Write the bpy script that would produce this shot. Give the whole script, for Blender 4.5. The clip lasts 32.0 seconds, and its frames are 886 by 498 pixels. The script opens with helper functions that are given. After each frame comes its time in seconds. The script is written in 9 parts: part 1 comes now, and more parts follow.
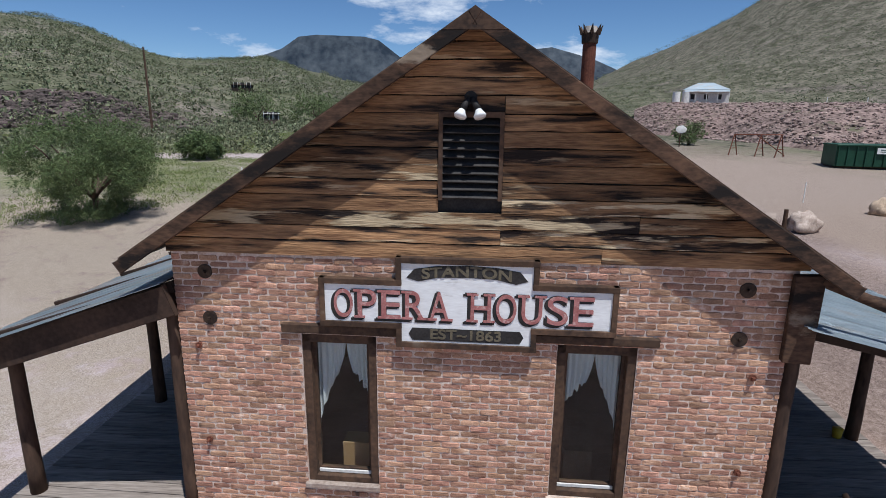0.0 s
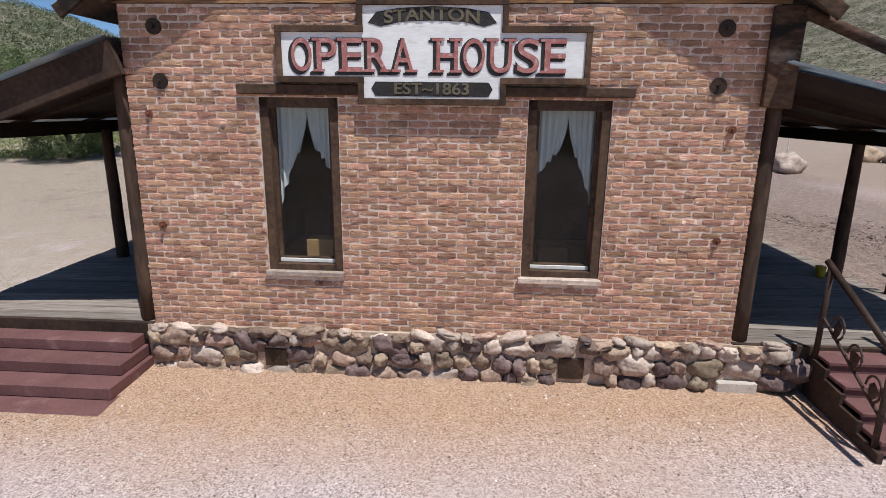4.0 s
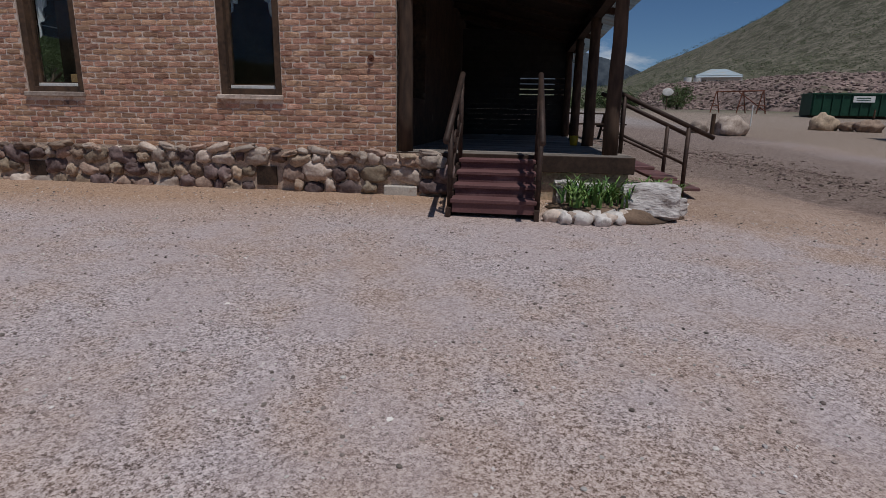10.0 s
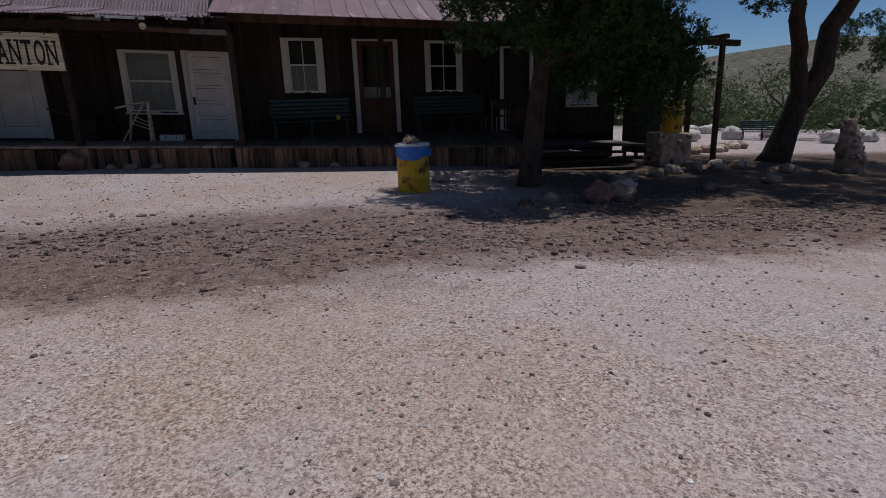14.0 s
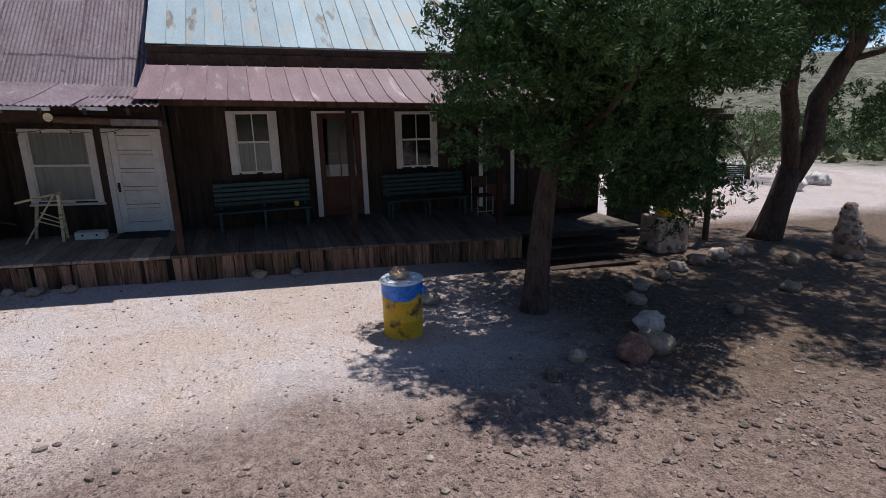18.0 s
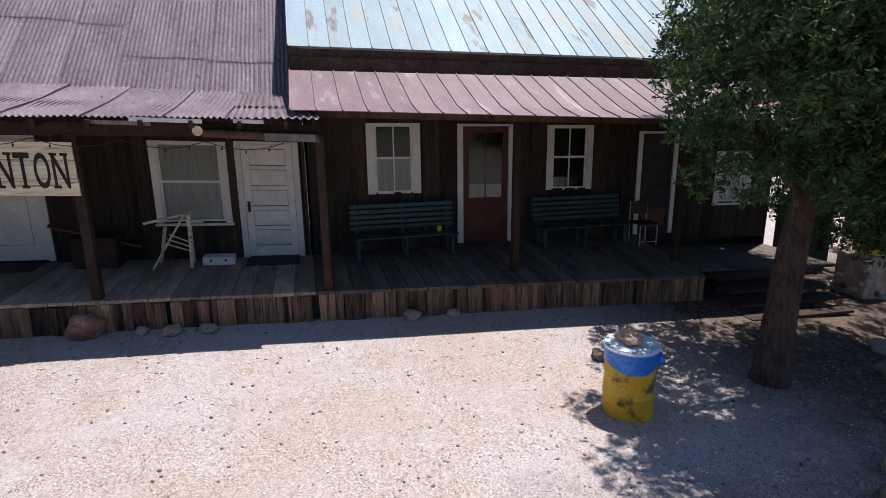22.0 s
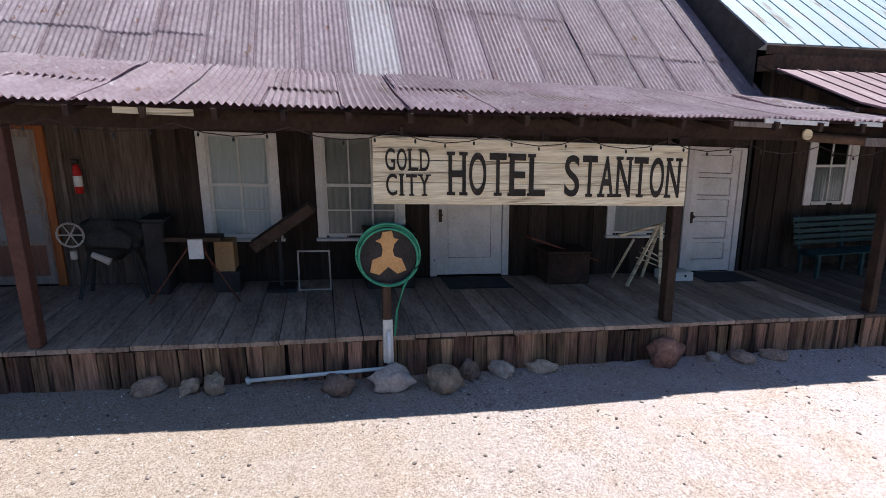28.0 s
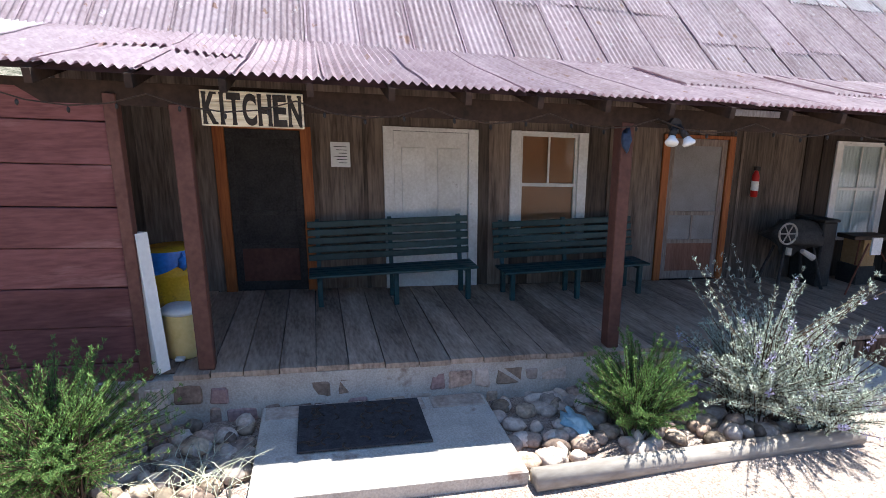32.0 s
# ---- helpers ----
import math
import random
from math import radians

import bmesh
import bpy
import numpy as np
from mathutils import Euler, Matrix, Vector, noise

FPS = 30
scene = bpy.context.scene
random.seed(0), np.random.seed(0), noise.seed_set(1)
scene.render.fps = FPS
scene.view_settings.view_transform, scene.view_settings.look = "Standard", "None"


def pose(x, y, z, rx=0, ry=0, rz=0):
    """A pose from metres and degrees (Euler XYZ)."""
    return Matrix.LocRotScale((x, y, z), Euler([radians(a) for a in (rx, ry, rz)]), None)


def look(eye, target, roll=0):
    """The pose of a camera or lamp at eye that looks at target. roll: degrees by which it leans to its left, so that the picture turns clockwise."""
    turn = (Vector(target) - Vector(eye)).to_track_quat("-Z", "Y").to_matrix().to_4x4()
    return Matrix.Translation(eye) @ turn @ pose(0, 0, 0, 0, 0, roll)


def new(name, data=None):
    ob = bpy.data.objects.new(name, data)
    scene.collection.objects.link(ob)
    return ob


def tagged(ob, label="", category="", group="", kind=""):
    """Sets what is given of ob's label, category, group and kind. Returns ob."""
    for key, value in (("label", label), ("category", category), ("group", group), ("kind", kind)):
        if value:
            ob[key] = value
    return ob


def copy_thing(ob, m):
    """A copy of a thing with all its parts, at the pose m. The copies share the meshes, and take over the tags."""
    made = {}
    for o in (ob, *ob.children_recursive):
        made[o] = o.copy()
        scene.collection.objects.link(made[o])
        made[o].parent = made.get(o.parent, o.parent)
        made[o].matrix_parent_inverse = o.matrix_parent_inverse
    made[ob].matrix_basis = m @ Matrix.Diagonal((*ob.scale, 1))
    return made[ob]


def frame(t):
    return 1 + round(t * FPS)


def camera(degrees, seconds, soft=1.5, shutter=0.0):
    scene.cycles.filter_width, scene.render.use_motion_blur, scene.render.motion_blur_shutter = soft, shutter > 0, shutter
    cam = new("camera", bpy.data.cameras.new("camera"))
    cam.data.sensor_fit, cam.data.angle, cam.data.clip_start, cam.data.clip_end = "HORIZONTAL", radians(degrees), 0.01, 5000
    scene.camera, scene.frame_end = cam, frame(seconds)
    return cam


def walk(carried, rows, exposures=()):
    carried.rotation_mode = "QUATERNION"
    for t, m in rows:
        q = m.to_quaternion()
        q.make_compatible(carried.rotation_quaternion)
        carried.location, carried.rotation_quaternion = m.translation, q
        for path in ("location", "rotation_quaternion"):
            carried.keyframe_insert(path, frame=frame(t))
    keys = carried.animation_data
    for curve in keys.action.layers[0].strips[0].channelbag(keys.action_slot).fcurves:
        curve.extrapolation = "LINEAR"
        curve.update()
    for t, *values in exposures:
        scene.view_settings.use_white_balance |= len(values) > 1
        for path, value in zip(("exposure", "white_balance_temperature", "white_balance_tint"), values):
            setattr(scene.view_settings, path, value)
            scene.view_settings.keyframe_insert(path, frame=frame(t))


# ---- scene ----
cam = camera(77.6, 32.0, soft=0.7)
METRES, EYE, TILT, LEAN, TURN = 35.0, 5.4, -14.0, -0.6, 0.0
ROWS = [
    (0.0, 0.0, 0.0, 0.0, 0.0, 0.0, -0.0),
    (0.5, 0.0008, 0.0009, -0.0036, -0.24, -0.05, 0.09),
    (1.0, 0.002, 0.0013, -0.0077, -0.37, -0.09, 0.12),
    (1.5, 0.0037, 0.0018, -0.0144, -0.52, -0.13, 0.13),
    (2.0, 0.0047, 0.0033, -0.0239, -0.7, -0.15, 0.2),
    (2.5, 0.0046, 0.0045, -0.0322, -0.87, -0.2, 0.23),
    (3.0, 0.0039, 0.0064, -0.0453, -1.07, -0.26, 0.24),
    (3.5, 0.0057, 0.0081, -0.057, -1.16, -0.26, 0.23),
    (4.0, 0.0066, 0.0088, -0.069, -1.13, -0.28, 0.21),
    (4.5, 0.0068, 0.0101, -0.0806, -1.27, -0.2, 0.17),
    (6.5, 0.014, 0.0179, -0.1161, -2.03, 0.39, 0.2),
    (7.0, 0.0166, 0.0155, -0.1194, -1.78, 0.37, 0.11),
    (7.5, 0.0247, 0.0096, -0.1221, -1.61, 0.37, 0.05),
    (8.0, 0.0398, 0.0034, -0.1245, -1.37, 0.42, -0.07),
    (8.5, 0.0596, -0.0034, -0.127, -1.34, 0.47, -0.06),
    (9.0, 0.0809, -0.0117, -0.13, -1.49, 0.47, 0.02),
    (9.5, 0.1027, -0.0174, -0.1331, -1.31, 0.51, -0.03),
    (10.0, 0.1235, -0.0199, -0.1343, 2.58, 0.45, -1.12),
    (10.5, 0.1443, -0.0181, -0.1328, 0.72, 0.53, -0.59),
    (11.0, 0.1634, -0.0145, -0.1324, -6.66, 0.41, 1.47),
    (11.5, 0.1799, -0.0107, -0.132, -20.45, -0.51, 5.2),
    (12.0, 0.1933, -0.0069, -0.1324, -37.7, -2.88, 9.23),
    (12.5, 0.1992, -0.0034, -0.1341, -56.06, -6.31, 12.68),
    (13.0, 0.1993, -0.0027, -0.1364, -75.82, -11.14, 15.15),
    (13.5, 0.1989, -0.0026, -0.1378, -93.93, -16.09, 15.73),
    (14.0, 0.1989, -0.0023, -0.1386, -106.32, -19.36, 15.11),
    (14.5, 0.1985, -0.0017, -0.1386, -109.62, -20.14, 14.78),
    (16.5, 0.2327, -0.0058, -0.1137, -112.2, -20.55, 14.21),
    (17.0, 0.2448, -0.0089, -0.1023, -112.31, -20.5, 14.2),
    (17.5, 0.2571, -0.011, -0.0948, -112.37, -20.47, 14.13),
    (18.0, 0.2697, -0.0124, -0.0913, -112.42, -20.25, 14.1),
    (18.5, 0.2829, -0.013, -0.0895, -112.51, -20.15, 14.04),
    (19.0, 0.2939, -0.0105, -0.0882, -112.61, -20.07, 13.97),
    (19.5, 0.3034, -0.0045, -0.0863, -111.8, -19.86, 13.98),
    (20.0, 0.3119, 0.0021, -0.0847, -111.16, -19.65, 13.94),
    (20.5, 0.3196, 0.0095, -0.0827, -109.3, -19.13, 13.98),
    (21.0, 0.326, 0.0152, -0.0807, -108.67, -18.94, 13.93),
    (21.5, 0.3319, 0.0215, -0.0788, -108.09, -18.69, 13.92),
    (22.0, 0.3381, 0.0286, -0.0764, -107.15, -18.44, 13.91),
    (22.5, 0.3444, 0.0371, -0.0741, -106.5, -18.26, 13.9),
    (23.0, 0.3516, 0.0475, -0.0714, -105.92, -18.06, 13.87),
    (23.5, 0.3598, 0.0598, -0.0687, -105.78, -17.96, 13.8),
    (24.0, 0.3686, 0.0732, -0.0654, -105.69, -17.89, 13.73),
    (24.5, 0.3782, 0.0878, -0.062, -105.68, -17.84, 13.66),
    (26.5, 0.4136, 0.1633, -0.0452, -105.59, -17.39, 13.82),
    (27.0, 0.4152, 0.1849, -0.0392, -105.53, -17.34, 13.78),
    (27.5, 0.4168, 0.2075, -0.0331, -105.45, -17.35, 13.74),
    (28.0, 0.4213, 0.2284, -0.0275, -105.44, -17.32, 13.72),
    (28.5, 0.4297, 0.2527, -0.0207, -105.52, -17.35, 13.71),
    (29.0, 0.4388, 0.282, -0.0126, -105.66, -17.39, 13.61),
    (29.5, 0.4461, 0.3153, -0.0037, -105.62, -17.35, 13.59),
    (30.0, 0.4527, 0.3507, 0.0063, -105.69, -17.35, 13.58),
    (30.5, 0.4546, 0.3858, 0.0166, -105.7, -17.48, 13.66),
    (31.0, 0.4563, 0.422, 0.0261, -105.85, -17.51, 13.56),
    (31.5, 0.4617, 0.4572, 0.035, -105.96, -17.52, 13.57),
    (32.0, 0.469, 0.4921, 0.0446, -106.1, -17.6, 13.49),
]
EXPOSE = [(t, e, 5900 if t < 1 else 6050 if t < 4 else 5950 if 10 < t < 15 else 6250 if t < 10 else 6000, 9 if t < 15 else 5) for t, e in ((0.0, -0.05), (3.0, 0.1), (4.5, 0.05), (6.5, -0.75), (9.0, -0.9), (11.0, -0.97), (13.0, -0.9), (14.5, -0.85), (17.0, -0.28), (19.0, 0.4), (21.0, 0.55), (23.0, 0.42), (24.5, 0.5), (26.5, 0.85), (28.0, 0.95), (30.0, 1.42), (32.0, 1.78))]
walk(cam, [(t, pose(0, 0, EYE, TILT, LEAN, TURN) @ pose(METRES * x, METRES * y, METRES * z, 90 + pitch, roll, yaw)) for t, x, y, z, yaw, pitch, roll in ROWS], EXPOSE)

# ---- world and sun ----
SUN_FROM = Vector((0.2, -0.33, 1.0)).normalized()
world = bpy.data.worlds.new("sky")
scene.world = world
world.use_nodes = True
wn, wl = world.node_tree.nodes, world.node_tree.links
wn.clear()
sky = wn.new("ShaderNodeTexSky")
sky.sky_type, sky.sun_disc = "NISHITA", False
sky.sun_elevation = math.asin(SUN_FROM.z)
sky.sun_rotation = math.atan2(SUN_FROM.x, SUN_FROM.y)
sky.altitude, sky.air_density, sky.dust_density, sky.ozone_density = 1600, 0.85, 0.0, 4.0
geo = wn.new("ShaderNodeTexCoord")
mapn = wn.new("ShaderNodeMapping")
mapn.inputs["Scale"].default_value = (3.0, 3.0, 9.0)
mapn.inputs["Location"].default_value = (0.4, 0.3, 0.0)
cloud = wn.new("ShaderNodeTexNoise")
cloud.inputs["Scale"].default_value, cloud.inputs["Detail"].default_value, cloud.inputs["Roughness"].default_value = 1.3, 9, 0.62
cramp = wn.new("ShaderNodeValToRGB")
cramp.color_ramp.elements[0].position, cramp.color_ramp.elements[1].position = 0.555, 0.68
cmix = wn.new("ShaderNodeMixRGB")
cmix.inputs["Color2"].default_value = (9.0, 9.4, 10.0, 1)
bg = wn.new("ShaderNodeBackground")
bg.inputs["Strength"].default_value = 0.09
wout = wn.new("ShaderNodeOutputWorld")
wl.new(geo.outputs["Generated"], mapn.inputs["Vector"])
wl.new(mapn.outputs["Vector"], cloud.inputs["Vector"])
wl.new(cloud.outputs["Fac"], cramp.inputs["Fac"])
wl.new(cramp.outputs["Color"], cmix.inputs["Fac"])
wl.new(sky.outputs["Color"], cmix.inputs["Color1"])
deep = wn.new("ShaderNodeHueSaturation")
deep.inputs["Saturation"].default_value = 1.08
wl.new(cmix.outputs["Color"], deep.inputs["Color"])
wl.new(deep.outputs["Color"], bg.inputs["Color"])
wl.new(bg.outputs["Background"], wout.inputs["Surface"])
sun = new("sun", bpy.data.lights.new("sun", "SUN"))
sun.data.energy, sun.data.angle, sun.data.color = 4.6, radians(0.55), (1.0, 0.965, 0.91)
sun.matrix_world = look(SUN_FROM * 60, (0, 0, 0))


# ---- materials ----
MATS = {}


def rgb(c):
    return (c[0], c[1], c[2], 1.0)


def mat(name, dark, light, scale=4.0, stretch=(1, 1, 1), rough=0.85, metal=0.0, bump=0.3, fine=40.0, detail=6, stain=None, stain_at=0.6, stain_scale=1.2, vary=0.25, island=False, dist=0.01, spec=0.3, hue=0.0, bare=None, bare_at=0.6):
    """A weathered surface: two tones by a broad noise, fine grain, a stain with a shape of its own, piece to piece variation and relief."""
    m = bpy.data.materials.new(name)
    m.use_nodes = True
    nt = m.node_tree
    n, l = nt.nodes, nt.links
    bsdf = n["Principled BSDF"]
    bsdf.inputs["Roughness"].default_value, bsdf.inputs["Metallic"].default_value = rough, metal
    bsdf.inputs["Specular IOR Level"].default_value = spec
    pos = n.new("ShaderNodeNewGeometry") if island else n.new("ShaderNodeObjectInfo")
    co = n.new("ShaderNodeTexCoord")
    mp = n.new("ShaderNodeMapping")
    mp.inputs["Scale"].default_value = stretch
    shift = n.new("ShaderNodeVectorMath")
    shift.operation = "ADD"
    rnd = pos.outputs["Random Per Island"] if island else pos.outputs["Random"]
    mul = n.new("ShaderNodeMath")
    mul.operation = "MULTIPLY"
    mul.inputs[1].default_value = 37.0
    l.new(rnd, mul.inputs[0])
    l.new(co.outputs["Object"], mp.inputs["Vector"])
    l.new(mp.outputs["Vector"], shift.inputs[0])
    l.new(mul.outputs[0], shift.inputs[1])
    a = n.new("ShaderNodeTexNoise")
    a.inputs["Scale"].default_value, a.inputs["Detail"].default_value, a.inputs["Roughness"].default_value = scale, detail, 0.6
    b = n.new("ShaderNodeTexNoise")
    b.inputs["Scale"].default_value, b.inputs["Detail"].default_value = fine, 4
    l.new(shift.outputs[0], a.inputs["Vector"])
    l.new(shift.outputs[0], b.inputs["Vector"])
    blend = n.new("ShaderNodeMath")
    blend.operation = "MULTIPLY_ADD"
    blend.inputs[1].default_value = 0.45
    half = n.new("ShaderNodeMath")
    half.operation = "MULTIPLY"
    half.inputs[1].default_value = 0.6
    l.new(a.outputs["Fac"], half.inputs[0])
    l.new(b.outputs["Fac"], blend.inputs[0])
    l.new(half.outputs[0], blend.inputs[2])
    ramp = n.new("ShaderNodeValToRGB")
    e = ramp.color_ramp.elements
    e[0].position, e[0].color, e[1].position, e[1].color = 0.36, rgb(dark), 0.68, rgb(light)
    l.new(blend.outputs[0], ramp.inputs["Fac"])
    col = ramp.outputs["Color"]
    if stain is not None:
        s = n.new("ShaderNodeTexNoise")
        s.inputs["Scale"].default_value, s.inputs["Detail"].default_value, s.inputs["Roughness"].default_value = stain_scale, 8, 0.65
        l.new(shift.outputs[0], s.inputs["Vector"])
        sr = n.new("ShaderNodeValToRGB")
        sr.color_ramp.elements[0].position, sr.color_ramp.elements[1].position = stain_at - 0.05, stain_at + 0.06
        l.new(s.outputs["Fac"], sr.inputs["Fac"])
        mx = n.new("ShaderNodeMixRGB")
        mx.inputs["Color2"].default_value = rgb(stain)
        l.new(sr.outputs["Color"], mx.inputs["Fac"])
        l.new(col, mx.inputs["Color1"])
        col = mx.outputs["Color"]
    if bare is not None:
        far_off = n.new("ShaderNodeVectorMath")
        far_off.operation = "ADD"
        far_off.inputs[1].default_value = (51.3, 17.7, 29.1)
        l.new(shift.outputs[0], far_off.inputs[0])
        s = n.new("ShaderNodeTexNoise")
        s.inputs["Scale"].default_value, s.inputs["Detail"].default_value, s.inputs["Roughness"].default_value = stain_scale * 0.8, 7, 0.6
        l.new(far_off.outputs[0], s.inputs["Vector"])
        sr = n.new("ShaderNodeValToRGB")
        sr.color_ramp.elements[0].position, sr.color_ramp.elements[1].position = bare_at - 0.025, bare_at + 0.03
        l.new(s.outputs["Fac"], sr.inputs["Fac"])
        tone = n.new("ShaderNodeMixRGB")
        tone.inputs["Color1"].default_value, tone.inputs["Color2"].default_value = rgb([c * 0.55 for c in bare]), rgb(bare)
        l.new(b.outputs["Fac"], tone.inputs["Fac"])
        mx = n.new("ShaderNodeMixRGB")
        l.new(sr.outputs["Color"], mx.inputs["Fac"])
        l.new(col, mx.inputs["Color1"])
        l.new(tone.outputs["Color"], mx.inputs["Color2"])
        col = mx.outputs["Color"]
    hsv = n.new("ShaderNodeHueSaturation")
    mr = n.new("ShaderNodeMapRange")
    mr.inputs["To Min"].default_value, mr.inputs["To Max"].default_value = 1 - vary, 1 + vary
    l.new(rnd, mr.inputs["Value"])
    l.new(mr.outputs["Result"], hsv.inputs["Value"])
    if hue:
        r2 = n.new("ShaderNodeMath")
        r2.operation = "FRACT"
        l.new(mul.outputs[0], r2.inputs[0])
        mh = n.new("ShaderNodeMapRange")
        mh.inputs["To Min"].default_value, mh.inputs["To Max"].default_value = 0.5 - hue, 0.5 + hue
        l.new(r2.outputs[0], mh.inputs["Value"])
        l.new(mh.outputs["Result"], hsv.inputs["Hue"])
    l.new(col, hsv.inputs["Color"])
    l.new(hsv.outputs["Color"], bsdf.inputs["Base Color"])
    if bump:
        bp = n.new("ShaderNodeBump")
        bp.inputs["Strength"].default_value, bp.inputs["Distance"].default_value = bump, dist
        l.new(blend.outputs[0], bp.inputs["Height"])
        l.new(bp.outputs["Normal"], bsdf.inputs["Normal"])
    MATS[name] = m
    return m


BRICK = mat("brick_clay", (0.27, 0.132, 0.084), (0.6, 0.36, 0.242), 7, rough=0.92, fine=80, vary=0.3, bump=0.7, stain=(0.74, 0.59, 0.48), stain_at=0.65, stain_scale=7, bare=(0.2, 0.13, 0.1), bare_at=0.68, dist=0.016, hue=0.01)
BRICK_I = mat("brick_clay_joined", (0.27, 0.132, 0.084), (0.6, 0.36, 0.242), 7, rough=0.92, fine=80, vary=0.3, bump=0.7, stain=(0.74, 0.59, 0.48), stain_at=0.65, stain_scale=7, bare=(0.2, 0.13, 0.1), bare_at=0.68, dist=0.016, island=True, hue=0.01)
MORTAR = mat("lime_mortar", (0.5, 0.375, 0.3), (0.86, 0.74, 0.64), 5, rough=0.95, fine=90, vary=0.0, bump=0.8, stain=(0.42, 0.26, 0.18), stain_at=0.55, stain_scale=5)
EARTH_MORTAR = mat("earthy_mortar", (0.26, 0.18, 0.13), (0.66, 0.51, 0.4), 6, rough=0.95, fine=60, vary=0.0, bump=0.8, dist=0.02)
RAIL_IRON = mat("dark_rail_pipe", (0.022, 0.014, 0.011), (0.085, 0.05, 0.037), 6, rough=0.6, metal=0.2, fine=40, vary=0.1, bump=0.2)
SIGN_WHITE = mat("white_sign_paint", (0.72, 0.71, 0.69), (0.92, 0.92, 0.9), 3, stretch=(0.4, 1, 2), rough=0.6, fine=30, vary=0.0, bump=0.15, stain=(0.5, 0.46, 0.42), stain_at=0.68, stain_scale=5)
STONE = mat("field_stone", (0.14, 0.097, 0.073), (0.47, 0.34, 0.25), 4, rough=0.9, fine=30, vary=0.5, hue=0.016, bump=0.7, dist=0.02, stain=(0.5, 0.4, 0.31), stain_at=0.67, stain_scale=5)
PALE_STONE = mat("pale_stone", (0.3, 0.22, 0.175), (0.6, 0.49, 0.41), 5, rough=0.9, fine=30, vary=0.3, bump=0.7, dist=0.02)
QUARTZ = mat("white_quartz_rock", (0.5, 0.42, 0.37), (0.85, 0.79, 0.74), 3, rough=0.8, fine=14, vary=0.15, bump=0.9, dist=0.05, stain=(0.16, 0.11, 0.09), stain_at=0.63, stain_scale=3)
CONCRETE = mat("old_concrete", (0.34, 0.29, 0.25), (0.6, 0.54, 0.47), 3, rough=0.9, fine=60, vary=0.1, bump=0.4, stain=(0.28, 0.2, 0.16), stain_at=0.62, stain_scale=3)
GABLE = mat("gable_plank_wood", (0.12, 0.056, 0.028), (0.44, 0.25, 0.12), 2.6, stretch=(0.5, 1, 5), rough=0.85, fine=16, vary=0.4, bump=1.0, dist=0.02, stain=(0.024, 0.016, 0.012), stain_at=0.54, stain_scale=2.0, bare=(0.62, 0.44, 0.26), bare_at=0.62)
GABLE_PALE = mat("gable_plank_bare_wood", (0.13, 0.066, 0.032), (0.42, 0.25, 0.125), 2.6, stretch=(0.5, 1, 5), rough=0.85, fine=16, vary=0.25, bump=1.0, dist=0.02, stain=(0.025, 0.017, 0.013), stain_at=0.5, stain_scale=2.1, bare=(0.82, 0.64, 0.4), bare_at=0.53)
# near-black timber: the shade under eaves and roofs is in its colour
SHADED_WOOD = mat("dark_timber_shaded", (0.018, 0.011, 0.008), (0.062, 0.036, 0.024), 3, rough=0.85, fine=20, vary=0.25, bump=0.5)
TIMBER = mat("dark_timber", (0.035, 0.022, 0.016), (0.13, 0.075, 0.045), 3, stretch=(1, 1, 1), rough=0.85, fine=20, vary=0.25, bump=0.5, stain=(0.2, 0.15, 0.11), stain_at=0.68, stain_scale=3)
BARGE = mat("barge_board_wood", (0.022, 0.013, 0.009), (0.15, 0.082, 0.048), 3, stretch=(0.4, 1, 1), rough=0.85, fine=30, vary=0.2, bump=0.8, stain=(0.014, 0.01, 0.008), stain_at=0.52, stain_scale=2.5, bare=(0.36, 0.28, 0.2), bare_at=0.66)
LOG = mat("peeled_log_post", (0.028, 0.017, 0.012), (0.12, 0.072, 0.047), 3, stretch=(1, 1, 0.25), rough=0.85, fine=16, vary=0.2, bump=0.5)
BROWN_PAINT = mat("brown_paint", (0.075, 0.03, 0.022), (0.14, 0.062, 0.045), 3, rough=0.7, fine=20, vary=0.15, bump=0.2)
RED_STEP = mat("oxide_red_painted_concrete", (0.105, 0.048, 0.046), (0.19, 0.09, 0.086), 2.2, rough=0.75, fine=50, vary=0.1, bump=0.15, stain=(0.25, 0.14, 0.13), stain_at=0.62, stain_scale=2)
RED_BOARD = mat("oxide_red_board", (0.1, 0.035, 0.032), (0.19, 0.075, 0.068), 2.5, stretch=(1, 0.3, 2), rough=0.8, fine=20, vary=0.25, bump=0.35, stain=(0.27, 0.14, 0.125), stain_at=0.62, stain_scale=1.5)
GREY_DECK = mat("grey_weathered_deck", (0.12, 0.095, 0.08), (0.34, 0.29, 0.25), 2.5, stretch=(0.3, 4, 1), rough=0.9, fine=14, vary=0.22, bump=0.4)
# annex planks, darkened in colour for the deeper porch shade
DECK = mat("porch_deck_plank_shaded", (0.06, 0.043, 0.034), (0.2, 0.152, 0.122), 2.5, stretch=(0.3, 1.8, 1), rough=0.85, fine=16, vary=0.25, bump=0.4)
SKIRT = mat("split_skirt_board", (0.035, 0.018, 0.011), (0.32, 0.19, 0.12), 2.5, stretch=(3, 3, 0.25), rough=0.9, fine=14, vary=0.6, bump=0.9, dist=0.02, hue=0.014, stain=(0.02, 0.013, 0.01), stain_at=0.6, stain_scale=1.6)
# dark boards with the southern porch's shade put into the colour
HWALL = mat("dark_board_and_batten_shaded", (0.016, 0.011, 0.008), (0.062, 0.045, 0.034), 2.2, stretch=(3, 3, 0.3), rough=0.9, fine=12, vary=0.35, bump=0.4)
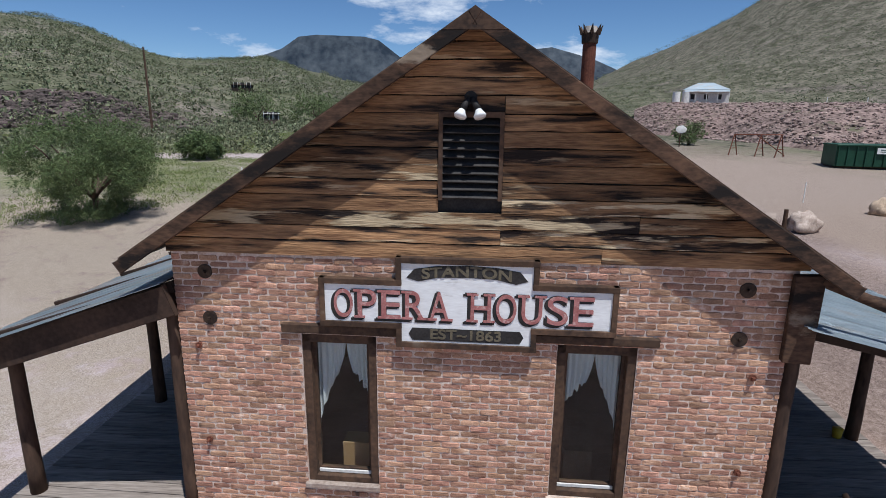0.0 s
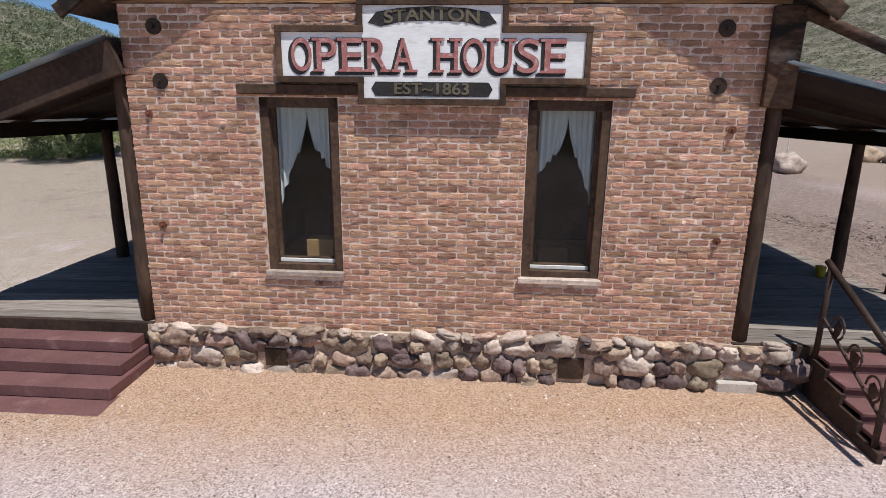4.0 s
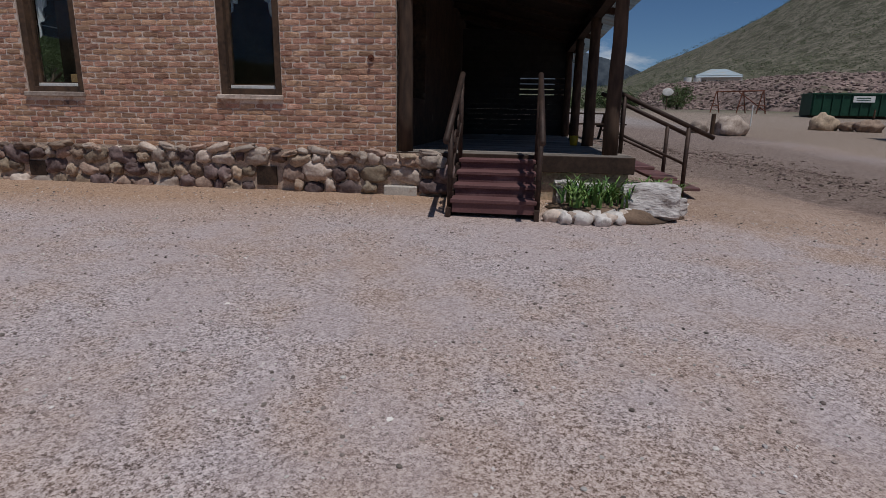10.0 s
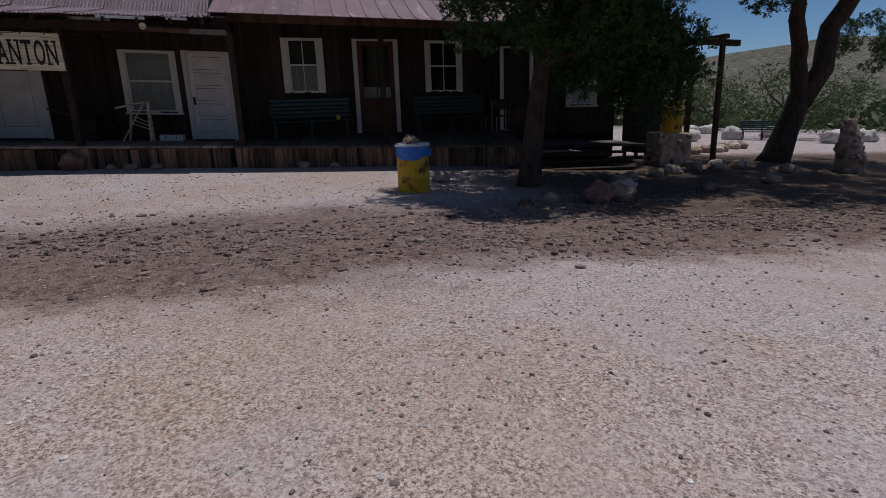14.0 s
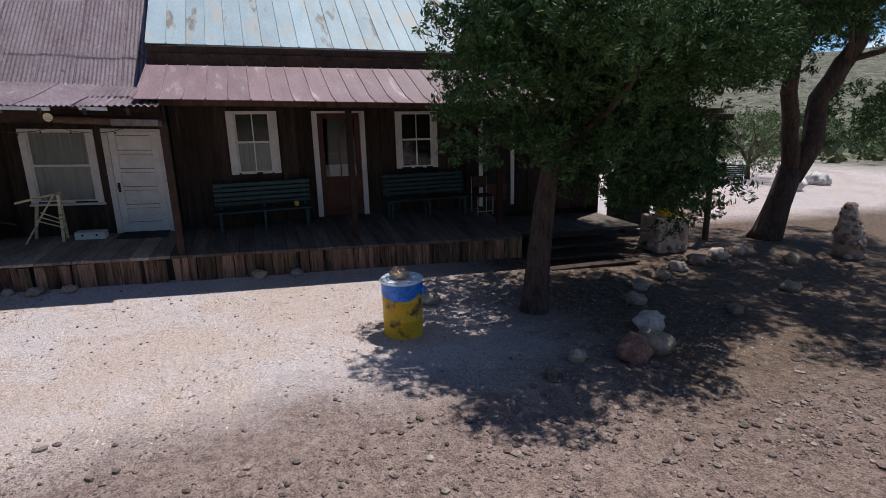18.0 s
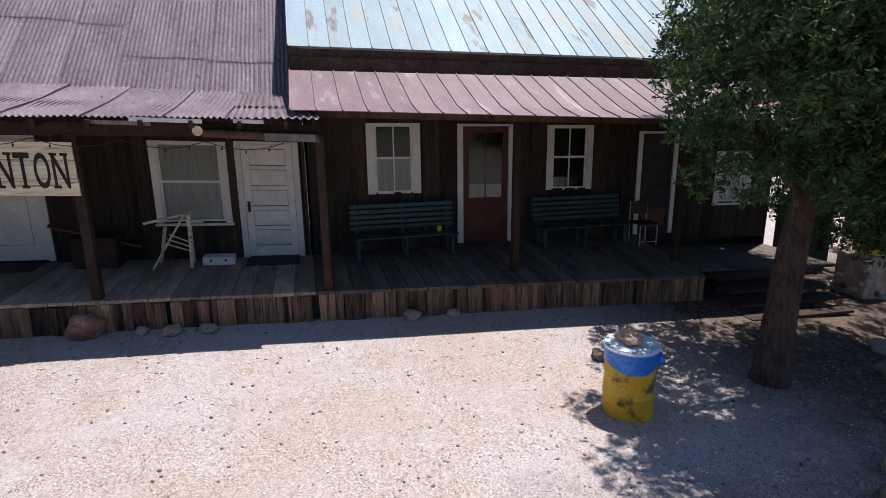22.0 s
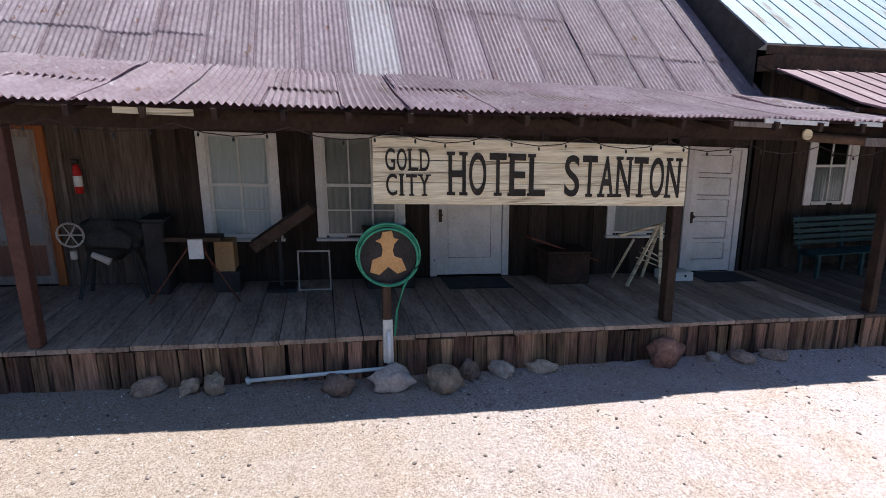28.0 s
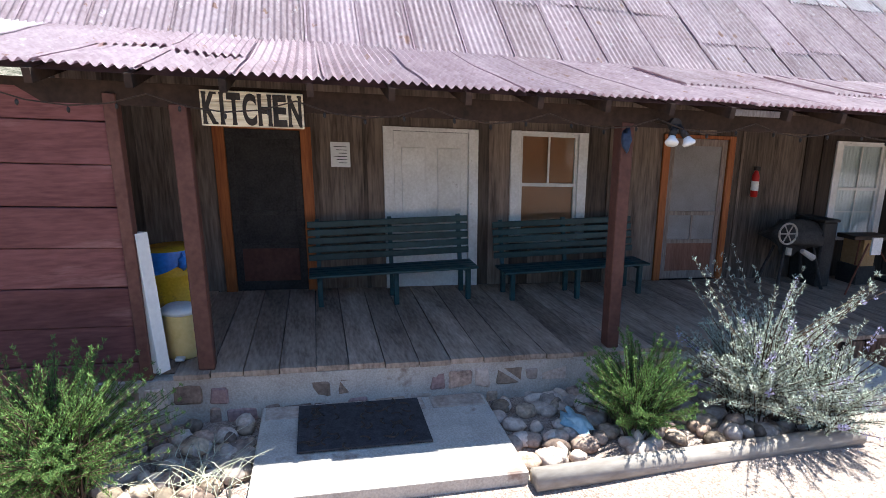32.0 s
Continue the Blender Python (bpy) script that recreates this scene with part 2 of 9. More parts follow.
# greyer boards, colour also lifted for the brighter north porch
HWALL_N = mat("grey_board_and_batten_lit", (0.05, 0.036, 0.027), (0.21, 0.16, 0.124), 2.2, stretch=(3, 3, 0.3), rough=0.9, fine=12, vary=0.45, bump=0.5)
# greyer planks, colour also lifted to brighten the shaded hotel deck
DECK_N = mat("greyed_deck_plank_lit", (0.15, 0.103, 0.076), (0.46, 0.348, 0.266), 2.5, stretch=(0.35, 1.6, 1), rough=0.85, fine=22, vary=0.25, bump=0.5)
WHITE = mat("old_white_paint", (0.6, 0.57, 0.52), (0.82, 0.8, 0.76), 3, rough=0.6, fine=30, vary=0.06, bump=0.15, stain=(0.34, 0.29, 0.24), stain_at=0.7, stain_scale=6)
ORANGE = mat("orange_stained_wood", (0.22, 0.06, 0.016), (0.46, 0.15, 0.04), 3, stretch=(4, 4, 0.3), rough=0.6, fine=14, vary=0.12, bump=0.2)
TIN = mat("rusty_corrugated_tin", (0.265, 0.178, 0.202), (0.5, 0.395, 0.435), 1.3, stretch=(0.5, 1.0, 0.5), rough=0.68, metal=0.0, fine=22, vary=0.1, bump=0.03, stain=(0.62, 0.55, 0.58), stain_at=0.66, stain_scale=8.0, spec=0.3, hue=0.012, bare=(0.34, 0.19, 0.15), bare_at=0.66)
TIN_BRIGHT = mat("bare_galvanised_tin", (0.37, 0.315, 0.335), (0.56, 0.51, 0.54), 1.3, stretch=(0.5, 1.0, 0.5), rough=0.66, metal=0.0, fine=22, vary=0.1, bump=0.03, stain=(0.36, 0.25, 0.25), stain_at=0.6, stain_scale=4.0, spec=0.3)
BLUE_TIN = mat("pale_blue_seam_metal", (0.27, 0.33, 0.37), (0.4, 0.455, 0.49), 1.5, stretch=(0.3, 2, 1), rough=0.62, metal=0.0, spec=0.3, fine=20, vary=0.14, bump=0.03, stain=(0.4, 0.365, 0.33), stain_at=0.55, stain_scale=1.1, bare=(0.27, 0.215, 0.19), bare_at=0.63)
RED_TIN = mat("oxide_red_seam_metal", (0.165, 0.09, 0.098), (0.265, 0.165, 0.172), 1.5, stretch=(0.4, 2, 1), rough=0.6, metal=0.0, spec=0.35, fine=20, vary=0.14, bump=0.04, stain=(0.38, 0.28, 0.28), stain_at=0.62, stain_scale=1.5)
IRON = mat("dark_iron", (0.03, 0.025, 0.022), (0.1, 0.065, 0.045), 8, rough=0.6, metal=0.6, fine=40, vary=0.1, bump=0.2)
RUST = mat("rust_brown_pipe", (0.1, 0.035, 0.022), (0.24, 0.09, 0.055), 6, rough=0.75, metal=0.2, fine=40, vary=0.1, bump=0.2)
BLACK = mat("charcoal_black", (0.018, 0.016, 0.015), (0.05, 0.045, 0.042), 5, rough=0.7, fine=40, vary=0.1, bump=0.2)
PINK = mat("faded_red_sign_paint", (0.3, 0.1, 0.09), (0.5, 0.22, 0.2), 8, rough=0.7, fine=60, vary=0.0, bump=0.1, stain=(0.6, 0.4, 0.36), stain_at=0.6, stain_scale=20)
CREAM = mat("cream_sign_board", (0.52, 0.4, 0.23), (0.9, 0.8, 0.57), 2.5, stretch=(1, 0.35, 7), rough=0.8, fine=16, vary=0.08, bump=0.6, stain=(0.2, 0.13, 0.07), stain_at=0.6, stain_scale=2.2)
GREEN_BENCH = mat("dark_green_bench_paint", (0.011, 0.033, 0.036), (0.028, 0.07, 0.074), 5, rough=0.45, fine=30, vary=0.15, bump=0.1)
YELLOW = mat("yellow_drum_paint", (0.6, 0.35, 0.02), (0.8, 0.5, 0.04), 3, rough=0.5, fine=40, vary=0.05, bump=0.15, stain=(0.06, 0.045, 0.04), stain_at=0.6, stain_scale=3.6)
BLUE_BAG = mat("blue_plastic_bag", (0.015, 0.12, 0.5), (0.06, 0.27, 0.78), 8, rough=0.3, fine=20, vary=0.05, bump=0.6, spec=0.5)
CURTAIN = mat("lace_curtain", (0.66, 0.66, 0.67), (0.9, 0.9, 0.91), 12, stretch=(6, 6, 0.6), rough=0.9, fine=60, vary=0.05, bump=0.3)
INTERIOR = mat("dim_interior_plaster", (0.2, 0.115, 0.065), (0.36, 0.21, 0.125), 2, rough=0.9, fine=20, vary=0.05, bump=0.1)
CARD = mat("cardboard", (0.36, 0.21, 0.09), (0.5, 0.32, 0.16), 3, rough=0.9, fine=30, vary=0.1, bump=0.1)
BARK = mat("juniper_bark", (0.035, 0.022, 0.016), (0.14, 0.095, 0.07), 5, stretch=(3, 3, 0.4), rough=0.95, fine=18, vary=0.1, bump=1.0, dist=0.04)
LEAF_J = mat("juniper_foliage", (0.021, 0.043, 0.013), (0.085, 0.15, 0.042), 2.5, rough=0.8, fine=20, vary=0.45, island=True, bump=0, hue=0.02)
LEAF_M = mat("mesquite_foliage", (0.055, 0.085, 0.03), (0.15, 0.19, 0.075), 2.5, rough=0.8, fine=20, vary=0.35, island=True, bump=0, hue=0.02)
LEAF_R = mat("rosemary_foliage", (0.05, 0.11, 0.025), (0.19, 0.3, 0.075), 4, rough=0.7, fine=20, vary=0.45, island=True, bump=0, hue=0.02)
LEAF_S = mat("silver_sage_foliage", (0.27, 0.31, 0.23), (0.6, 0.64, 0.53), 4, rough=0.8, fine=20, vary=0.35, island=True, bump=0, hue=0.03)
FLOWER = mat("pale_violet_flower", (0.3, 0.26, 0.42), (0.54, 0.5, 0.64), 4, rough=0.8, fine=20, vary=0.3, island=True, bump=0)
SCRUB = mat("desert_scrub", (0.09, 0.1, 0.055), (0.2, 0.21, 0.12), 1.5, rough=0.9, fine=12, vary=0.4, island=True, bump=0, hue=0.03)
DUMP_GREEN = mat("dark_green_steel", (0.008, 0.04, 0.022), (0.018, 0.07, 0.04), 2, rough=0.5, fine=20, vary=0.1, bump=0.1)
RED_PLASTIC = mat("red_enamel", (0.4, 0.012, 0.01), (0.55, 0.03, 0.02), 5, rough=0.35, fine=30, vary=0.0, bump=0.05)
BULB = mat("white_bulb_glass", (0.75, 0.75, 0.73), (0.88, 0.88, 0.86), 5, rough=0.15, fine=30, vary=0.0, bump=0)
PVC = mat("white_pvc", (0.72, 0.71, 0.68), (0.85, 0.84, 0.81), 5, rough=0.4, fine=30, vary=0.03, bump=0.05)
HOSE = mat("green_hose", (0.03, 0.2, 0.11), (0.08, 0.34, 0.2), 8, rough=0.45, fine=30, vary=0.1, bump=0.05)
TAN_CUT = mat("tan_cutout_paint", (0.5, 0.27, 0.1), (0.66, 0.38, 0.16), 5, rough=0.7, fine=30, vary=0.02, bump=0.1)
RUBBER = mat("black_rubber_mat", (0.02, 0.019, 0.02), (0.06, 0.055, 0.06), 14, rough=0.85, fine=60, vary=0.1, bump=0.6)
BROWN_BLIND = mat("brown_paper_blind", (0.36, 0.155, 0.075), (0.46, 0.21, 0.11), 2, rough=0.9, fine=20, vary=0.05, bump=0.05)
GREY_SCREEN = mat("grey_door_screen", (0.22, 0.2, 0.19), (0.32, 0.3, 0.29), 3, rough=0.8, fine=60, vary=0.05, bump=0.05)
SHEER = mat("grey_sheer_blind", (0.3, 0.28, 0.26), (0.5, 0.48, 0.46), 3, stretch=(1, 6, 0.5), rough=0.9, fine=30, vary=0.1, bump=0.1)

glass = bpy.data.materials.new("window_glass")
glass.use_nodes = True
gn, gl = glass.node_tree.nodes, glass.node_tree.links
gn.clear()
g_out, g_mix, g_tr, g_gl, g_fr = (gn.new("ShaderNode" + k) for k in ("OutputMaterial", "MixShader", "BsdfTransparent", "BsdfGlossy", "LayerWeight"))
g_gl.inputs["Roughness"].default_value = 0.03
g_tr.inputs["Color"].default_value = (0.86, 0.89, 0.88, 1)
g_pow, g_sum = gn.new("ShaderNodeMath"), gn.new("ShaderNodeMath")
g_pow.operation, g_sum.operation = "POWER", "MULTIPLY_ADD"
g_pow.inputs[1].default_value, g_sum.inputs[1].default_value, g_sum.inputs[2].default_value = 4.0, 0.7, 0.02
gl.new(g_fr.outputs["Facing"], g_pow.inputs[0])
gl.new(g_pow.outputs[0], g_sum.inputs[0])
gl.new(g_sum.outputs[0], g_mix.inputs[0])
gl.new(g_tr.outputs[0], g_mix.inputs[1])
gl.new(g_gl.outputs[0], g_mix.inputs[2])
gl.new(g_mix.outputs[0], g_out.inputs["Surface"])


# ---- geometry helpers ----
IDENT = Matrix.Identity(4)
BASE = {}


def thing(name, at, label, category, group="", kind=""):
    ob = new(name)
    ob.empty_display_size = 0.2
    ob.matrix_basis = Matrix.Translation(at)
    BASE[ob.name] = Matrix.Translation(at)
    return tagged(ob, label, category, group, kind)


def part(name, bm, material, parent, label="", xf=None, smooth=False, kind="", at=None):
    """One bmesh becomes one mesh object under parent (or a thing of its own when parent is None)."""
    if xf is not None:
        bm.transform(xf)
    bmesh.ops.recalc_face_normals(bm, faces=bm.faces)
    me = bpy.data.meshes.new(name)
    bm.to_mesh(me)
    bm.free()
    me.materials.append(material)
    if smooth:
        me.polygons.foreach_set("use_smooth", [True] * len(me.polygons))
    return hang(name, me, parent, label, kind, IDENT if at is None else at)


def hang(name, me, parent, label="", kind="", m=IDENT):
    ob = new(name, me)
    ob.matrix_basis = m
    if parent is not None:
        ob.parent = parent
        ob.matrix_parent_inverse = BASE.get(parent.name, IDENT).inverted()
    return tagged(ob, label, kind=kind)


def box(bm, x0, x1, y0, y1, z0, z1, b=0.0, jit=0.0):
    r = bmesh.ops.create_cube(bm, size=1.0)
    vs = r["verts"]
    for v in vs:
        v.co = Vector(((x0 + x1) / 2 + v.co.x * (x1 - x0), (y0 + y1) / 2 + v.co.y * (y1 - y0), (z0 + z1) / 2 + v.co.z * (z1 - z0)))
        if jit:
            v.co += Vector((random.uniform(-jit, jit), random.uniform(-jit, jit), random.uniform(-jit, jit)))
    if b:
        es = {e for v in vs for e in v.link_edges}
        bmesh.ops.bevel(bm, geom=list(es), offset=b, segments=1, affect="EDGES")
    return bm


def bx(x0, x1, y0, y1, z0, z1, b=0.0, jit=0.0):
    return box(bmesh.new(), x0, x1, y0, y1, z0, z1, b, jit)


def rod(bm, p, q, r0, r1=None, n=10, cap=True):
    """A round bar from p to q."""
    p, q = Vector(p), Vector(q)
    r1 = r0 if r1 is None else r1
    m = (q - p).to_track_quat("Z", "Y").to_matrix().to_4x4()
    m.translation = (p + q) / 2
    bmesh.ops.create_cone(bm, cap_ends=cap, segments=n, radius1=r0, radius2=r1, depth=(q - p).length, matrix=m)
    return bm


def tube(bm, pts, rad, n=8):
    """A bar of changing thickness along a line of points; rad: one radius or one per point."""
    pts = [Vector(p) for p in pts]
    rads = rad if isinstance(rad, (list, tuple)) else [rad] * len(pts)
    rings = []
    for i, p in enumerate(pts):
        d = (pts[min(i + 1, len(pts) - 1)] - pts[max(i - 1, 0)]).normalized()
        u = d.orthogonal().normalized() if abs(d.z) > 0.95 else d.cross(Vector((0, 0, 1))).normalized()
        w = d.cross(u)
        rings.append([bm.verts.new(p + (u * math.cos(2 * math.pi * k / n) + w * math.sin(2 * math.pi * k / n)) * rads[i]) for k in range(n)])
    for a, b in zip(rings, rings[1:]):
        for k in range(n):
            bm.faces.new((a[k], a[(k + 1) % n], b[(k + 1) % n], b[k]))
    bm.faces.new(rings[0])
    bm.faces.new(rings[-1])
    return bm


def beam(bm, p, q, w, h, b=0.0):
    """A square bar w wide and h high from p to q."""
    p, q = Vector(p), Vector(q)
    d = q - p
    r = bmesh.ops.create_cube(bm, size=1.0)
    z = d.normalized()
    u = Vector((0, 0, 1)).cross(z)
    u = u.normalized() if u.length > 1e-3 else Vector((1, 0, 0))
    v2 = z.cross(u)
    for v in r["verts"]:
        c = v.co.copy()
        v.co = (p + q) / 2 + u * c.x * w + v2 * c.y * h + z * c.z * d.length
    if b:
        bmesh.ops.bevel(bm, geom=list({e for v in r["verts"] for e in v.link_edges}), offset=b, segments=1, affect="EDGES")
    return bm


def lump(bm, at, rx, ry, rz, rough=0.18, sub=2, seed=0, flat=True):
    """A stone: a sphere pushed in and out by noise."""
    r = bmesh.ops.create_icosphere(bm, subdivisions=sub, radius=1.0)
    for v in r["verts"]:
        d = v.co.normalized()
        k = 1 + rough * 2 * noise.noise(d * 1.7 + Vector((seed * 3.1, seed * 1.7, seed))) + rough * noise.noise(d * 4 + Vector((seed, seed * 5.3, 0)))
        v.co = Vector((d.x * rx * k, d.y * ry * k, d.z * rz * k)) + Vector(at)
    return bm


def sheet(name, pts, nx, ny, material, parent, thick=0.01, **kw):
    """A thin plate over a grid of points with thickness."""
    bm = bmesh.new()
    vs = [bm.verts.new(p) for p in pts]
    for i in range(nx - 1):
        for j in range(ny - 1):
            bm.faces.new((vs[i * ny + j], vs[i * ny + j + 1], vs[(i + 1) * ny + j + 1], vs[(i + 1) * ny + j]))
    bmesh.ops.solidify(bm, geom=bm.faces[:], thickness=thick)
    bm.normal_update()
    for e in bm.edges:
        if e.is_manifold and e.calc_face_angle() > 1.0:
            e.smooth = False
    return part(name, bm, material, parent, **kw)


def smooth01(a, b, x):
    t = min(1.0, max(0.0, (x - a) / (b - a)))
    return t * t * (3 - 2 * t)


# ---- frames of the two buildings ----
oa = radians(-4.83)
OPM = Matrix(((math.cos(oa), -math.sin(oa), 0, -math.sin(oa) * 5.354), (math.sin(oa), math.cos(oa), 0, math.cos(oa) * 5.354), (0, 0, 1, 0), (0, 0, 0, 1)))
SLOPE, ANNEX_SLOPE = 0.045, 0.018
ha = math.atan(0.048)


def hotel_frame(k):
    return Matrix(((math.cos(ha), math.sin(ha), 0, 20.47), (-math.sin(ha), math.cos(ha), 0, 0), (0, k, 1, 0), (0, 0, 0, 1)))


HM, AM = hotel_frame(SLOPE), hotel_frame(ANNEX_SLOPE)


# ---- ground ----
PROFILE = [(-180, 4), (-80, 8), (-50, 9.0), (-39, 7.7), (-34, 8.0), (-31, 7.2), (-28, 6.0), (-25, 5.4), (-20, 5.7), (-17, 6.0), (-14, 4.9), (-10, 3.1), (-4, 2.2), (8, 2.2), (14, 2.7), (18, 4.3), (24, 7.0), (30, 10.3), (36, 13.2), (44, 14.5), (55, 12), (75, 6), (95, 3.5), (120, 3), (180, 4)]


def skyline(az):
    for (a, e), (b, g) in zip(PROFILE, PROFILE[1:]):
        if a <= az <= b:
            return e + (g - e) * (az - a) / (b - a)
    return 4.0


def ground_z(x, y):
    """The height of the land: a street that falls to the south, a shallow swale before the hotel, hills all round."""
    r = math.hypot(x, y)
    yy = y if y < 60 else 60 + (y - 60) * 0.35
    yy = max(yy, -60)
    z = 0.045 * (yy - 5.3) + 0.1 - 0.48 * smooth01(5, 16, x) + 0.12 * smooth01(17, 20, x)
    z += (0.1 * smooth01(8, 13, y) - 0.08 * smooth01(13.5, 15.5, y)) * smooth01(14, 18, x)
    if r < 30:
        lane_at = x + 0.3 * max(y, 0.0)
        m = smooth01(9.4, 11.0, lane_at) * (1 - smooth01(14.4, 16.4, lane_at)) * (1 - smooth01(20, 30, r))
        if m > 0:
            z += m * (0.05 * noise.noise(Vector((lane_at * 1.9, y * 0.22, 1.5))) + 0.035 * noise.fractal(Vector((x * 2.1, y * 1.5, 5)), 0.8, 2.0, 3) - 0.02)
    if r > 55:
        az = math.degrees(math.atan2(x, y))
        e = skyline(az)
        near = 190 if az > 0 else 78 + 34 * smooth01(-32, -18, az)
        far = 300 if az < -12 else 620
        top = math.tan(radians(e)) * far
        k = smooth01(near, far, r) if az > 0 else min(1.0, max(0.0, (r - near) / (far - near))) ** 0.9
        z = z * (1 - k) + top * k
        z += k * far * (0.014 if az < 0 else 0.026) * noise.fractal(Vector((x, y, 0)) / far * 3, 1.0, 2.0, 5)
    else:
        z += 0.035 * noise.noise(Vector((x * 0.25, y * 0.25, 0))) * smooth01(2.0, 6.0, math.hypot(x - 1, max(0, y - 5.2)))
    return z
def spaced(lo, hi, fine, far, grow=1.12):
    """Grid lines: even from lo to hi, then wider and wider out to far on both sides."""
    mid = list(np.arange(lo, hi + 1e-6, fine))
    out, s, x = [], fine, hi
    while x < far:
        s *= grow
        x += s
        out.append(x)
    back, s, x = [], fine, lo
    while x > -far:
        s *= grow
        x -= s
        back.append(x)
    return back[::-1] + mid + out


def ground_material():
    m = bpy.data.materials.new("desert_ground")
    m.use_nodes = True
    n, l = m.node_tree.nodes, m.node_tree.links
    bsdf = n["Principled BSDF"]
    bsdf.inputs["Roughness"].default_value, bsdf.inputs["Specular IOR Level"].default_value = 0.95, 0.15
    pos = n.new("ShaderNodeNewGeometry").outputs["Position"]

    def tex(scale, detail=6, rough=0.6):
        t = n.new("ShaderNodeTexNoise")
        t.inputs["Scale"].default_value, t.inputs["Detail"].default_value, t.inputs["Roughness"].default_value = scale, detail, rough
        l.new(pos, t.inputs["Vector"])
        return t.outputs["Fac"]

    def op(kind, a, b, c=None):
        q = n.new("ShaderNodeMath")
        q.operation = kind
        for i, v in enumerate((a, b, c)):
            if v is None:
                continue
            if isinstance(v, (int, float)):
                q.inputs[i].default_value = v
            else:
                l.new(v, q.inputs[i])
        return q.outputs[0]

    def ramp(fac, *stops):
        r = n.new("ShaderNodeValToRGB")
        e = r.color_ramp.elements
        while len(e) < len(stops):
            e.new(0.5)
        for el, (p, c) in zip(e, stops):
            el.position, el.color = p, rgb(c) if isinstance(c, tuple) else (c, c, c, 1)
        l.new(fac, r.inputs["Fac"])
        return r.outputs["Color"]

    def mix(f, a, b):
        q = n.new("ShaderNodeMixRGB")
        for s, v in (("Fac", f), ("Color1", a), ("Color2", b)):
            l.new(v, q.inputs[s])
        return q.outputs["Color"]

    sep = n.new("ShaderNodeSeparateXYZ")
    l.new(pos, sep.inputs[0])
    x, y = sep.outputs["X"], sep.outputs["Y"]
    broad, mid, grit, speck = tex(0.32, 5), tex(2.2, 6), tex(38, 3, 0.7), tex(95, 2)
    def cells(scale):
        v = n.new("ShaderNodeTexVoronoi")
        v.inputs["Scale"].default_value = scale
        l.new(pos, v.inputs["Vector"])
        s_ = n.new("ShaderNodeSeparateXYZ")
        l.new(v.outputs["Color"], s_.inputs[0])
        return s_.outputs["X"], v.outputs["Distance"]

    stone_a, edge_a = cells(75)
    stone_b, edge_b = cells(160)
    grain = op("ADD", op("MULTIPLY_ADD", speck, 0.18, op("MULTIPLY", grit, 0.3)), op("MULTIPLY_ADD", stone_a, 0.25, op("MULTIPLY", stone_b, 0.27)))
    stony = ramp(grain, (0.3, (0.09, 0.07, 0.066)), (0.44, (0.37, 0.298, 0.288)), (0.66, (0.74, 0.635, 0.63)))
    fines = ramp(grain, (0.26, (0.27, 0.212, 0.204)), (0.48, (0.47, 0.38, 0.37)), (0.7, (0.62, 0.525, 0.51)))
    gravel = mix(ramp(op("MULTIPLY_ADD", tex(1.1, 5, 0.65), 0.65, op("MULTIPLY", tex(7.0, 3), 0.35)), (0.44, 0.0), (0.56, 1.0)), fines, stony)
    clod = op("MULTIPLY_ADD", grain, 0.55, op("MULTIPLY", tex(9.0, 5, 0.7), 0.45))
    dirt = ramp(clod, (0.36, (0.045, 0.028, 0.024)), (0.48, (0.16, 0.103, 0.086)), (0.6, (0.31, 0.22, 0.185)))
    sand = ramp(grain, (0.3, (0.2, 0.112, 0.068)), (0.48, (0.42, 0.27, 0.18)), (0.72, (0.6, 0.44, 0.33)))
    # a lane of churned dirt between the yard and the hotel, curving away to the north-west
    bend = op("MULTIPLY", op("MAXIMUM", op("SUBTRACT", y, 0.0), 0.0), 0.30)
    lane = op("ADD", x, op("ADD", bend, op("MULTIPLY_ADD", broad, 2.4, op("MULTIPLY_ADD", mid, 1.8, -2.1))))
    lanef = ramp(op("DIVIDE", lane, 40.0), (0.262, 0.0), (0.29, 1.0), (0.365, 0.9), (0.4, 0.0))
    patch = ramp(op("MULTIPLY_ADD", mid, 0.4, op("MULTIPLY", broad, 0.6)), (0.45, 0.0), (0.58, 0.75))
    col = mix(op("MULTIPLY", patch, 0.6), gravel, sand)
    # reddish sand washed out along the yard side of the lane
    wash = op("MULTIPLY", ramp(op("DIVIDE", lane, 40.0), (0.2, 0.0), (0.235, 1.0), (0.275, 1.0), (0.31, 0.0)), ramp(op("DIVIDE", op("ADD", y, 10.0), 40.0), (0.2, 0.15), (0.36, 0.75)))
    col = mix(wash, col, sand)
    col = mix(lanef, col, dirt)
    # greyer, older gravel away to the north
    road = mix(ramp(op("DIVIDE", y, 60.0), (0.42, 0.0), (0.52, 1.0)), ramp(clod, (0.34, (0.06, 0.042, 0.035)), (0.48, (0.185, 0.132, 0.108)), (0.62, (0.36, 0.28, 0.238))), ramp(grain, (0.3, (0.13, 0.105, 0.095)), (0.48, (0.28, 0.235, 0.215)), (0.72, (0.44, 0.385, 0.36))))
    north = op("MULTIPLY", ramp(op("DIVIDE", op("ADD", op("MULTIPLY_ADD", x, 0.35, y), op("MULTIPLY_ADD", broad, 8.0, op("MULTIPLY_ADD", mid, 2.0, -5.0))), 40.0), (0.17, 0.0), (0.27, 0.9)), op("MAXIMUM", ramp(op("DIVIDE", op("ADD", x, mid), 40.0), (0.37, 1.0), (0.44, 0.1)), ramp(op("DIVIDE", y, 40.0), (0.42, 0.0), (0.55, 1.0))))
    col = mix(north, col, road)
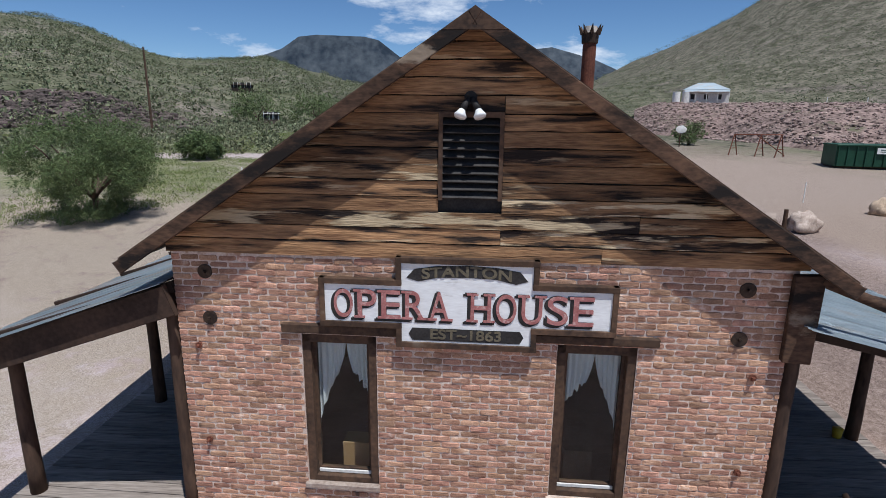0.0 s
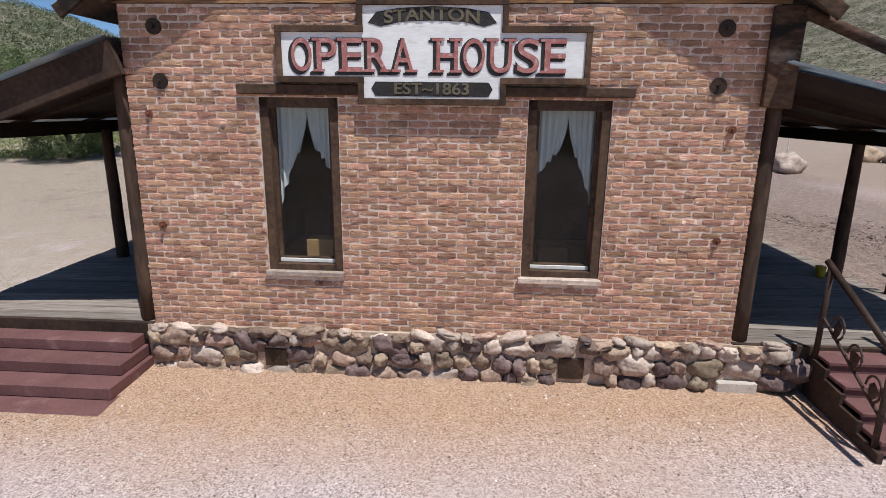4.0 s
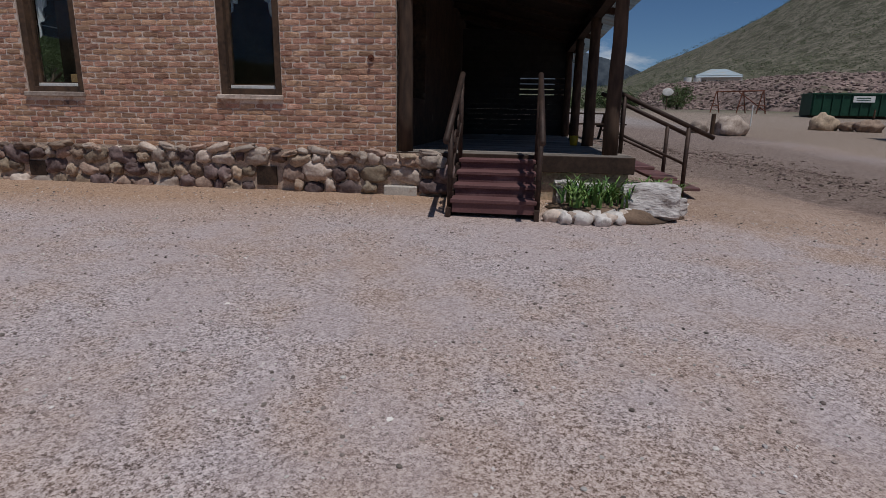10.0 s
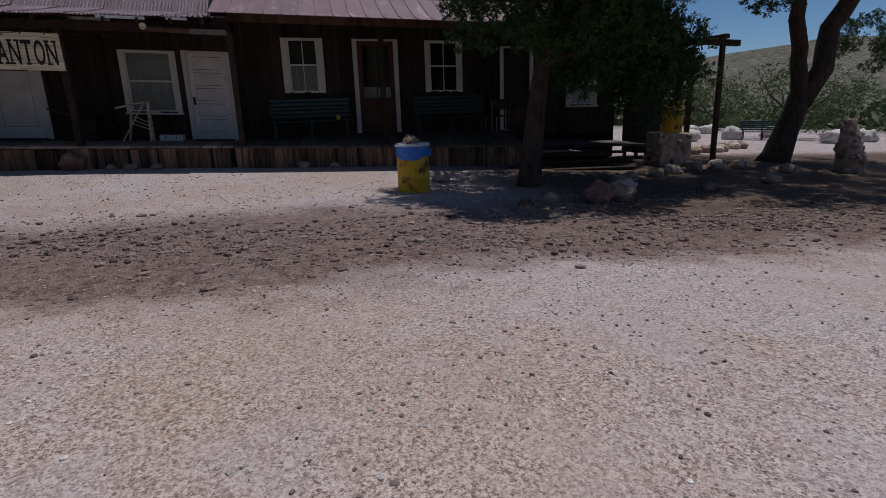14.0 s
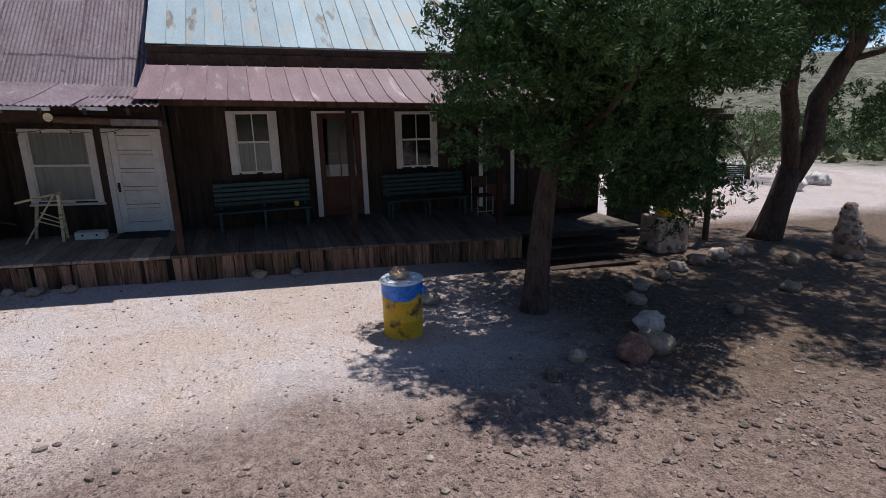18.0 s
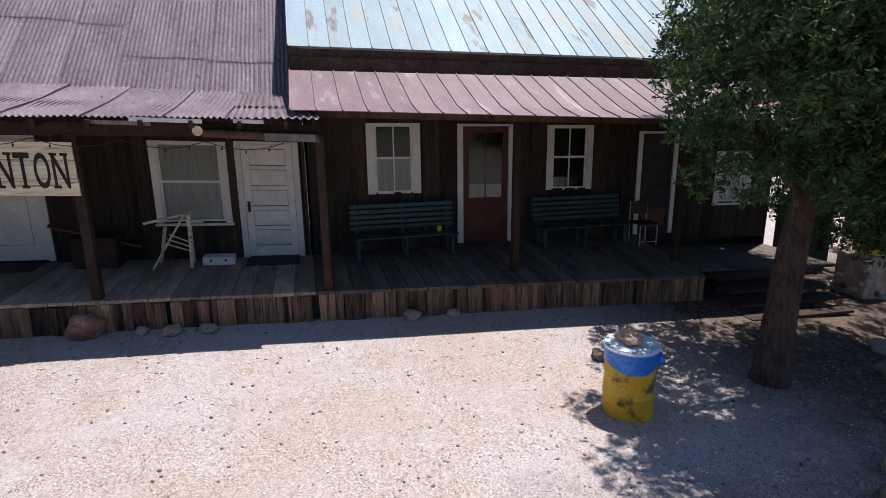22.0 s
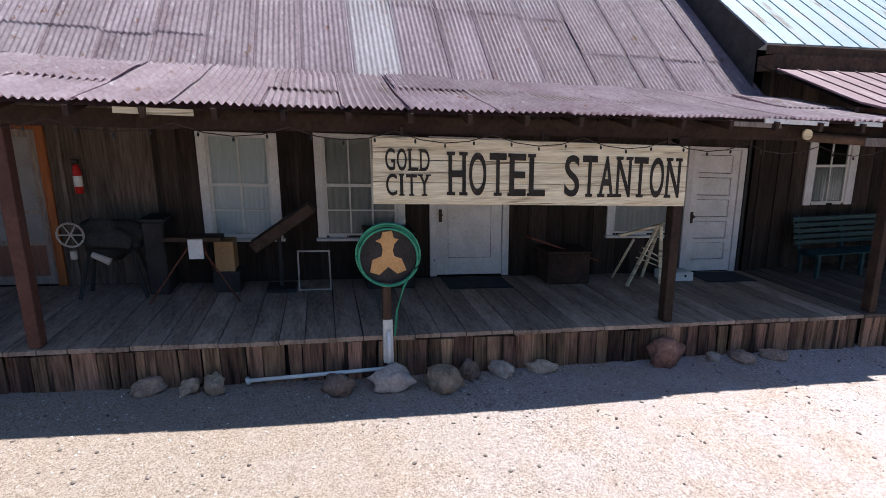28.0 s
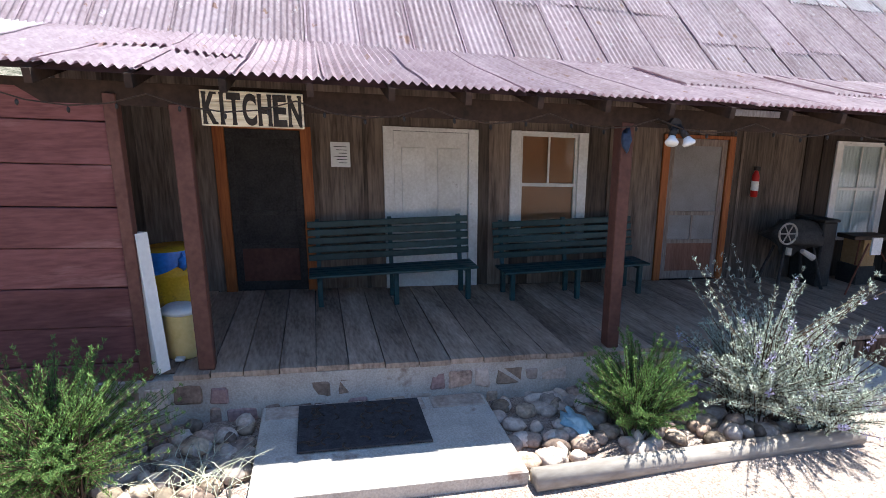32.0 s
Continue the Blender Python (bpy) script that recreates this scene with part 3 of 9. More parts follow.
    # bare orange earth by the foot of the brick wall
    foot = ramp(op("DIVIDE", op("ADD", op("ABSOLUTE", op("SUBTRACT", y, 5.3), 0.0), op("MULTIPLY_ADD", mid, 1.0, -0.5)), 6.0), (0.12, 1.0), (0.32, 0.0))
    footx = ramp(op("DIVIDE", op("ABSOLUTE", op("SUBTRACT", x, 0.5), 0.0), 20.0), (0.22, 1.0), (0.4, 0.0))
    col = mix(op("MULTIPLY", foot, footx), col, sand)
    # tan and brown bare patches on the flat west of the hall
    west = op("MULTIPLY", ramp(op("DIVIDE", op("SUBTRACT", op("MULTIPLY_ADD", mid, 3.0, -6.0), x), 40.0), (0.0, 0.0), (0.05, 1.0)), ramp(op("MULTIPLY_ADD", tex(0.55, 6), 0.7, op("MULTIPLY", mid, 0.3)), (0.36, 0.0), (0.48, 0.8)))
    tan = ramp(grain, (0.3, (0.17, 0.13, 0.095)), (0.48, (0.33, 0.27, 0.205)), (0.72, (0.52, 0.445, 0.36)))
    col = mix(west, col, tan)
    # brown earth under the trees south of the hotel, darkened to deepen their shade
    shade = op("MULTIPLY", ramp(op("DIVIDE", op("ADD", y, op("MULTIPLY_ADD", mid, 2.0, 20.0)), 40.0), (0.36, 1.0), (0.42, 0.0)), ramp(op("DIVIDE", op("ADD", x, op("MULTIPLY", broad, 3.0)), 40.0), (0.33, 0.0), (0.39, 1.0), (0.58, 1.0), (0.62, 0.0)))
    shaded_litter = ramp(clod, (0.34, (0.03, 0.019, 0.014)), (0.48, (0.105, 0.067, 0.048)), (0.64, (0.25, 0.18, 0.135)))
    col = mix(shade, col, shaded_litter)
    # warm sandy strip before the north half of the hotel
    warm = op("MULTIPLY", ramp(op("DIVIDE", op("ADD", y, op("MULTIPLY", mid, 3.0)), 40.0), (0.1, 0.0), (0.24, 0.85)), ramp(op("DIVIDE", op("ADD", x, mid), 40.0), (0.4, 0.0), (0.44, 1.0)))
    col = mix(warm, col, ramp(grain, (0.3, (0.16, 0.112, 0.085)), (0.48, (0.3, 0.228, 0.178)), (0.72, (0.43, 0.345, 0.285))))
    # green weeds on the flats north-west of the hall, crossed by a pale track
    green = op("MULTIPLY", ramp(op("DIVIDE", op("SUBTRACT", op("MULTIPLY_ADD", broad, 14.0, -11.0), x), 40.0), (0.0, 0.0), (0.08, 1.0)), op("MULTIPLY", ramp(op("DIVIDE", op("ADD", y, op("MULTIPLY", broad, 8.0)), 60.0), (0.5, 0.0), (0.58, 1.0)), ramp(op("MULTIPLY_ADD", tex(0.13, 5), 0.6, op("MULTIPLY", tex(0.9, 5), 0.4)), (0.4, 0.2), (0.52, 0.95))))
    col = mix(green, col, ramp(op("MULTIPLY_ADD", tex(3.5, 5), 0.6, op("MULTIPLY", grain, 0.4)), (0.36, (0.075, 0.09, 0.035)), (0.5, (0.15, 0.16, 0.072)), (0.64, (0.26, 0.25, 0.14))))
    track = ramp(op("DIVIDE", op("ABSOLUTE", op("SUBTRACT", op("ADD", y, op("MULTIPLY", broad, 4.0)), 46.0), 0.0), 10.0), (0.1, 0.85), (0.22, 0.0))
    col = mix(op("MULTIPLY", track, ramp(op("DIVIDE", op("SUBTRACT", -6.0, x), 20.0), (0.0, 0.0), (0.1, 1.0))), col, fines)
    # grass, scrub and rock on the flats and hills further off
    d2 = op("SQRT", op("ADD", op("MULTIPLY", x, x), op("MULTIPLY", y, y)), 0.0)
    farn, farm = tex(0.035, 6), tex(0.16, 8, 0.7)
    bush_a, near_a = cells(0.75)
    bush_b, near_b = cells(1.7)
    scrub = ramp(farm, (0.36, (0.08, 0.085, 0.046)), (0.5, (0.135, 0.135, 0.08)), (0.64, (0.21, 0.195, 0.135)))
    rock = ramp(farm, (0.38, (0.075, 0.06, 0.052)), (0.6, (0.25, 0.205, 0.175)))
    hill = mix(op("MAXIMUM", ramp(farn, (0.46, 0.0), (0.66, 0.85)), ramp(op("DIVIDE", x, 300.0), (0.15, 0.0), (0.6, 0.6))), scrub, rock)
    leafy = mix(bush_a, ramp(bush_a, (0.0, (0.022, 0.03, 0.014)), (1.0, (0.05, 0.06, 0.028))), ramp(bush_b, (0.0, (0.035, 0.045, 0.02)), (1.0, (0.085, 0.09, 0.05))))
    dots = op("MAXIMUM", ramp(op("ADD", near_a, op("MULTIPLY", bush_a, 0.35)), (0.42, 1.0), (0.55, 0.0)), ramp(op("ADD", near_b, op("MULTIPLY", bush_b, 0.5)), (0.42, 0.9), (0.58, 0.0)))
    hill = mix(dots, hill, leafy)
    fld = op("ADD", d2, op("MULTIPLY_ADD", broad, 30.0, -15.0))
    col = mix(ramp(op("DIVIDE", fld, 200.0), (0.25, 0.0), (0.36, 1.0)), col, hill)
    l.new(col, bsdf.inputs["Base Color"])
    bp = n.new("ShaderNodeBump")
    bp.inputs["Strength"].default_value, bp.inputs["Distance"].default_value = 0.6, 0.014
    l.new(op("ADD", op("MULTIPLY_ADD", mid, 1.2, grain), op("MULTIPLY", op("ADD", edge_a, edge_b), -0.15)), bp.inputs["Height"])
    l.new(bp.outputs["Normal"], bsdf.inputs["Normal"])
    return m


GROUND = ground_material()


def build_ground():
    xs, ys = spaced(6, 18, 0.12, 1500, 1.09), spaced(-13, 15, 0.14, 1500, 1.09)
    pts = [(x, y, ground_z(x, y)) for x in xs for y in ys]
    ny = len(ys)
    faces = [(i * ny + j, (i + 1) * ny + j, (i + 1) * ny + j + 1, i * ny + j + 1) for i in range(len(xs) - 1) for j in range(ny - 1)]
    me = bpy.data.meshes.new("ground")
    me.from_pydata(pts, [], faces)
    me.materials.append(GROUND)
    me.polygons.foreach_set("use_smooth", [True] * len(me.polygons))
    tagged(new("ground", me), "pale gravel and brown dirt ground rising to scrub hills", "ground", kind="structure")


build_ground()

# the flat-topped mountain far behind the valley
bm = bmesh.new()
prof = [(-30, 0.2), (-24, 0.62), (-14, 0.8), (-9, 0.97), (-4, 1.0), (3, 0.99), (10, 0.98), (14, 0.93), (20, 0.7), (30, 0.72), (38, 0.92), (44, 0.72), (54, 0.8), (64, 0.86), (76, 0.7), (95, 0.3)]
rings = []
for k, (u, h) in enumerate(prof):
    x = -268 + u * 8.2
    rings.append([bm.verts.new((x, 1380 - 60 * q, 20 + h * 158 * (1 - q) ** 0.8 + (5 * noise.noise(Vector((k * 1.3, q * 5, 0))) if q else 0))) for q in (0, 0.1, 0.25, 0.5, 0.75, 1.0)])
for a, b in zip(rings, rings[1:]):
    for i in range(5):
        bm.faces.new((a[i], b[i], b[i + 1], a[i + 1]))
# distance haze is put into the rock colour as a blue tint
MESA = mat("blue_hazed_rock", (0.02, 0.03, 0.045), (0.1, 0.115, 0.13), 0.016, rough=1.0, fine=0.07, vary=0, bump=0)
tagged(part("backdrop", bm, MESA, None, smooth=False), "distant flat-topped mountain behind the valley, tinted blue as haze", "mountain", kind="structure")


# ---- opera house ----
house = thing("opera_house", OPM @ Vector((-0.15, 4.0, 0)), "brick hall with a weathered plank gable and stone foundation", "building")
XL, XR, BRICK_TOP, RIDGE_X, RIDGE_Z = -3.32, 3.02, 3.95, -0.16, 6.29
WINS = [(-1.95, -1.14, 1.27, 3.08), (0.76, 1.57, 1.27, 3.08)]


def wall_grid(bm, x0, x1, z0, z1, y0, y1, holes):
    """A solid wall with rectangular openings through it."""
    xs = sorted({x0, x1, *[h[0] for h in holes], *[h[1] for h in holes]})
    zs = sorted({z0, z1, *[h[2] for h in holes], *[h[3] for h in holes]})
    for a, b in zip(xs, xs[1:]):
        for c, d in zip(zs, zs[1:]):
            if not any(h[0] <= (a + b) / 2 <= h[1] and h[2] <= (c + d) / 2 <= h[3] for h in holes):
                box(bm, a, b, y0, y1, c, d)
    bmesh.ops.remove_doubles(bm, verts=bm.verts, dist=1e-4)
    return bm


front = part("front_wall", wall_grid(bmesh.new(), XL + 0.01, XR - 0.01, 0.3, BRICK_TOP, 0.006, 0.3, WINS), MORTAR, house, "lime mortar bed of the brick front", OPM)
# brick side walls in dark timber: porch shade is put into the colour
for nm, x0, x1 in (("side_wall", XL + 0.01, XL + 0.3), ("side_wall", XR - 0.3, XR - 0.01)):
    bm = bmesh.new()
    # the gap in each wall is an added opening that lights the interior
    for y0, y1, z0, z1 in ((0.302, 1.0, 0.0, BRICK_TOP), (1.0, 2.2, 0.0, 1.3), (1.0, 2.2, 3.1, BRICK_TOP), (2.2, 12.0, 0.0, BRICK_TOP)):
        box(bm, x0, x1, y0, y1, z0, z1)
    part(nm, bm, TIMBER, house, "", OPM)
part("back_wall", bx(XL + 0.3, XR - 0.3, 11.7, 12.0, 0.0, BRICK_TOP), BRICK, house, "", OPM)
part("interior_floor", bx(XL + 0.3, XR - 0.3, 0.3, 11.7, 0.4, 0.62), INTERIOR, house, "", OPM)
part("interior_ceiling", bx(XL + 0.3, XR - 0.3, 0.3, 11.7, 3.7, 3.76), INTERIOR, house, "", OPM)
part("interior_partition", bx(XL + 0.3, XR - 0.3, 4.6, 4.7, 0.62, 3.7), INTERIOR, house, "", OPM)


def roof_z(x):
    return RIDGE_Z - 0.663 * abs(x - RIDGE_X)


for side in (-1, 1):
    bm = bmesh.new()
    tip = RIDGE_X + side * 3.56
    vs = []
    for y in (-0.26, 12.3):
        for x, dz in ((RIDGE_X, 0), (tip, 0), (tip, -0.09), (RIDGE_X, -0.09)):
            vs.append(bm.verts.new((x, y, roof_z(x) + dz)))
    for f in ((0, 1, 2, 3), (7, 6, 5, 4), (0, 4, 5, 1), (1, 5, 6, 2), (2, 6, 7, 3), (3, 7, 4, 0)):
        bm.faces.new([vs[i] for i in f])
    part("roof", bm, TIMBER, house, "dark shingle roof slope", OPM)
    bm = bmesh.new()
    beam(bm, (RIDGE_X + side * 0.02, -0.275, roof_z(RIDGE_X) - 0.1), (tip, -0.275, roof_z(tip) - 0.1), 0.045, 0.13, 0.006)
    part("barge_board", bm, BARGE, house, "weathered brown barge board", OPM)
bm = bmesh.new()
f = bm.faces.new([bm.verts.new(p) for p in ((RIDGE_X - 0.29, -0.3, RIDGE_Z - 0.2), (RIDGE_X + 0.29, -0.3, RIDGE_Z - 0.2), (RIDGE_X, -0.3, RIDGE_Z - 0.005))])
r = bmesh.ops.extrude_face_region(bm, geom=[f])
bmesh.ops.translate(bm, verts=[v for v in r["geom"] if isinstance(v, bmesh.types.BMVert)], vec=(0, 0.025, 0))
part("barge_cap", bm, TIMBER, house, "", OPM)

def waney_plank(x0, x1, y0, y1, z0, z1):
    """A weathered plank whose edges waver and whose face is a little cupped."""
    bm = bmesh.new()
    n = max(3, int((x1 - x0) / 0.13))
    seed_ = random.uniform(0, 99)
    rows = []
    for i in range(n + 1):
        x = x0 + (x1 - x0) * i / n
        lo = z0 + 0.018 * max(0.0, noise.noise(Vector((x * 2.6, seed_, 0))) + 0.5 * noise.noise(Vector((x * 9, seed_, 3))))
        hi = z1 - 0.008 * abs(noise.noise(Vector((x * 3.1, seed_, 8))))
        bow = 0.005 * noise.noise(Vector((x * 1.7, seed_, 5)))
        rows.append([bm.verts.new(q) for q in ((x, y1, lo), (x, y0 + bow, lo), (x, y0 + bow + 0.004, (lo + hi) / 2), (x, y0 + bow + 0.009, hi), (x, y1, hi))])
    for p, q in zip(rows, rows[1:]):
        for k in range(4):
            bm.faces.new((p[k], q[k], q[k + 1], p[k + 1]))
    bm.faces.new(rows[0])
    bm.faces.new(rows[-1][::-1])
    return bm


# gable planks
LOUVRE = (-0.49, 0.13, 4.56, 5.38)
gable = part("gable_wall", bx(XL + 0.05, XR - 0.05, 0.03, 0.06, 3.951, 4.2), BLACK, house, "", OPM)
z, course = 3.955, 0
while z < RIDGE_Z - 0.2:
    h = 0.158 + random.uniform(-0.008, 0.008)
    half = (RIDGE_Z - 0.06 - (z + h * 0.5)) / 0.663
    lo, hi = max(RIDGE_X - half, XL - 0.03), min(RIDGE_X + half, XR + 0.08)
    cuts = [lo, hi]
    if z < LOUVRE[3] and z + h > LOUVRE[2]:
        cuts = [lo, LOUVRE[0], LOUVRE[1], hi]
    elif hi - lo > 2.2:
        cuts = [lo, random.choice((0.13, random.uniform(lo + 0.8, hi - 0.8))), hi]
    for a, b in zip(cuts, cuts[1:]):
        if len(cuts) == 4 and a == LOUVRE[0]:
            continue
        bm = waney_plank(a + 0.003, b - 0.003, -0.015 + random.uniform(-0.008, 0.004), 0.03, z, z + h - random.uniform(0.002, 0.01))
        part("plank", bm, GABLE_PALE if z < 4.75 and random.random() < 0.7 else GABLE, gable, "", OPM)
    z += h
    course += 1
# black sheet that keeps the gaps between gable planks dark
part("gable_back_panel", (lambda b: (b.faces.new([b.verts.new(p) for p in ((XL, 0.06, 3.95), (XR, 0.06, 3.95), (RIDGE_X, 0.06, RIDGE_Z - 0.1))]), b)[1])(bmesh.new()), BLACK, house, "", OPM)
vent = part("gable_vent", (lambda b: (box(b, LOUVRE[0], LOUVRE[0] + 0.04, -0.03, 0.03, LOUVRE[2], LOUVRE[3]), box(b, LOUVRE[1] - 0.04, LOUVRE[1], -0.03, 0.03, LOUVRE[2], LOUVRE[3]), box(b, LOUVRE[0], LOUVRE[1], -0.035, 0.03, LOUVRE[3] - 0.03, LOUVRE[3] + 0.02), b)[3])(bmesh.new()), TIMBER, house, "charred louvred gable vent", OPM)
for i in range(10):
    zz = LOUVRE[2] + 0.03 + i * 0.078
    bm = bmesh.new()
    beam(bm, (LOUVRE[0] + 0.04, 0.01, zz + 0.02), (LOUVRE[1] - 0.04, 0.01, zz + 0.02), 0.012, 0.09)
    bmesh.ops.rotate(bm, verts=bm.verts, cent=(0, 0.01, zz + 0.02), matrix=Matrix.Rotation(radians(-50), 3, "X"))
    part("louvre_slat", bm, BLACK, vent, "", OPM)
# opera house windows
def opera_window(x0, x1, z0, z1, curtain_shift, tails):
    w = part("window", (lambda b: (box(b, x0, x0 + 0.09, 0.02, 0.14, z0, z1, 0.004), box(b, x1 - 0.09, x1, 0.02, 0.14, z0, z1, 0.004), box(b, x0, x1, 0.02, 0.14, z1 - 0.1, z1, 0.004), box(b, x0 + 0.09, x1 - 0.09, 0.02, 0.14, z0, z0 + 0.07, 0.004), b)[4])(bmesh.new()), TIMBER, house, "dark brown wooden window frame", OPM)
    part("sash", (lambda b: (box(b, x0 + 0.09, x0 + 0.125, 0.1, 0.15, z0 + 0.07, z1 - 0.1), box(b, x1 - 0.125, x1 - 0.09, 0.1, 0.15, z0 + 0.07, z1 - 0.1), box(b, x0 + 0.125, x1 - 0.125, 0.1, 0.15, z0 + 0.07, z0 + 0.13), b)[3])(bmesh.new()), TIMBER, w, "", OPM)
    part("sash_rail", bx(x0 + 0.1, x1 - 0.1, 0.08, 0.098, z0 + 0.075, z0 + 0.115, 0.003), WHITE, w, "pale worn bottom rail", OPM)
    pane = part("pane", bx(x0 + 0.12, x1 - 0.12, 0.12, 0.126, z0 + 0.12, z1 - 0.1), glass, w, "", OPM)
    pane.visible_shadow = False
    # two swags drawn apart below their top
    for side in (0, 1):
        bm = bmesh.new()
        nu, nv = 26, 22
        a0, a1 = x0 + 0.11, x1 - 0.11
        mid = (a0 + a1) / 2 + curtain_shift
        grid = []
        for j in range(nv):
            v = j / (nv - 1)
            row = []
            for i in range(nu):
                u = i / (nu - 1)
                outer = a0 if side == 0 else a1
                x = outer + (mid - outer) * u
                # the hem: a long tail at the jamb, sweeping up in scallops to the middle
                hem = 0.42 + (tails[side] - 0.42) * (1 - u) ** 1.6 + 0.02 * math.cos(u * 22)
                x += (outer - x) * 0.25 * v * v * u
                row.append(bm.verts.new((x, 0.2 + 0.02 * math.sin(u * 30 + side) * (0.5 + v), z1 - 0.1 - hem * v)))
            grid.append(row)
        for p, q in zip(grid, grid[1:]):
            for i in range(nu - 1):
                bm.faces.new((p[i], p[i + 1], q[i + 1], q[i]))
        part("curtain", bm, CURTAIN, w, "white lace curtain tied back", OPM, smooth=True)
    part("window_sill", bx(x0 - 0.03, x1 + 0.02, -0.045, 0.2, z0 - 0.06, z0 - 0.001, 0.008, 0.004), PALE_STONE, w, "pale cement sill", OPM)
    lx = (x0 - 0.2, x1 + 0.26) if x0 < 0 else (x0 - 0.26, x1 + 0.2)
    part("lintel", bx(lx[0], lx[1], -0.05, 0.15, z1 + 0.025, z1 + 0.125, 0.01, 0.006), TIMBER, w, "dark hewn timber lintel", OPM)


for w, sh, tails in zip(WINS, (0.03, 0.02), ((1.0, 0.72), (0.7, 0.95))):
    opera_window(*w, sh, tails)
tagged(part("cardboard_box", bx(-1.66, -1.32, 0.42, 0.66, 0.62, 1.52, 0.004), CARD, None, "", OPM), "brown cardboard box stacked behind the window", "box")
tagged(part("storage_box", bx(1.0, 1.34, 0.6, 0.85, 0.62, 1.46, 0.004), INTERIOR, None, "", OPM), "pale dim box standing behind the dark window", "box")

# foundation of field stones
PURPLE_STONE = mat("dark_purple_stone", (0.075, 0.05, 0.047), (0.26, 0.18, 0.165), 5, rough=0.85, fine=30, vary=0.35, bump=0.7, dist=0.02, stain=(0.45, 0.36, 0.3), stain_at=0.66, stain_scale=5)
base = part("foundation", bx(XL - 0.06, 3.6, -0.045, 0.3, -0.3, 0.6), EARTH_MORTAR, house, "mortar bed of the stone foundation", OPM)
rs = random.Random(7)
VENTS = [(-2.04, -1.79, 0.17, 0.37), (1.21, 1.48, 0.15, 0.39)]
for row, (zc, hh) in enumerate(((0.07, 0.12), (0.27, 0.115), (0.46, 0.105), (0.56, 0.05))):
    x = XL - 0.06 + rs.uniform(0, 0.1)
    while x < 3.58:
        w = rs.choice((rs.uniform(0.12, 0.2), rs.uniform(0.2, 0.4))) if row < 3 else rs.uniform(0.12, 0.35)
        hq = hh * (0.7 + 1.0 * w) * rs.uniform(0.75, 1.1)
        cx, cz = x + w / 2, zc + rs.uniform(-0.035, 0.035) + 0.014 * (x + 3.3) * (1 - row / 4)
        x += w + rs.uniform(-0.01, 0.025)
        if any(v[0] - 0.06 < cx < v[1] + 0.06 and v[2] - 0.05 < cz < v[3] + 0.05 for v in VENTS):
            continue
        if 2.85 < cx < 3.32 and row == 0:
            continue
        bm = bmesh.new()
        lump(bm, (cx, -0.03 - rs.uniform(0, 0.03), cz), w * 0.55, rs.uniform(0.05, 0.1), hq, 0.25, 3, rs.uniform(0, 90))
        tilt = Matrix.Translation((cx, 0, cz)) @ Matrix.Rotation(rs.uniform(-0.35, 0.35), 4, "Y") @ Matrix.Translation((-cx, 0, -cz))
        # squared-off, packed field stones
        for v in bm.verts:
            for ax, c, r_ in ((0, cx, w * 0.55), (2, cz, hq)):
                q = (v.co[ax] - c) / r_
                v.co[ax] = c + r_ * 0.92 * math.copysign(abs(q) ** 0.8, q)
        bm.transform(tilt)
        part("stone", bm, PALE_STONE if rs.random() < 0.2 or row == 3 and rs.random() < 0.4 else STONE if rs.random() < 0.7 else PURPLE_STONE, base, "", OPM, smooth=True)
for v in VENTS:
    bm = bx(v[0], v[1], -0.07, -0.046, v[2], v[3], 0.004)
    part("foundation_vent", bm, IRON, base, "small dark screened vent", OPM)
part("cement_patch", bx(2.88, 3.3, -0.11, -0.046, 0.02, 0.2, 0.01, 0.006), CONCRETE, base, "", OPM)

# iron tie discs and bolts
for i, (x, z) in enumerate(((-2.955, 3.741), (-2.945, 3.223), (2.552, 3.739), (2.538, 3.224))):
    bm = bmesh.new()
    rod(bm, (x, -0.012, z), (x, 0.02, z), 0.078, 0.078, 20)
    rod(bm, (x, -0.05, z), (x, -0.01, z), 0.018, 0.018, 6)
    part("tie_disc", bm, IRON, house, "round iron tie plate with a bolt", OPM)
for x, z in ((-3.1, 2.9), (2.72, 2.82), (-3.086, 1.743), (2.718, 1.718)):
    bm = bmesh.new()
    rod(bm, (x, -0.02, z), (x, 0.02, z), 0.038, 0.034, 8)
    rod(bm, (x, -0.06, z), (x, -0.02, z), 0.016, 0.016, 6)
    part("tie_bolt", bm, RUST, house, "rusted square tie bolt", OPM)


def words(body, size, depth, material, parent, xf, name="lettering", at=(0, 0, 0), wide=1.0, bold=0.0, bend=0.0, label=""):
    """Raised letters, centred at (x, z) of the plane y = at.y."""
    cu = bpy.data.curves.new(name, "FONT")
    cu.body, cu.size, cu.extrude, cu.offset, cu.align_x, cu.align_y = body, size, depth, bold, "CENTER", "CENTER"
    ob = bpy.data.objects.new(name, cu)
    scene.collection.objects.link(ob)
    me = bpy.data.meshes.new_from_object(ob.evaluated_get(bpy.context.evaluated_depsgraph_get()))
    bpy.data.objects.remove(ob)
    bm = bmesh.new()
    bm.from_mesh(me)
    bpy.data.meshes.remove(me)
    for v in bm.verts:
        x, y, z = v.co
        v.co = (at[0] + x * wide, at[1] - z, at[2] + y - bend * (x * wide) ** 2)
    return part(name, bm, material, parent, label, xf)


SERIFS = {"H": "bl br tl tr", "T": "bm", "E": "bl tl", "L": "bl tl", "A": "bl br", "N": "bl tl tr", "P": "bl tl", "R": "bl br tl", "U": "tl tr", "I": "bm tm", "Y": "bm tl tr", "K": "bl br tl tr", "D": "bl tl"}


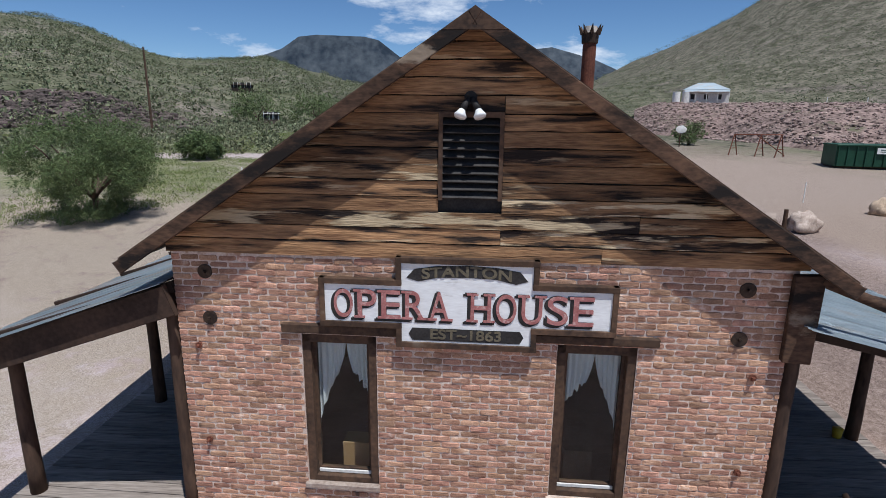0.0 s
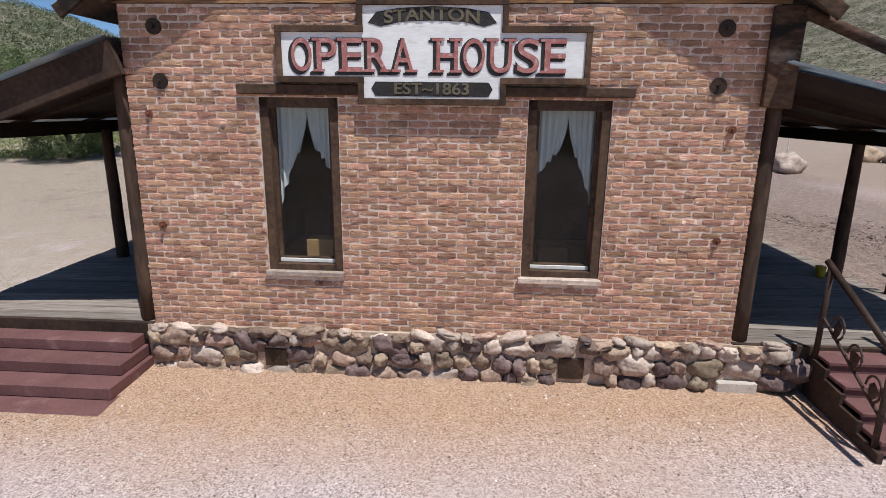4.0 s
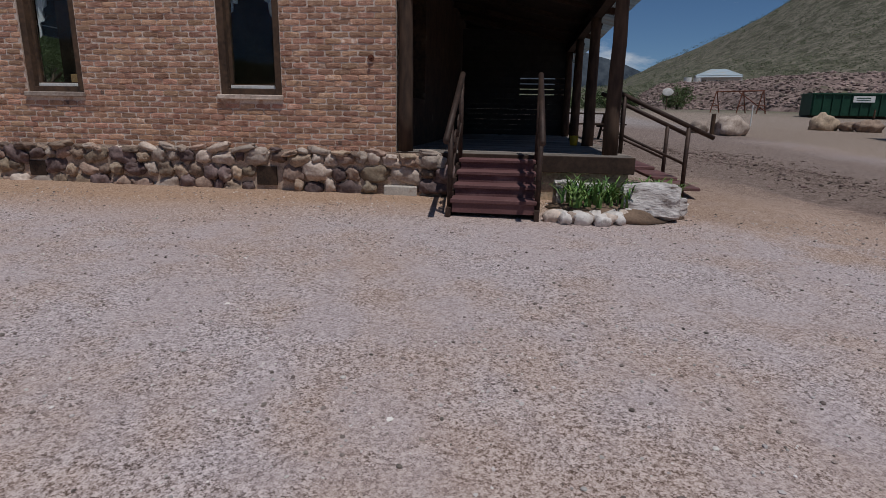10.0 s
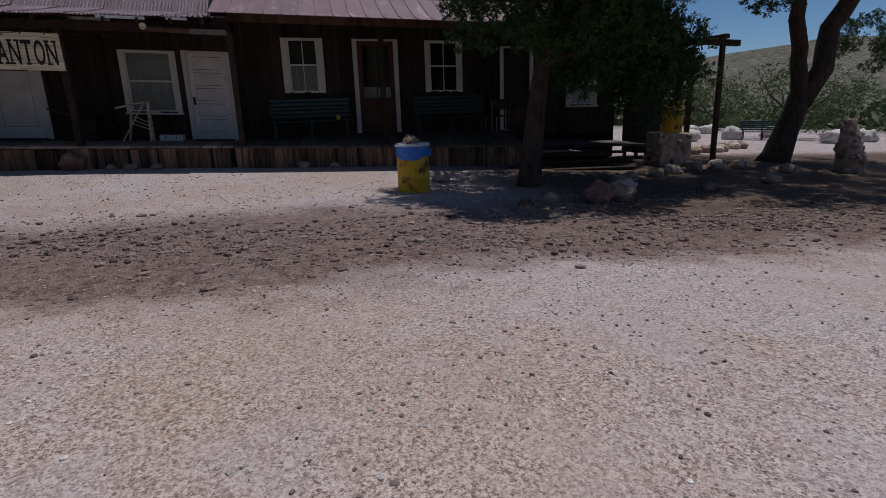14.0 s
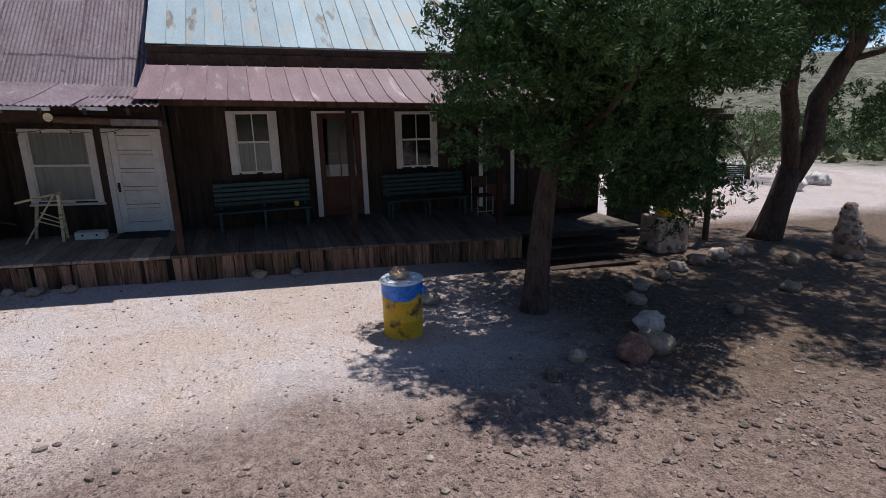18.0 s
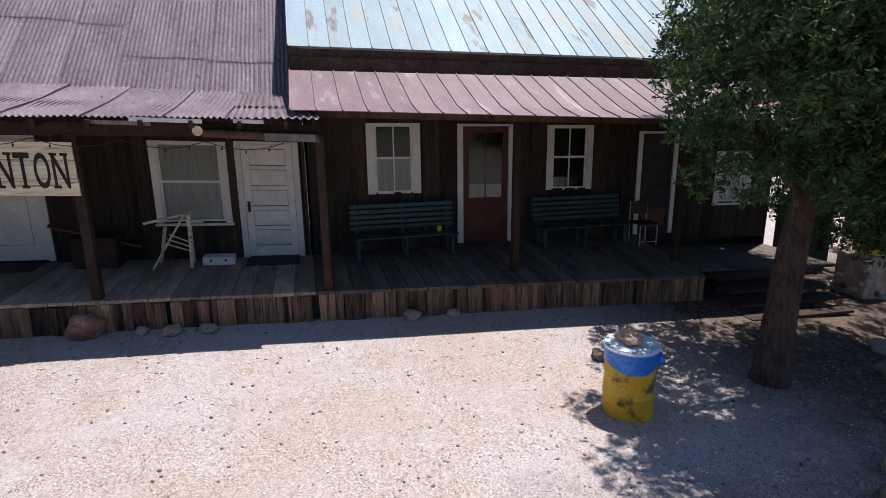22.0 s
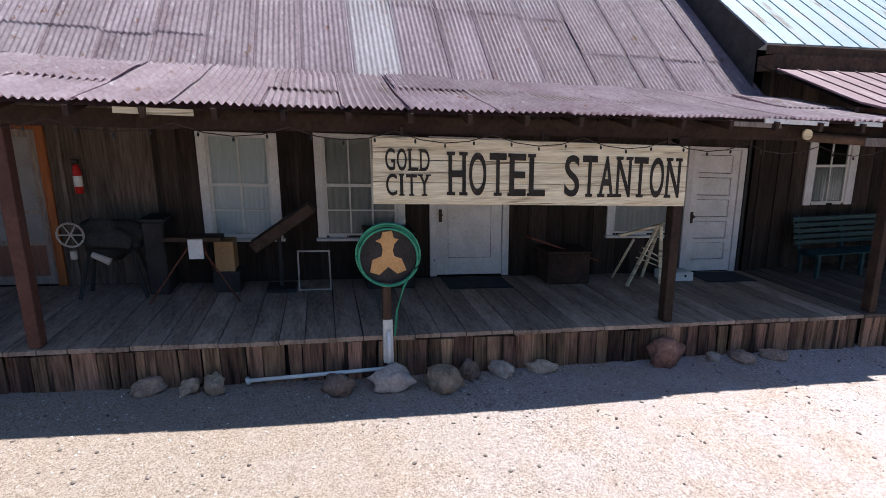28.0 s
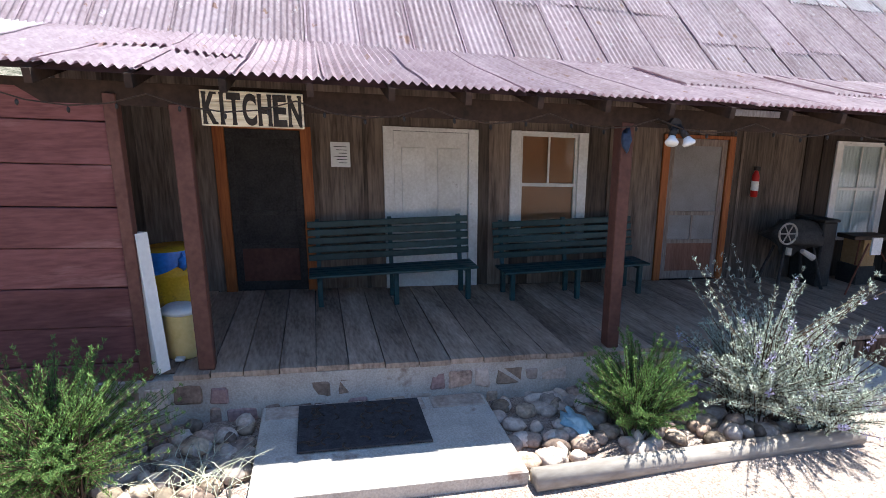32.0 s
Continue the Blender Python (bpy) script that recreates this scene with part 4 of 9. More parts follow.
def slab_word(body, x0, x1, z0, z1, y, material, parent, xf, bold=0.01, gap=0.16, serif=0.3, thick=0.13, label="", name="lettering"):
    """One word in tall narrow letters with slab feet, each letter in a cell of its own."""
    bm = bmesh.new()
    total = sum(0.55 if c == "I" else 1.0 for c in body)
    cell, x = (x1 - x0) / total, x0
    for c in body:
        wide = cell * (0.55 if c == "I" else 1.0)
        a, b = x + wide * gap / 2, x + wide * (1 - gap / 2)
        x += wide
        cu = bpy.data.curves.new(name, "FONT")
        cu.body, cu.size, cu.extrude, cu.offset = c, 1.0, 0.003, bold
        ob = bpy.data.objects.new(name, cu)
        scene.collection.objects.link(ob)
        me = bpy.data.meshes.new_from_object(ob.evaluated_get(bpy.context.evaluated_depsgraph_get()))
        bpy.data.objects.remove(ob)
        xs = [v.co.x for v in me.vertices]
        ys = [v.co.y for v in me.vertices]
        lo, span, base_, tall = min(xs), max(xs) - min(xs), min(ys), max(ys) - min(ys)
        if c == "I":
            a, b = (a + b) / 2 - cell * 0.12, (a + b) / 2 + cell * 0.12
        vs = [bm.verts.new((a + (v.co.x - lo) / span * (b - a), y - v.co.z, z0 + (v.co.y - base_) / tall * (z1 - z0))) for v in me.vertices]
        for f in me.polygons:
            try:
                bm.faces.new([vs[k] for k in f.vertices])
            except ValueError:
                pass
        bpy.data.meshes.remove(me)
        stem = (z1 - z0) * thick
        for foot in SERIFS.get(c, "").split():
            half = cell * serif * 0.5
            cx = {"l": a + stem * 0.45, "r": b - stem * 0.45, "m": (a + b) / 2}[foot[1]]
            zb = z0 if foot[0] == "b" else z1 - stem * 0.6
            box(bm, cx - half, cx + half, y - 0.004, y + 0.002, zb, zb + stem * 0.6)
    return part(name, bm, material, parent, label, xf)


# the stepped name board
board = thing("name_board", OPM @ Vector((-0.19, -0.06, 3.5)), "white stepped signboard with a dark frame, on the brick front", "sign")
outline = [(-1.68, 3.25), (-0.88, 3.25), (-0.88, 3.05), (0.5, 3.05), (0.5, 3.25), (1.285, 3.25), (1.285, 3.715), (0.5, 3.715), (0.5, 3.955), (-0.88, 3.955), (-0.88, 3.715), (-1.68, 3.715)]


def prism(pts, y0, y1):
    bm = bmesh.new()
    f = bm.faces.new([bm.verts.new((x, y0, z)) for x, z in pts])
    r = bmesh.ops.extrude_face_region(bm, geom=[f])
    bmesh.ops.translate(bm, verts=[v for v in r["geom"] if isinstance(v, bmesh.types.BMVert)], vec=(0, y1 - y0, 0))
    return bm


part("panel", prism(outline, -0.075, -0.02), SIGN_WHITE, board, "", OPM)
for (xa, za), (xb, zb) in zip(outline, outline[1:] + outline[:1]):
    bm = bmesh.new()
    if za == zb:
        box(bm, min(xa, xb) - 0.03, max(xa, xb) + 0.03, -0.1, -0.015, za - 0.03, za + 0.03, 0.004)
    else:
        box(bm, xa - 0.028, xa + 0.028, -0.098, -0.017, min(za, zb) - 0.03, max(za, zb) + 0.03, 0.004)
    part("frame_strip", bm, TIMBER, board, "", OPM)
for dx, dz, m_, yy, fat in ((-0.03, -0.022, BLACK, -0.0765, 0.02), (-0.012, -0.008, BLACK, -0.0785, 0.026), (0, 0, PINK, -0.0845, 0.002)):
    slab_word("OPERA", -1.58 + dx, -0.34 + dx, 3.325 + dz - fat * 0.5, 3.63 + dz + fat * 0.5, yy, m_, board, OPM, bold=fat, gap=0.2 - fat * 2, serif=0.46 + fat, label="faded red slab letters with a black outline")
    slab_word("HOUSE", -0.17 + dx, 1.11 + dx, 3.325 + dz - fat * 0.5, 3.63 + dz + fat * 0.5, yy, m_, board, OPM, bold=fat, gap=0.2 - fat * 2, serif=0.46 + fat)
lo = [(-0.8, 3.77), (-0.72, 3.865), (-0.5, 3.9), (-0.19, 3.915), (0.12, 3.9), (0.34, 3.865), (0.42, 3.77), (0.3, 3.735), (0.1, 3.78), (-0.19, 3.79), (-0.48, 3.78), (-0.68, 3.735)]
part("dark_cartouche", prism(lo, -0.079, -0.074), BLACK, board, "", OPM)
lo = [(-0.78, 3.17), (-0.74, 3.235), (0.36, 3.235), (0.4, 3.17), (0.36, 3.1), (-0.74, 3.1)]
part("dark_cartouche", prism(lo, -0.079, -0.074), BLACK, board, "", OPM)
OLIVE = mat("tarnished_letter_paint", (0.09, 0.075, 0.05), (0.19, 0.16, 0.105), 9, rough=0.7, fine=60, vary=0, bump=0.1)
words("STANTON", 0.155, 0.003, OLIVE, board, OPM, at=(-0.19, -0.082, 3.845), wide=1.25, bend=0.16, bold=0.004)
words("EST~1863", 0.15, 0.003, OLIVE, board, OPM, at=(-0.19, -0.082, 3.168), wide=1.2, bold=0.003)


def twin_floodlight(at, m, name, label):
    """Two bulbs on a round box: one thing."""
    t = thing(name, m @ Vector(at), label, "light fixture")
    x, y, z = at
    part("back_plate", rod(bmesh.new(), (x, y, z), (x, y - 0.05, z), 0.06, 0.06, 16), BLACK, t, "", m)
    for s in (-1, 1):
        p = Vector((x + s * 0.02, y - 0.05, z - 0.01))
        q = p + Vector((s * 0.055, -0.06, -0.1))
        e = q + Vector((s * 0.02, -0.03, -0.07))
        sk = part("lamp_holder", rod(bmesh.new(), p, q, 0.026, 0.034, 12), BLACK, t, "", m, smooth=True)
        bm = bmesh.new()
        tube(bm, [q, q + (e - q) * 0.3, q + (e - q) * 0.75, e], [0.03, 0.04, 0.062, 0.052], 14)
        part("bulb", bm, BULB, sk, "frosted white flood bulb", m, smooth=True)
    return t


twin_floodlight((-0.19, -0.02, 5.53), OPM, "floodlight", "twin white flood bulbs on the plank gable")

# stove pipe behind the ridge
pipe = thing("stove_pipe", OPM @ Vector((1.45, 3.6, 5.2)), "rust-red stove pipe with a crown cap on a stone base", "chimney")
bm = bmesh.new()
rod(bm, (1.45, 3.6, 5.55), (1.45, 3.6, 6.42), 0.1, 0.1, 18)
part("flue", bm, RUST, pipe, "", OPM, smooth=False)
part("collar", rod(bmesh.new(), (1.45, 3.6, 5.5), (1.45, 3.6, 5.6), 0.15, 0.11, 18), PALE_STONE, pipe, "", OPM)
part("chimney_base", lump(bmesh.new(), (1.45, 3.6, 5.3), 0.25, 0.25, 0.28, 0.1, 2, 4), PALE_STONE, pipe, "", OPM)
part("cap", rod(bmesh.new(), (1.45, 3.6, 6.42), (1.45, 3.6, 6.56), 0.12, 0.13, 18), IRON, pipe, "", OPM)
bm = bmesh.new()
for k in range(8):
    a = k * math.pi / 4
    rod(bm, (1.45 + 0.12 * math.cos(a), 3.6 + 0.12 * math.sin(a), 6.55), (1.45 + 0.18 * math.cos(a), 3.6 + 0.18 * math.sin(a), 6.68), 0.035, 0.004, 5)
part("crown", bm, IRON, pipe, "", OPM)
part("cap_top", rod(bmesh.new(), (1.45, 3.6, 6.56), (1.45, 3.6, 6.66), 0.11, 0.09, 14), CONCRETE, pipe, "", OPM)


def log_post(x, y, z0, z1, r, lean=0.03):
    bm = bmesh.new()
    n = 7
    pts = [(x + lean * noise.noise(Vector((x * 3, i, y))), y + lean * noise.noise(Vector((i, y * 3, x))), z0 + (z1 - z0) * i / (n - 1)) for i in range(n)]
    tube(bm, pts, [r * (1.12 - 0.22 * i / (n - 1)) for i in range(n)], 12)
    return bm


def opera_porch(side):
    """A side porch along the hall: plank floor, log posts and a lean-to tin roof."""
    s = -1 if side == "west" else 1
    wall_x = XL if s < 0 else XR
    out = -5.64 if s < 0 else 5.64
    z_in, z_out = (3.55, 2.72) if s < 0 else (3.35, 2.72)
    p = thing("side_porch", OPM @ Vector(((wall_x + out) / 2, 5, 0)), "plank-floored side porch with log posts and tin roof", "porch", "porches of the hall")
    edge = out + s * 0.25
    y = 0.02
    i = 0
    while y < 11.5:
        w = 0.2
        bm = bx(min(wall_x, edge) + 0.01, max(wall_x, edge) - 0.01, y, y + w - 0.014, 0.57, 0.62, 0.004, 0.004)
        part("floor_plank", bm, GREY_DECK, p, "", OPM)
        y += w
    part("rim_beam", bx(min(wall_x, edge) - (0 if s < 0 else -0.0), max(wall_x, edge), -0.03, 0.018, 0.42, 0.615, 0.006), SHADED_WOOD, p, "", OPM)
    part("porch_base", bx(min(wall_x, edge) + 0.05, max(wall_x, edge) - 0.05, 0.05, 11.4, -0.4, 0.47), STONE, p, "", OPM)
    for k, yy in enumerate((0.32, 2.64, 5.0, 7.3, 9.6, 11.3)):
        part("post", log_post(out + (0.24 if s < 0 and k else 0), yy, 0.62, z_out - 0.1, 0.085, 0.015), LOG, p, "", OPM, smooth=True)
    part("corner_post", log_post(wall_x + s * 0.1, 0.1, 0.62, z_in - 0.05, 0.085, 0.02), LOG, p, "", OPM, smooth=True)
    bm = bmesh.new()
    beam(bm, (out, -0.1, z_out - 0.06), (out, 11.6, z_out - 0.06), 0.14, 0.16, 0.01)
    part("eave_beam", bm, SHADED_WOOD, p, "", OPM)
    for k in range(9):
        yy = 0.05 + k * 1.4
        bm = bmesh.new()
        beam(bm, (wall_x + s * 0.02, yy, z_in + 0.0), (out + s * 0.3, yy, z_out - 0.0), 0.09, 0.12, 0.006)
        part("rafter", bm, SHADED_WOOD, p, "", OPM)
    if s < 0:
        # deep weathered board closing the front end of the roof
        part("end_fascia", beam(bmesh.new(), (wall_x + 0.02, -0.12, z_in - 0.1), (out - 0.35, -0.12, z_out - 0.2), 0.05, 0.34, 0.008), SHADED_WOOD, p, "", OPM)
    # tin sheets, with a soft sag to each one
    for k in range(13):
        y0, y1 = -0.25 + k * 0.9, -0.25 + k * 0.9 + 0.93
        nx, ny = 6, 28
        pts = []
        for a in range(nx):
            u = a / (nx - 1)
            x = wall_x + s * 0.05 + (out + s * 0.45 - wall_x) * u
            zz = z_in + 0.09 + (z_out - z_in) * u * (abs(out - wall_x) + 0.45) / abs(out - wall_x)
            for b in range(ny):
                v = b / (ny - 1)
                pts.append((x, y0 + (y1 - y0) * v, zz + 0.011 * math.sin(v * 2 * math.pi * 12) + 0.004 * (k % 2)))
        sheet("roof_sheet", pts, nx, ny, BLUE_TIN, p, 0.004, xf=OPM, smooth=True)
    bm = bmesh.new()
    box(bm, min(wall_x, out) , max(wall_x, out), 0.2, 11.5, 0, 0.015)
    for v in bm.verts:
        u = (v.co.x - wall_x) / (out - wall_x)
        v.co.z += z_in + 0.065 + (z_out - z_in) * u
    part("roof_boarding", bm, SHADED_WOOD, p, "", OPM)


opera_porch("west")
opera_porch("east")
# black screen added to make the depth of the east porch dark
scr = thing("porch_screen", OPM @ Vector((4.05, 7.5, 0.62)), "added black board screen standing in for the porch's dark depth", "screen")
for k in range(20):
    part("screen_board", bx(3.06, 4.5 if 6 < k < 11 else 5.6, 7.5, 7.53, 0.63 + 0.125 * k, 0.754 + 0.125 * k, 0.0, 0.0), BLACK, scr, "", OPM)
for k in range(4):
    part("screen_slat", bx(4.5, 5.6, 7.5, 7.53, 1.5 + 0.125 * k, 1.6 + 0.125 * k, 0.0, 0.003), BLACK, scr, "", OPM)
for x in (3.1, 4.05, 5.0):
    part("screen_stud", bx(x - 0.05, x + 0.05, 7.535, 7.62, 0.62, 3.1), TIMBER, scr, "", OPM)

# weathered corner board and the leaning eave pole at the hall's east corner
part("corner_board", bx(2.93, 3.2, -0.1, -0.02, 3.03, 3.93, 0.008, 0.008), BARGE, house, "", OPM)
part("eave_pole", rod(bmesh.new(), (3.18, -0.06, 3.88), (5.75, -0.02, 2.88), 0.055, 0.05, 12), BARGE, house, "", OPM, smooth=True)

# oxide red steps at the west porch
st = thing("concrete_steps", OPM @ Vector((-4.8, -0.5, 0)), "oxide red painted concrete steps up to the porch", "steps")
for k in range(4):
    bm = bx(-6.2, -3.32 - 0.04 * k, -1.08 + 0.26 * k + 0.003 * k, -0.034, -0.25 if k == 0 else -0.05 + 0.135 * k, -0.05 + 0.135 * (k + 1), 0.012, 0.004)
    part("step", bm, RED_STEP, st, "", OPM)

# east stair with welded pipe rails
st = thing("porch_stair", OPM @ Vector((4.25, -0.6, 0.1)), "worn oxide red wooden stair with iron pipe rails", "steps")
for k in range(4):
    zt = 0.18 + 0.118 * k
    part("tread", bx(3.84, 4.73, -1.16 + 0.28 * k, -1.16 + 0.28 * k + 0.3, zt, zt + 0.04, 0.006, 0.003), RED_STEP, st, "worn red tread", OPM)
    part("riser", bx(3.86, 4.71, -1.14 + 0.28 * k, -1.11 + 0.28 * k, zt - 0.1, zt - 0.001), RED_STEP, st, "", OPM)
for xs_ in (3.83, 4.74):
    pts = [(-1.2, -0.1), (-1.2, 0.13), (-0.9, 0.15), (-0.9, 0.26), (-0.62, 0.27), (-0.62, 0.38), (-0.34, 0.4), (-0.34, 0.5), (-0.04, 0.52), (-0.04, -0.1)]
    bm = bmesh.new()
    f = bm.faces.new([bm.verts.new((xs_ - 0.03, y, z)) for y, z in pts])
    r = bmesh.ops.extrude_face_region(bm, geom=[f])
    bmesh.ops.translate(bm, verts=[v for v in r["geom"] if isinstance(v, bmesh.types.BMVert)], vec=(0.05, 0, 0))
    part("stringer", bm, RAIL_IRON, st, "rust-stained stringer", OPM)
    part("newel", rod(bmesh.new(), (xs_, -1.1, 0.1), (xs_, -1.1, 0.98), 0.028, 0.028, 10), RAIL_IRON, st, "", OPM, smooth=True)
    part("newel", rod(bmesh.new(), (xs_, -0.1, 0.5), (xs_, -0.1, 1.5), 0.028, 0.028, 10), RAIL_IRON, st, "", OPM, smooth=True)
    part("handrail", rod(bmesh.new(), (xs_, -1.48, 0.82), (xs_, -0.02, 1.54), 0.032, 0.032, 10), RAIL_IRON, st, "", OPM, smooth=True)
    part("lower_rail", rod(bmesh.new(), (xs_, -1.1, 0.42), (xs_, -0.1, 0.98), 0.016, 0.016, 8), RAIL_IRON, st, "", OPM)
    bm = bmesh.new()
    for q in range(3):
        yy = -0.95 + 0.3 * q
        zz = 0.62 + 0.165 * q
        pts = [(xs_, yy + 0.1 * math.cos(a), zz + 0.12 * math.sin(a)) for a in [i * math.pi / 6 for i in range(0, 11)]]
        tube(bm, pts, 0.012, 6)
        lump(bm, (xs_, yy, zz - 0.02), 0.012, 0.07, 0.09, 0.25, 1, q)
    part("scroll_panel", bm, RAIL_IRON, st, "rusted cut-out scroll panel", OPM)
# ---- hotel ----
hotel = thing("hotel_building", HM @ Vector((3.5, 9, 0)), "long weathered board hotel with a rusty corrugated tin roof", "building")
HW = 2.3
OPEN = {"door_panel": (0.05, 1.19, 0.0, 2.2), "win_l": (1.33, 2.63, 0.68, 2.18), "door_slab": (4.36, 5.66, 0.02, 2.22), "win_3": (6.04, 7.36, 0.66, 2.21), "win_2": (7.87, 8.95, 0.66, 2.18), "door_orange": (10.8, 12.0, 0.0, 2.18), "win_b": (13.18, 14.31, 0.66, 2.14), "door_wide": (14.77, 16.03, -0.02, 2.13), "door_kitchen": (16.92, 18.06, -0.02, 2.08)}
AOPEN = {"win_4": (-2.31, -1.24, 1.18, 2.56), "door_a": (-4.29, -3.07, 0.1, 2.55), "win_5": (-6.09, -5.03, 1.17, 2.53), "door_c": (-8.2, -7.2, 0.1, 2.4), "win_6": (-10.25, -9.25, 0.75, 1.95)}


def boarded_wall(parent, s0, s1, z0, z1, opens, xf, mat_, step=0.29):
    """Upright boards with battens over the joints, cut out round the openings."""
    s = s0
    while s < s1 - 0.02:
        e = min(s + step * random.uniform(0.85, 1.15), s1)
        # a board never straddles an opening's edge
        for o in opens:
            for edge in (o[0] + 0.03, o[1] - 0.03):
                if s + 0.02 < edge < e - 0.02:
                    e = edge
        mid = (s + e) / 2
        spans = [(z0, z1)]
        for o in opens:
            if o[0] + 0.02 < mid < o[1] - 0.02:
                spans = [(z0, o[2] + 0.03), (o[3] - 0.03, z1)]
        for a, b in spans:
            if b - a > 0.08:
                part("wall_board", bx(HW, HW + 0.03, s + 0.002, e - 0.002, a, b, 0.0, 0.002), mat_, parent, "", xf)
                if not any(o[0] - 0.03 < e < o[1] + 0.03 for o in opens) and random.random() < 0.55:
                    part("batten", bx(HW - 0.02, HW - 0.001, e - 0.025, e + 0.025, a, b, 0.0, 0.002), mat_, parent, "", xf)
        s = e


# black backing in place of the unlit rooms behind the boards
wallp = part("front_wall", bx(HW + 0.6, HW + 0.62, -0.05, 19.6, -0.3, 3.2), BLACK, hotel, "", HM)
# shaded copy on the south boards, lit copy on the north ones
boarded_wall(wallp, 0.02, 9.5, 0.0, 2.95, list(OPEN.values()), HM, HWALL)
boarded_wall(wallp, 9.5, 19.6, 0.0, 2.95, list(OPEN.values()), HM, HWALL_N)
for nm, y0, y1 in (("end_wall", -0.06, 0.0), ("end_wall", 19.62, 19.68)):
    bm = bmesh.new()
    f = bm.faces.new([bm.verts.new(p) for p in ((HW, y0, -0.6), (8.6, y0, -0.6), (8.6, y0, 3.0), (5.4, y0, 5.75), (HW, y0, 3.1))])
    r = bmesh.ops.extrude_face_region(bm, geom=[f])
    bmesh.ops.translate(bm, verts=[v for v in r["geom"] if isinstance(v, bmesh.types.BMVert)], vec=(0, y1 - y0, 0))
    part(nm, bm, BLACK, hotel, "", HM)
part("back_wall", bx(8.5, 8.6, 0, 19.6, -0.6, 3.0), HWALL, hotel, "", HM)


def sash_window(parent, o, xf, cols, rows, fill, top_rows=1, low_cols=0, casing=0.12, split=True, sill=True, name="window"):
    """A cased window: casing boards, two sashes with glazing bars, panes and what hangs behind."""
    s0, s1, z0, z1 = o
    w = part(name, (lambda b: (box(b, HW - 0.03, HW + 0.05, s0, s0 + casing, z0, z1, 0.004, 0.002), box(b, HW - 0.03, HW + 0.05, s1 - casing, s1, z0, z1, 0.004, 0.002), box(b, HW - 0.025, HW + 0.05, s0 + casing, s1 - casing, z1 - 0.03, z1, 0.003), b)[3])(bmesh.new()), WHITE, parent, "white-painted casing", xf)
    if sill:
        part("window_sill", bx(HW - 0.075, HW + 0.05, s0 - 0.03, s1 + 0.03, z0 - 0.045, z0 - 0.002, 0.006), WHITE, w, "", xf)
    a0, a1, b0, b1 = s0 + casing, s1 - casing, z0 + 0.0, z1 - 0.03
    mid = b0 + (b1 - b0) * 0.52
    bm = bmesh.new()
    for c0, c1 in ((a0, a0 + 0.04), (a1 - 0.04, a1)):
        box(bm, HW + 0.005, HW + 0.04, c0, c1, b0, b1)
    for c0, c1 in ((b0, b0 + 0.06), (b1 - 0.04, b1), (mid - 0.02, mid + 0.025)):
        box(bm, HW, HW + 0.035, a0 + 0.04, a1 - 0.04, c0, c1)
    part("sash", bm, WHITE, w, "", xf)
    bm = bmesh.new()
    for i in range(1, cols):
        c = a0 + 0.04 + (a1 - a0 - 0.08) * i / cols
        if low_cols != 1:
            box(bm, HW + 0.006, HW + 0.03, c - 0.012, c + 0.012, b0 + 0.06, mid - 0.02)
        box(bm, HW + 0.006, HW + 0.03, c - 0.012, c + 0.012, mid + 0.025, b1 - 0.04)
    for lo, hi, rr in ((b0 + 0.06, mid - 0.02, rows), (mid + 0.025, b1 - 0.04, top_rows)):
        for i in range(1, rr):
            zz = lo + (hi - lo) * i / rr
            box(bm, HW + 0.008, HW + 0.028, a0 + 0.04, a1 - 0.04, zz - 0.011, zz + 0.011)
    if len(bm.verts):
        part("glazing_bar", bm, WHITE, w, "", xf)
    else:
        bm.free()
    for lo, hi in ((b0 + 0.06, mid - 0.02), (mid + 0.025, b1 - 0.04)):
        pane = part("pane", bx(HW + 0.018, HW + 0.021, a0 + 0.04, a1 - 0.04, lo, hi), glass, w, "", xf)
        pane.visible_shadow = False
    if fill:
        m_, f0, f1 = fill
        bm = bmesh.new()
        nu = 40
        prev = None
        for i in range(nu):
            s = a0 + 0.02 + (a1 - a0 - 0.04) * i / (nu - 1)
            x = HW + 0.05 + (0.012 * math.sin(i * 1.9) if m_ in (CURTAIN, SHEER) else 0)
            col = [bm.verts.new((x, s, b0 + (b1 - b0) * f0)), bm.verts.new((x, s, b0 + (b1 - b0) * f1))]
            if prev:
                bm.faces.new((prev[0], col[0], col[1], prev[1]))
            prev = col
        part("curtain" if m_ is not BROWN_BLIND else "blind", bm, m_, w, "", xf, smooth=True)
    return w


GREY_LEAF = mat("worn_grey_brown_leaf", (0.15, 0.11, 0.09), (0.36, 0.29, 0.245), 3, stretch=(4, 4, 0.4), rough=0.8, fine=20, vary=0.05, bump=0.2)
RED_PANEL = mat("red_brown_panel", (0.15, 0.065, 0.04), (0.27, 0.13, 0.085), 3, stretch=(4, 4, 0.4), rough=0.75, fine=20, vary=0.05, bump=0.2)


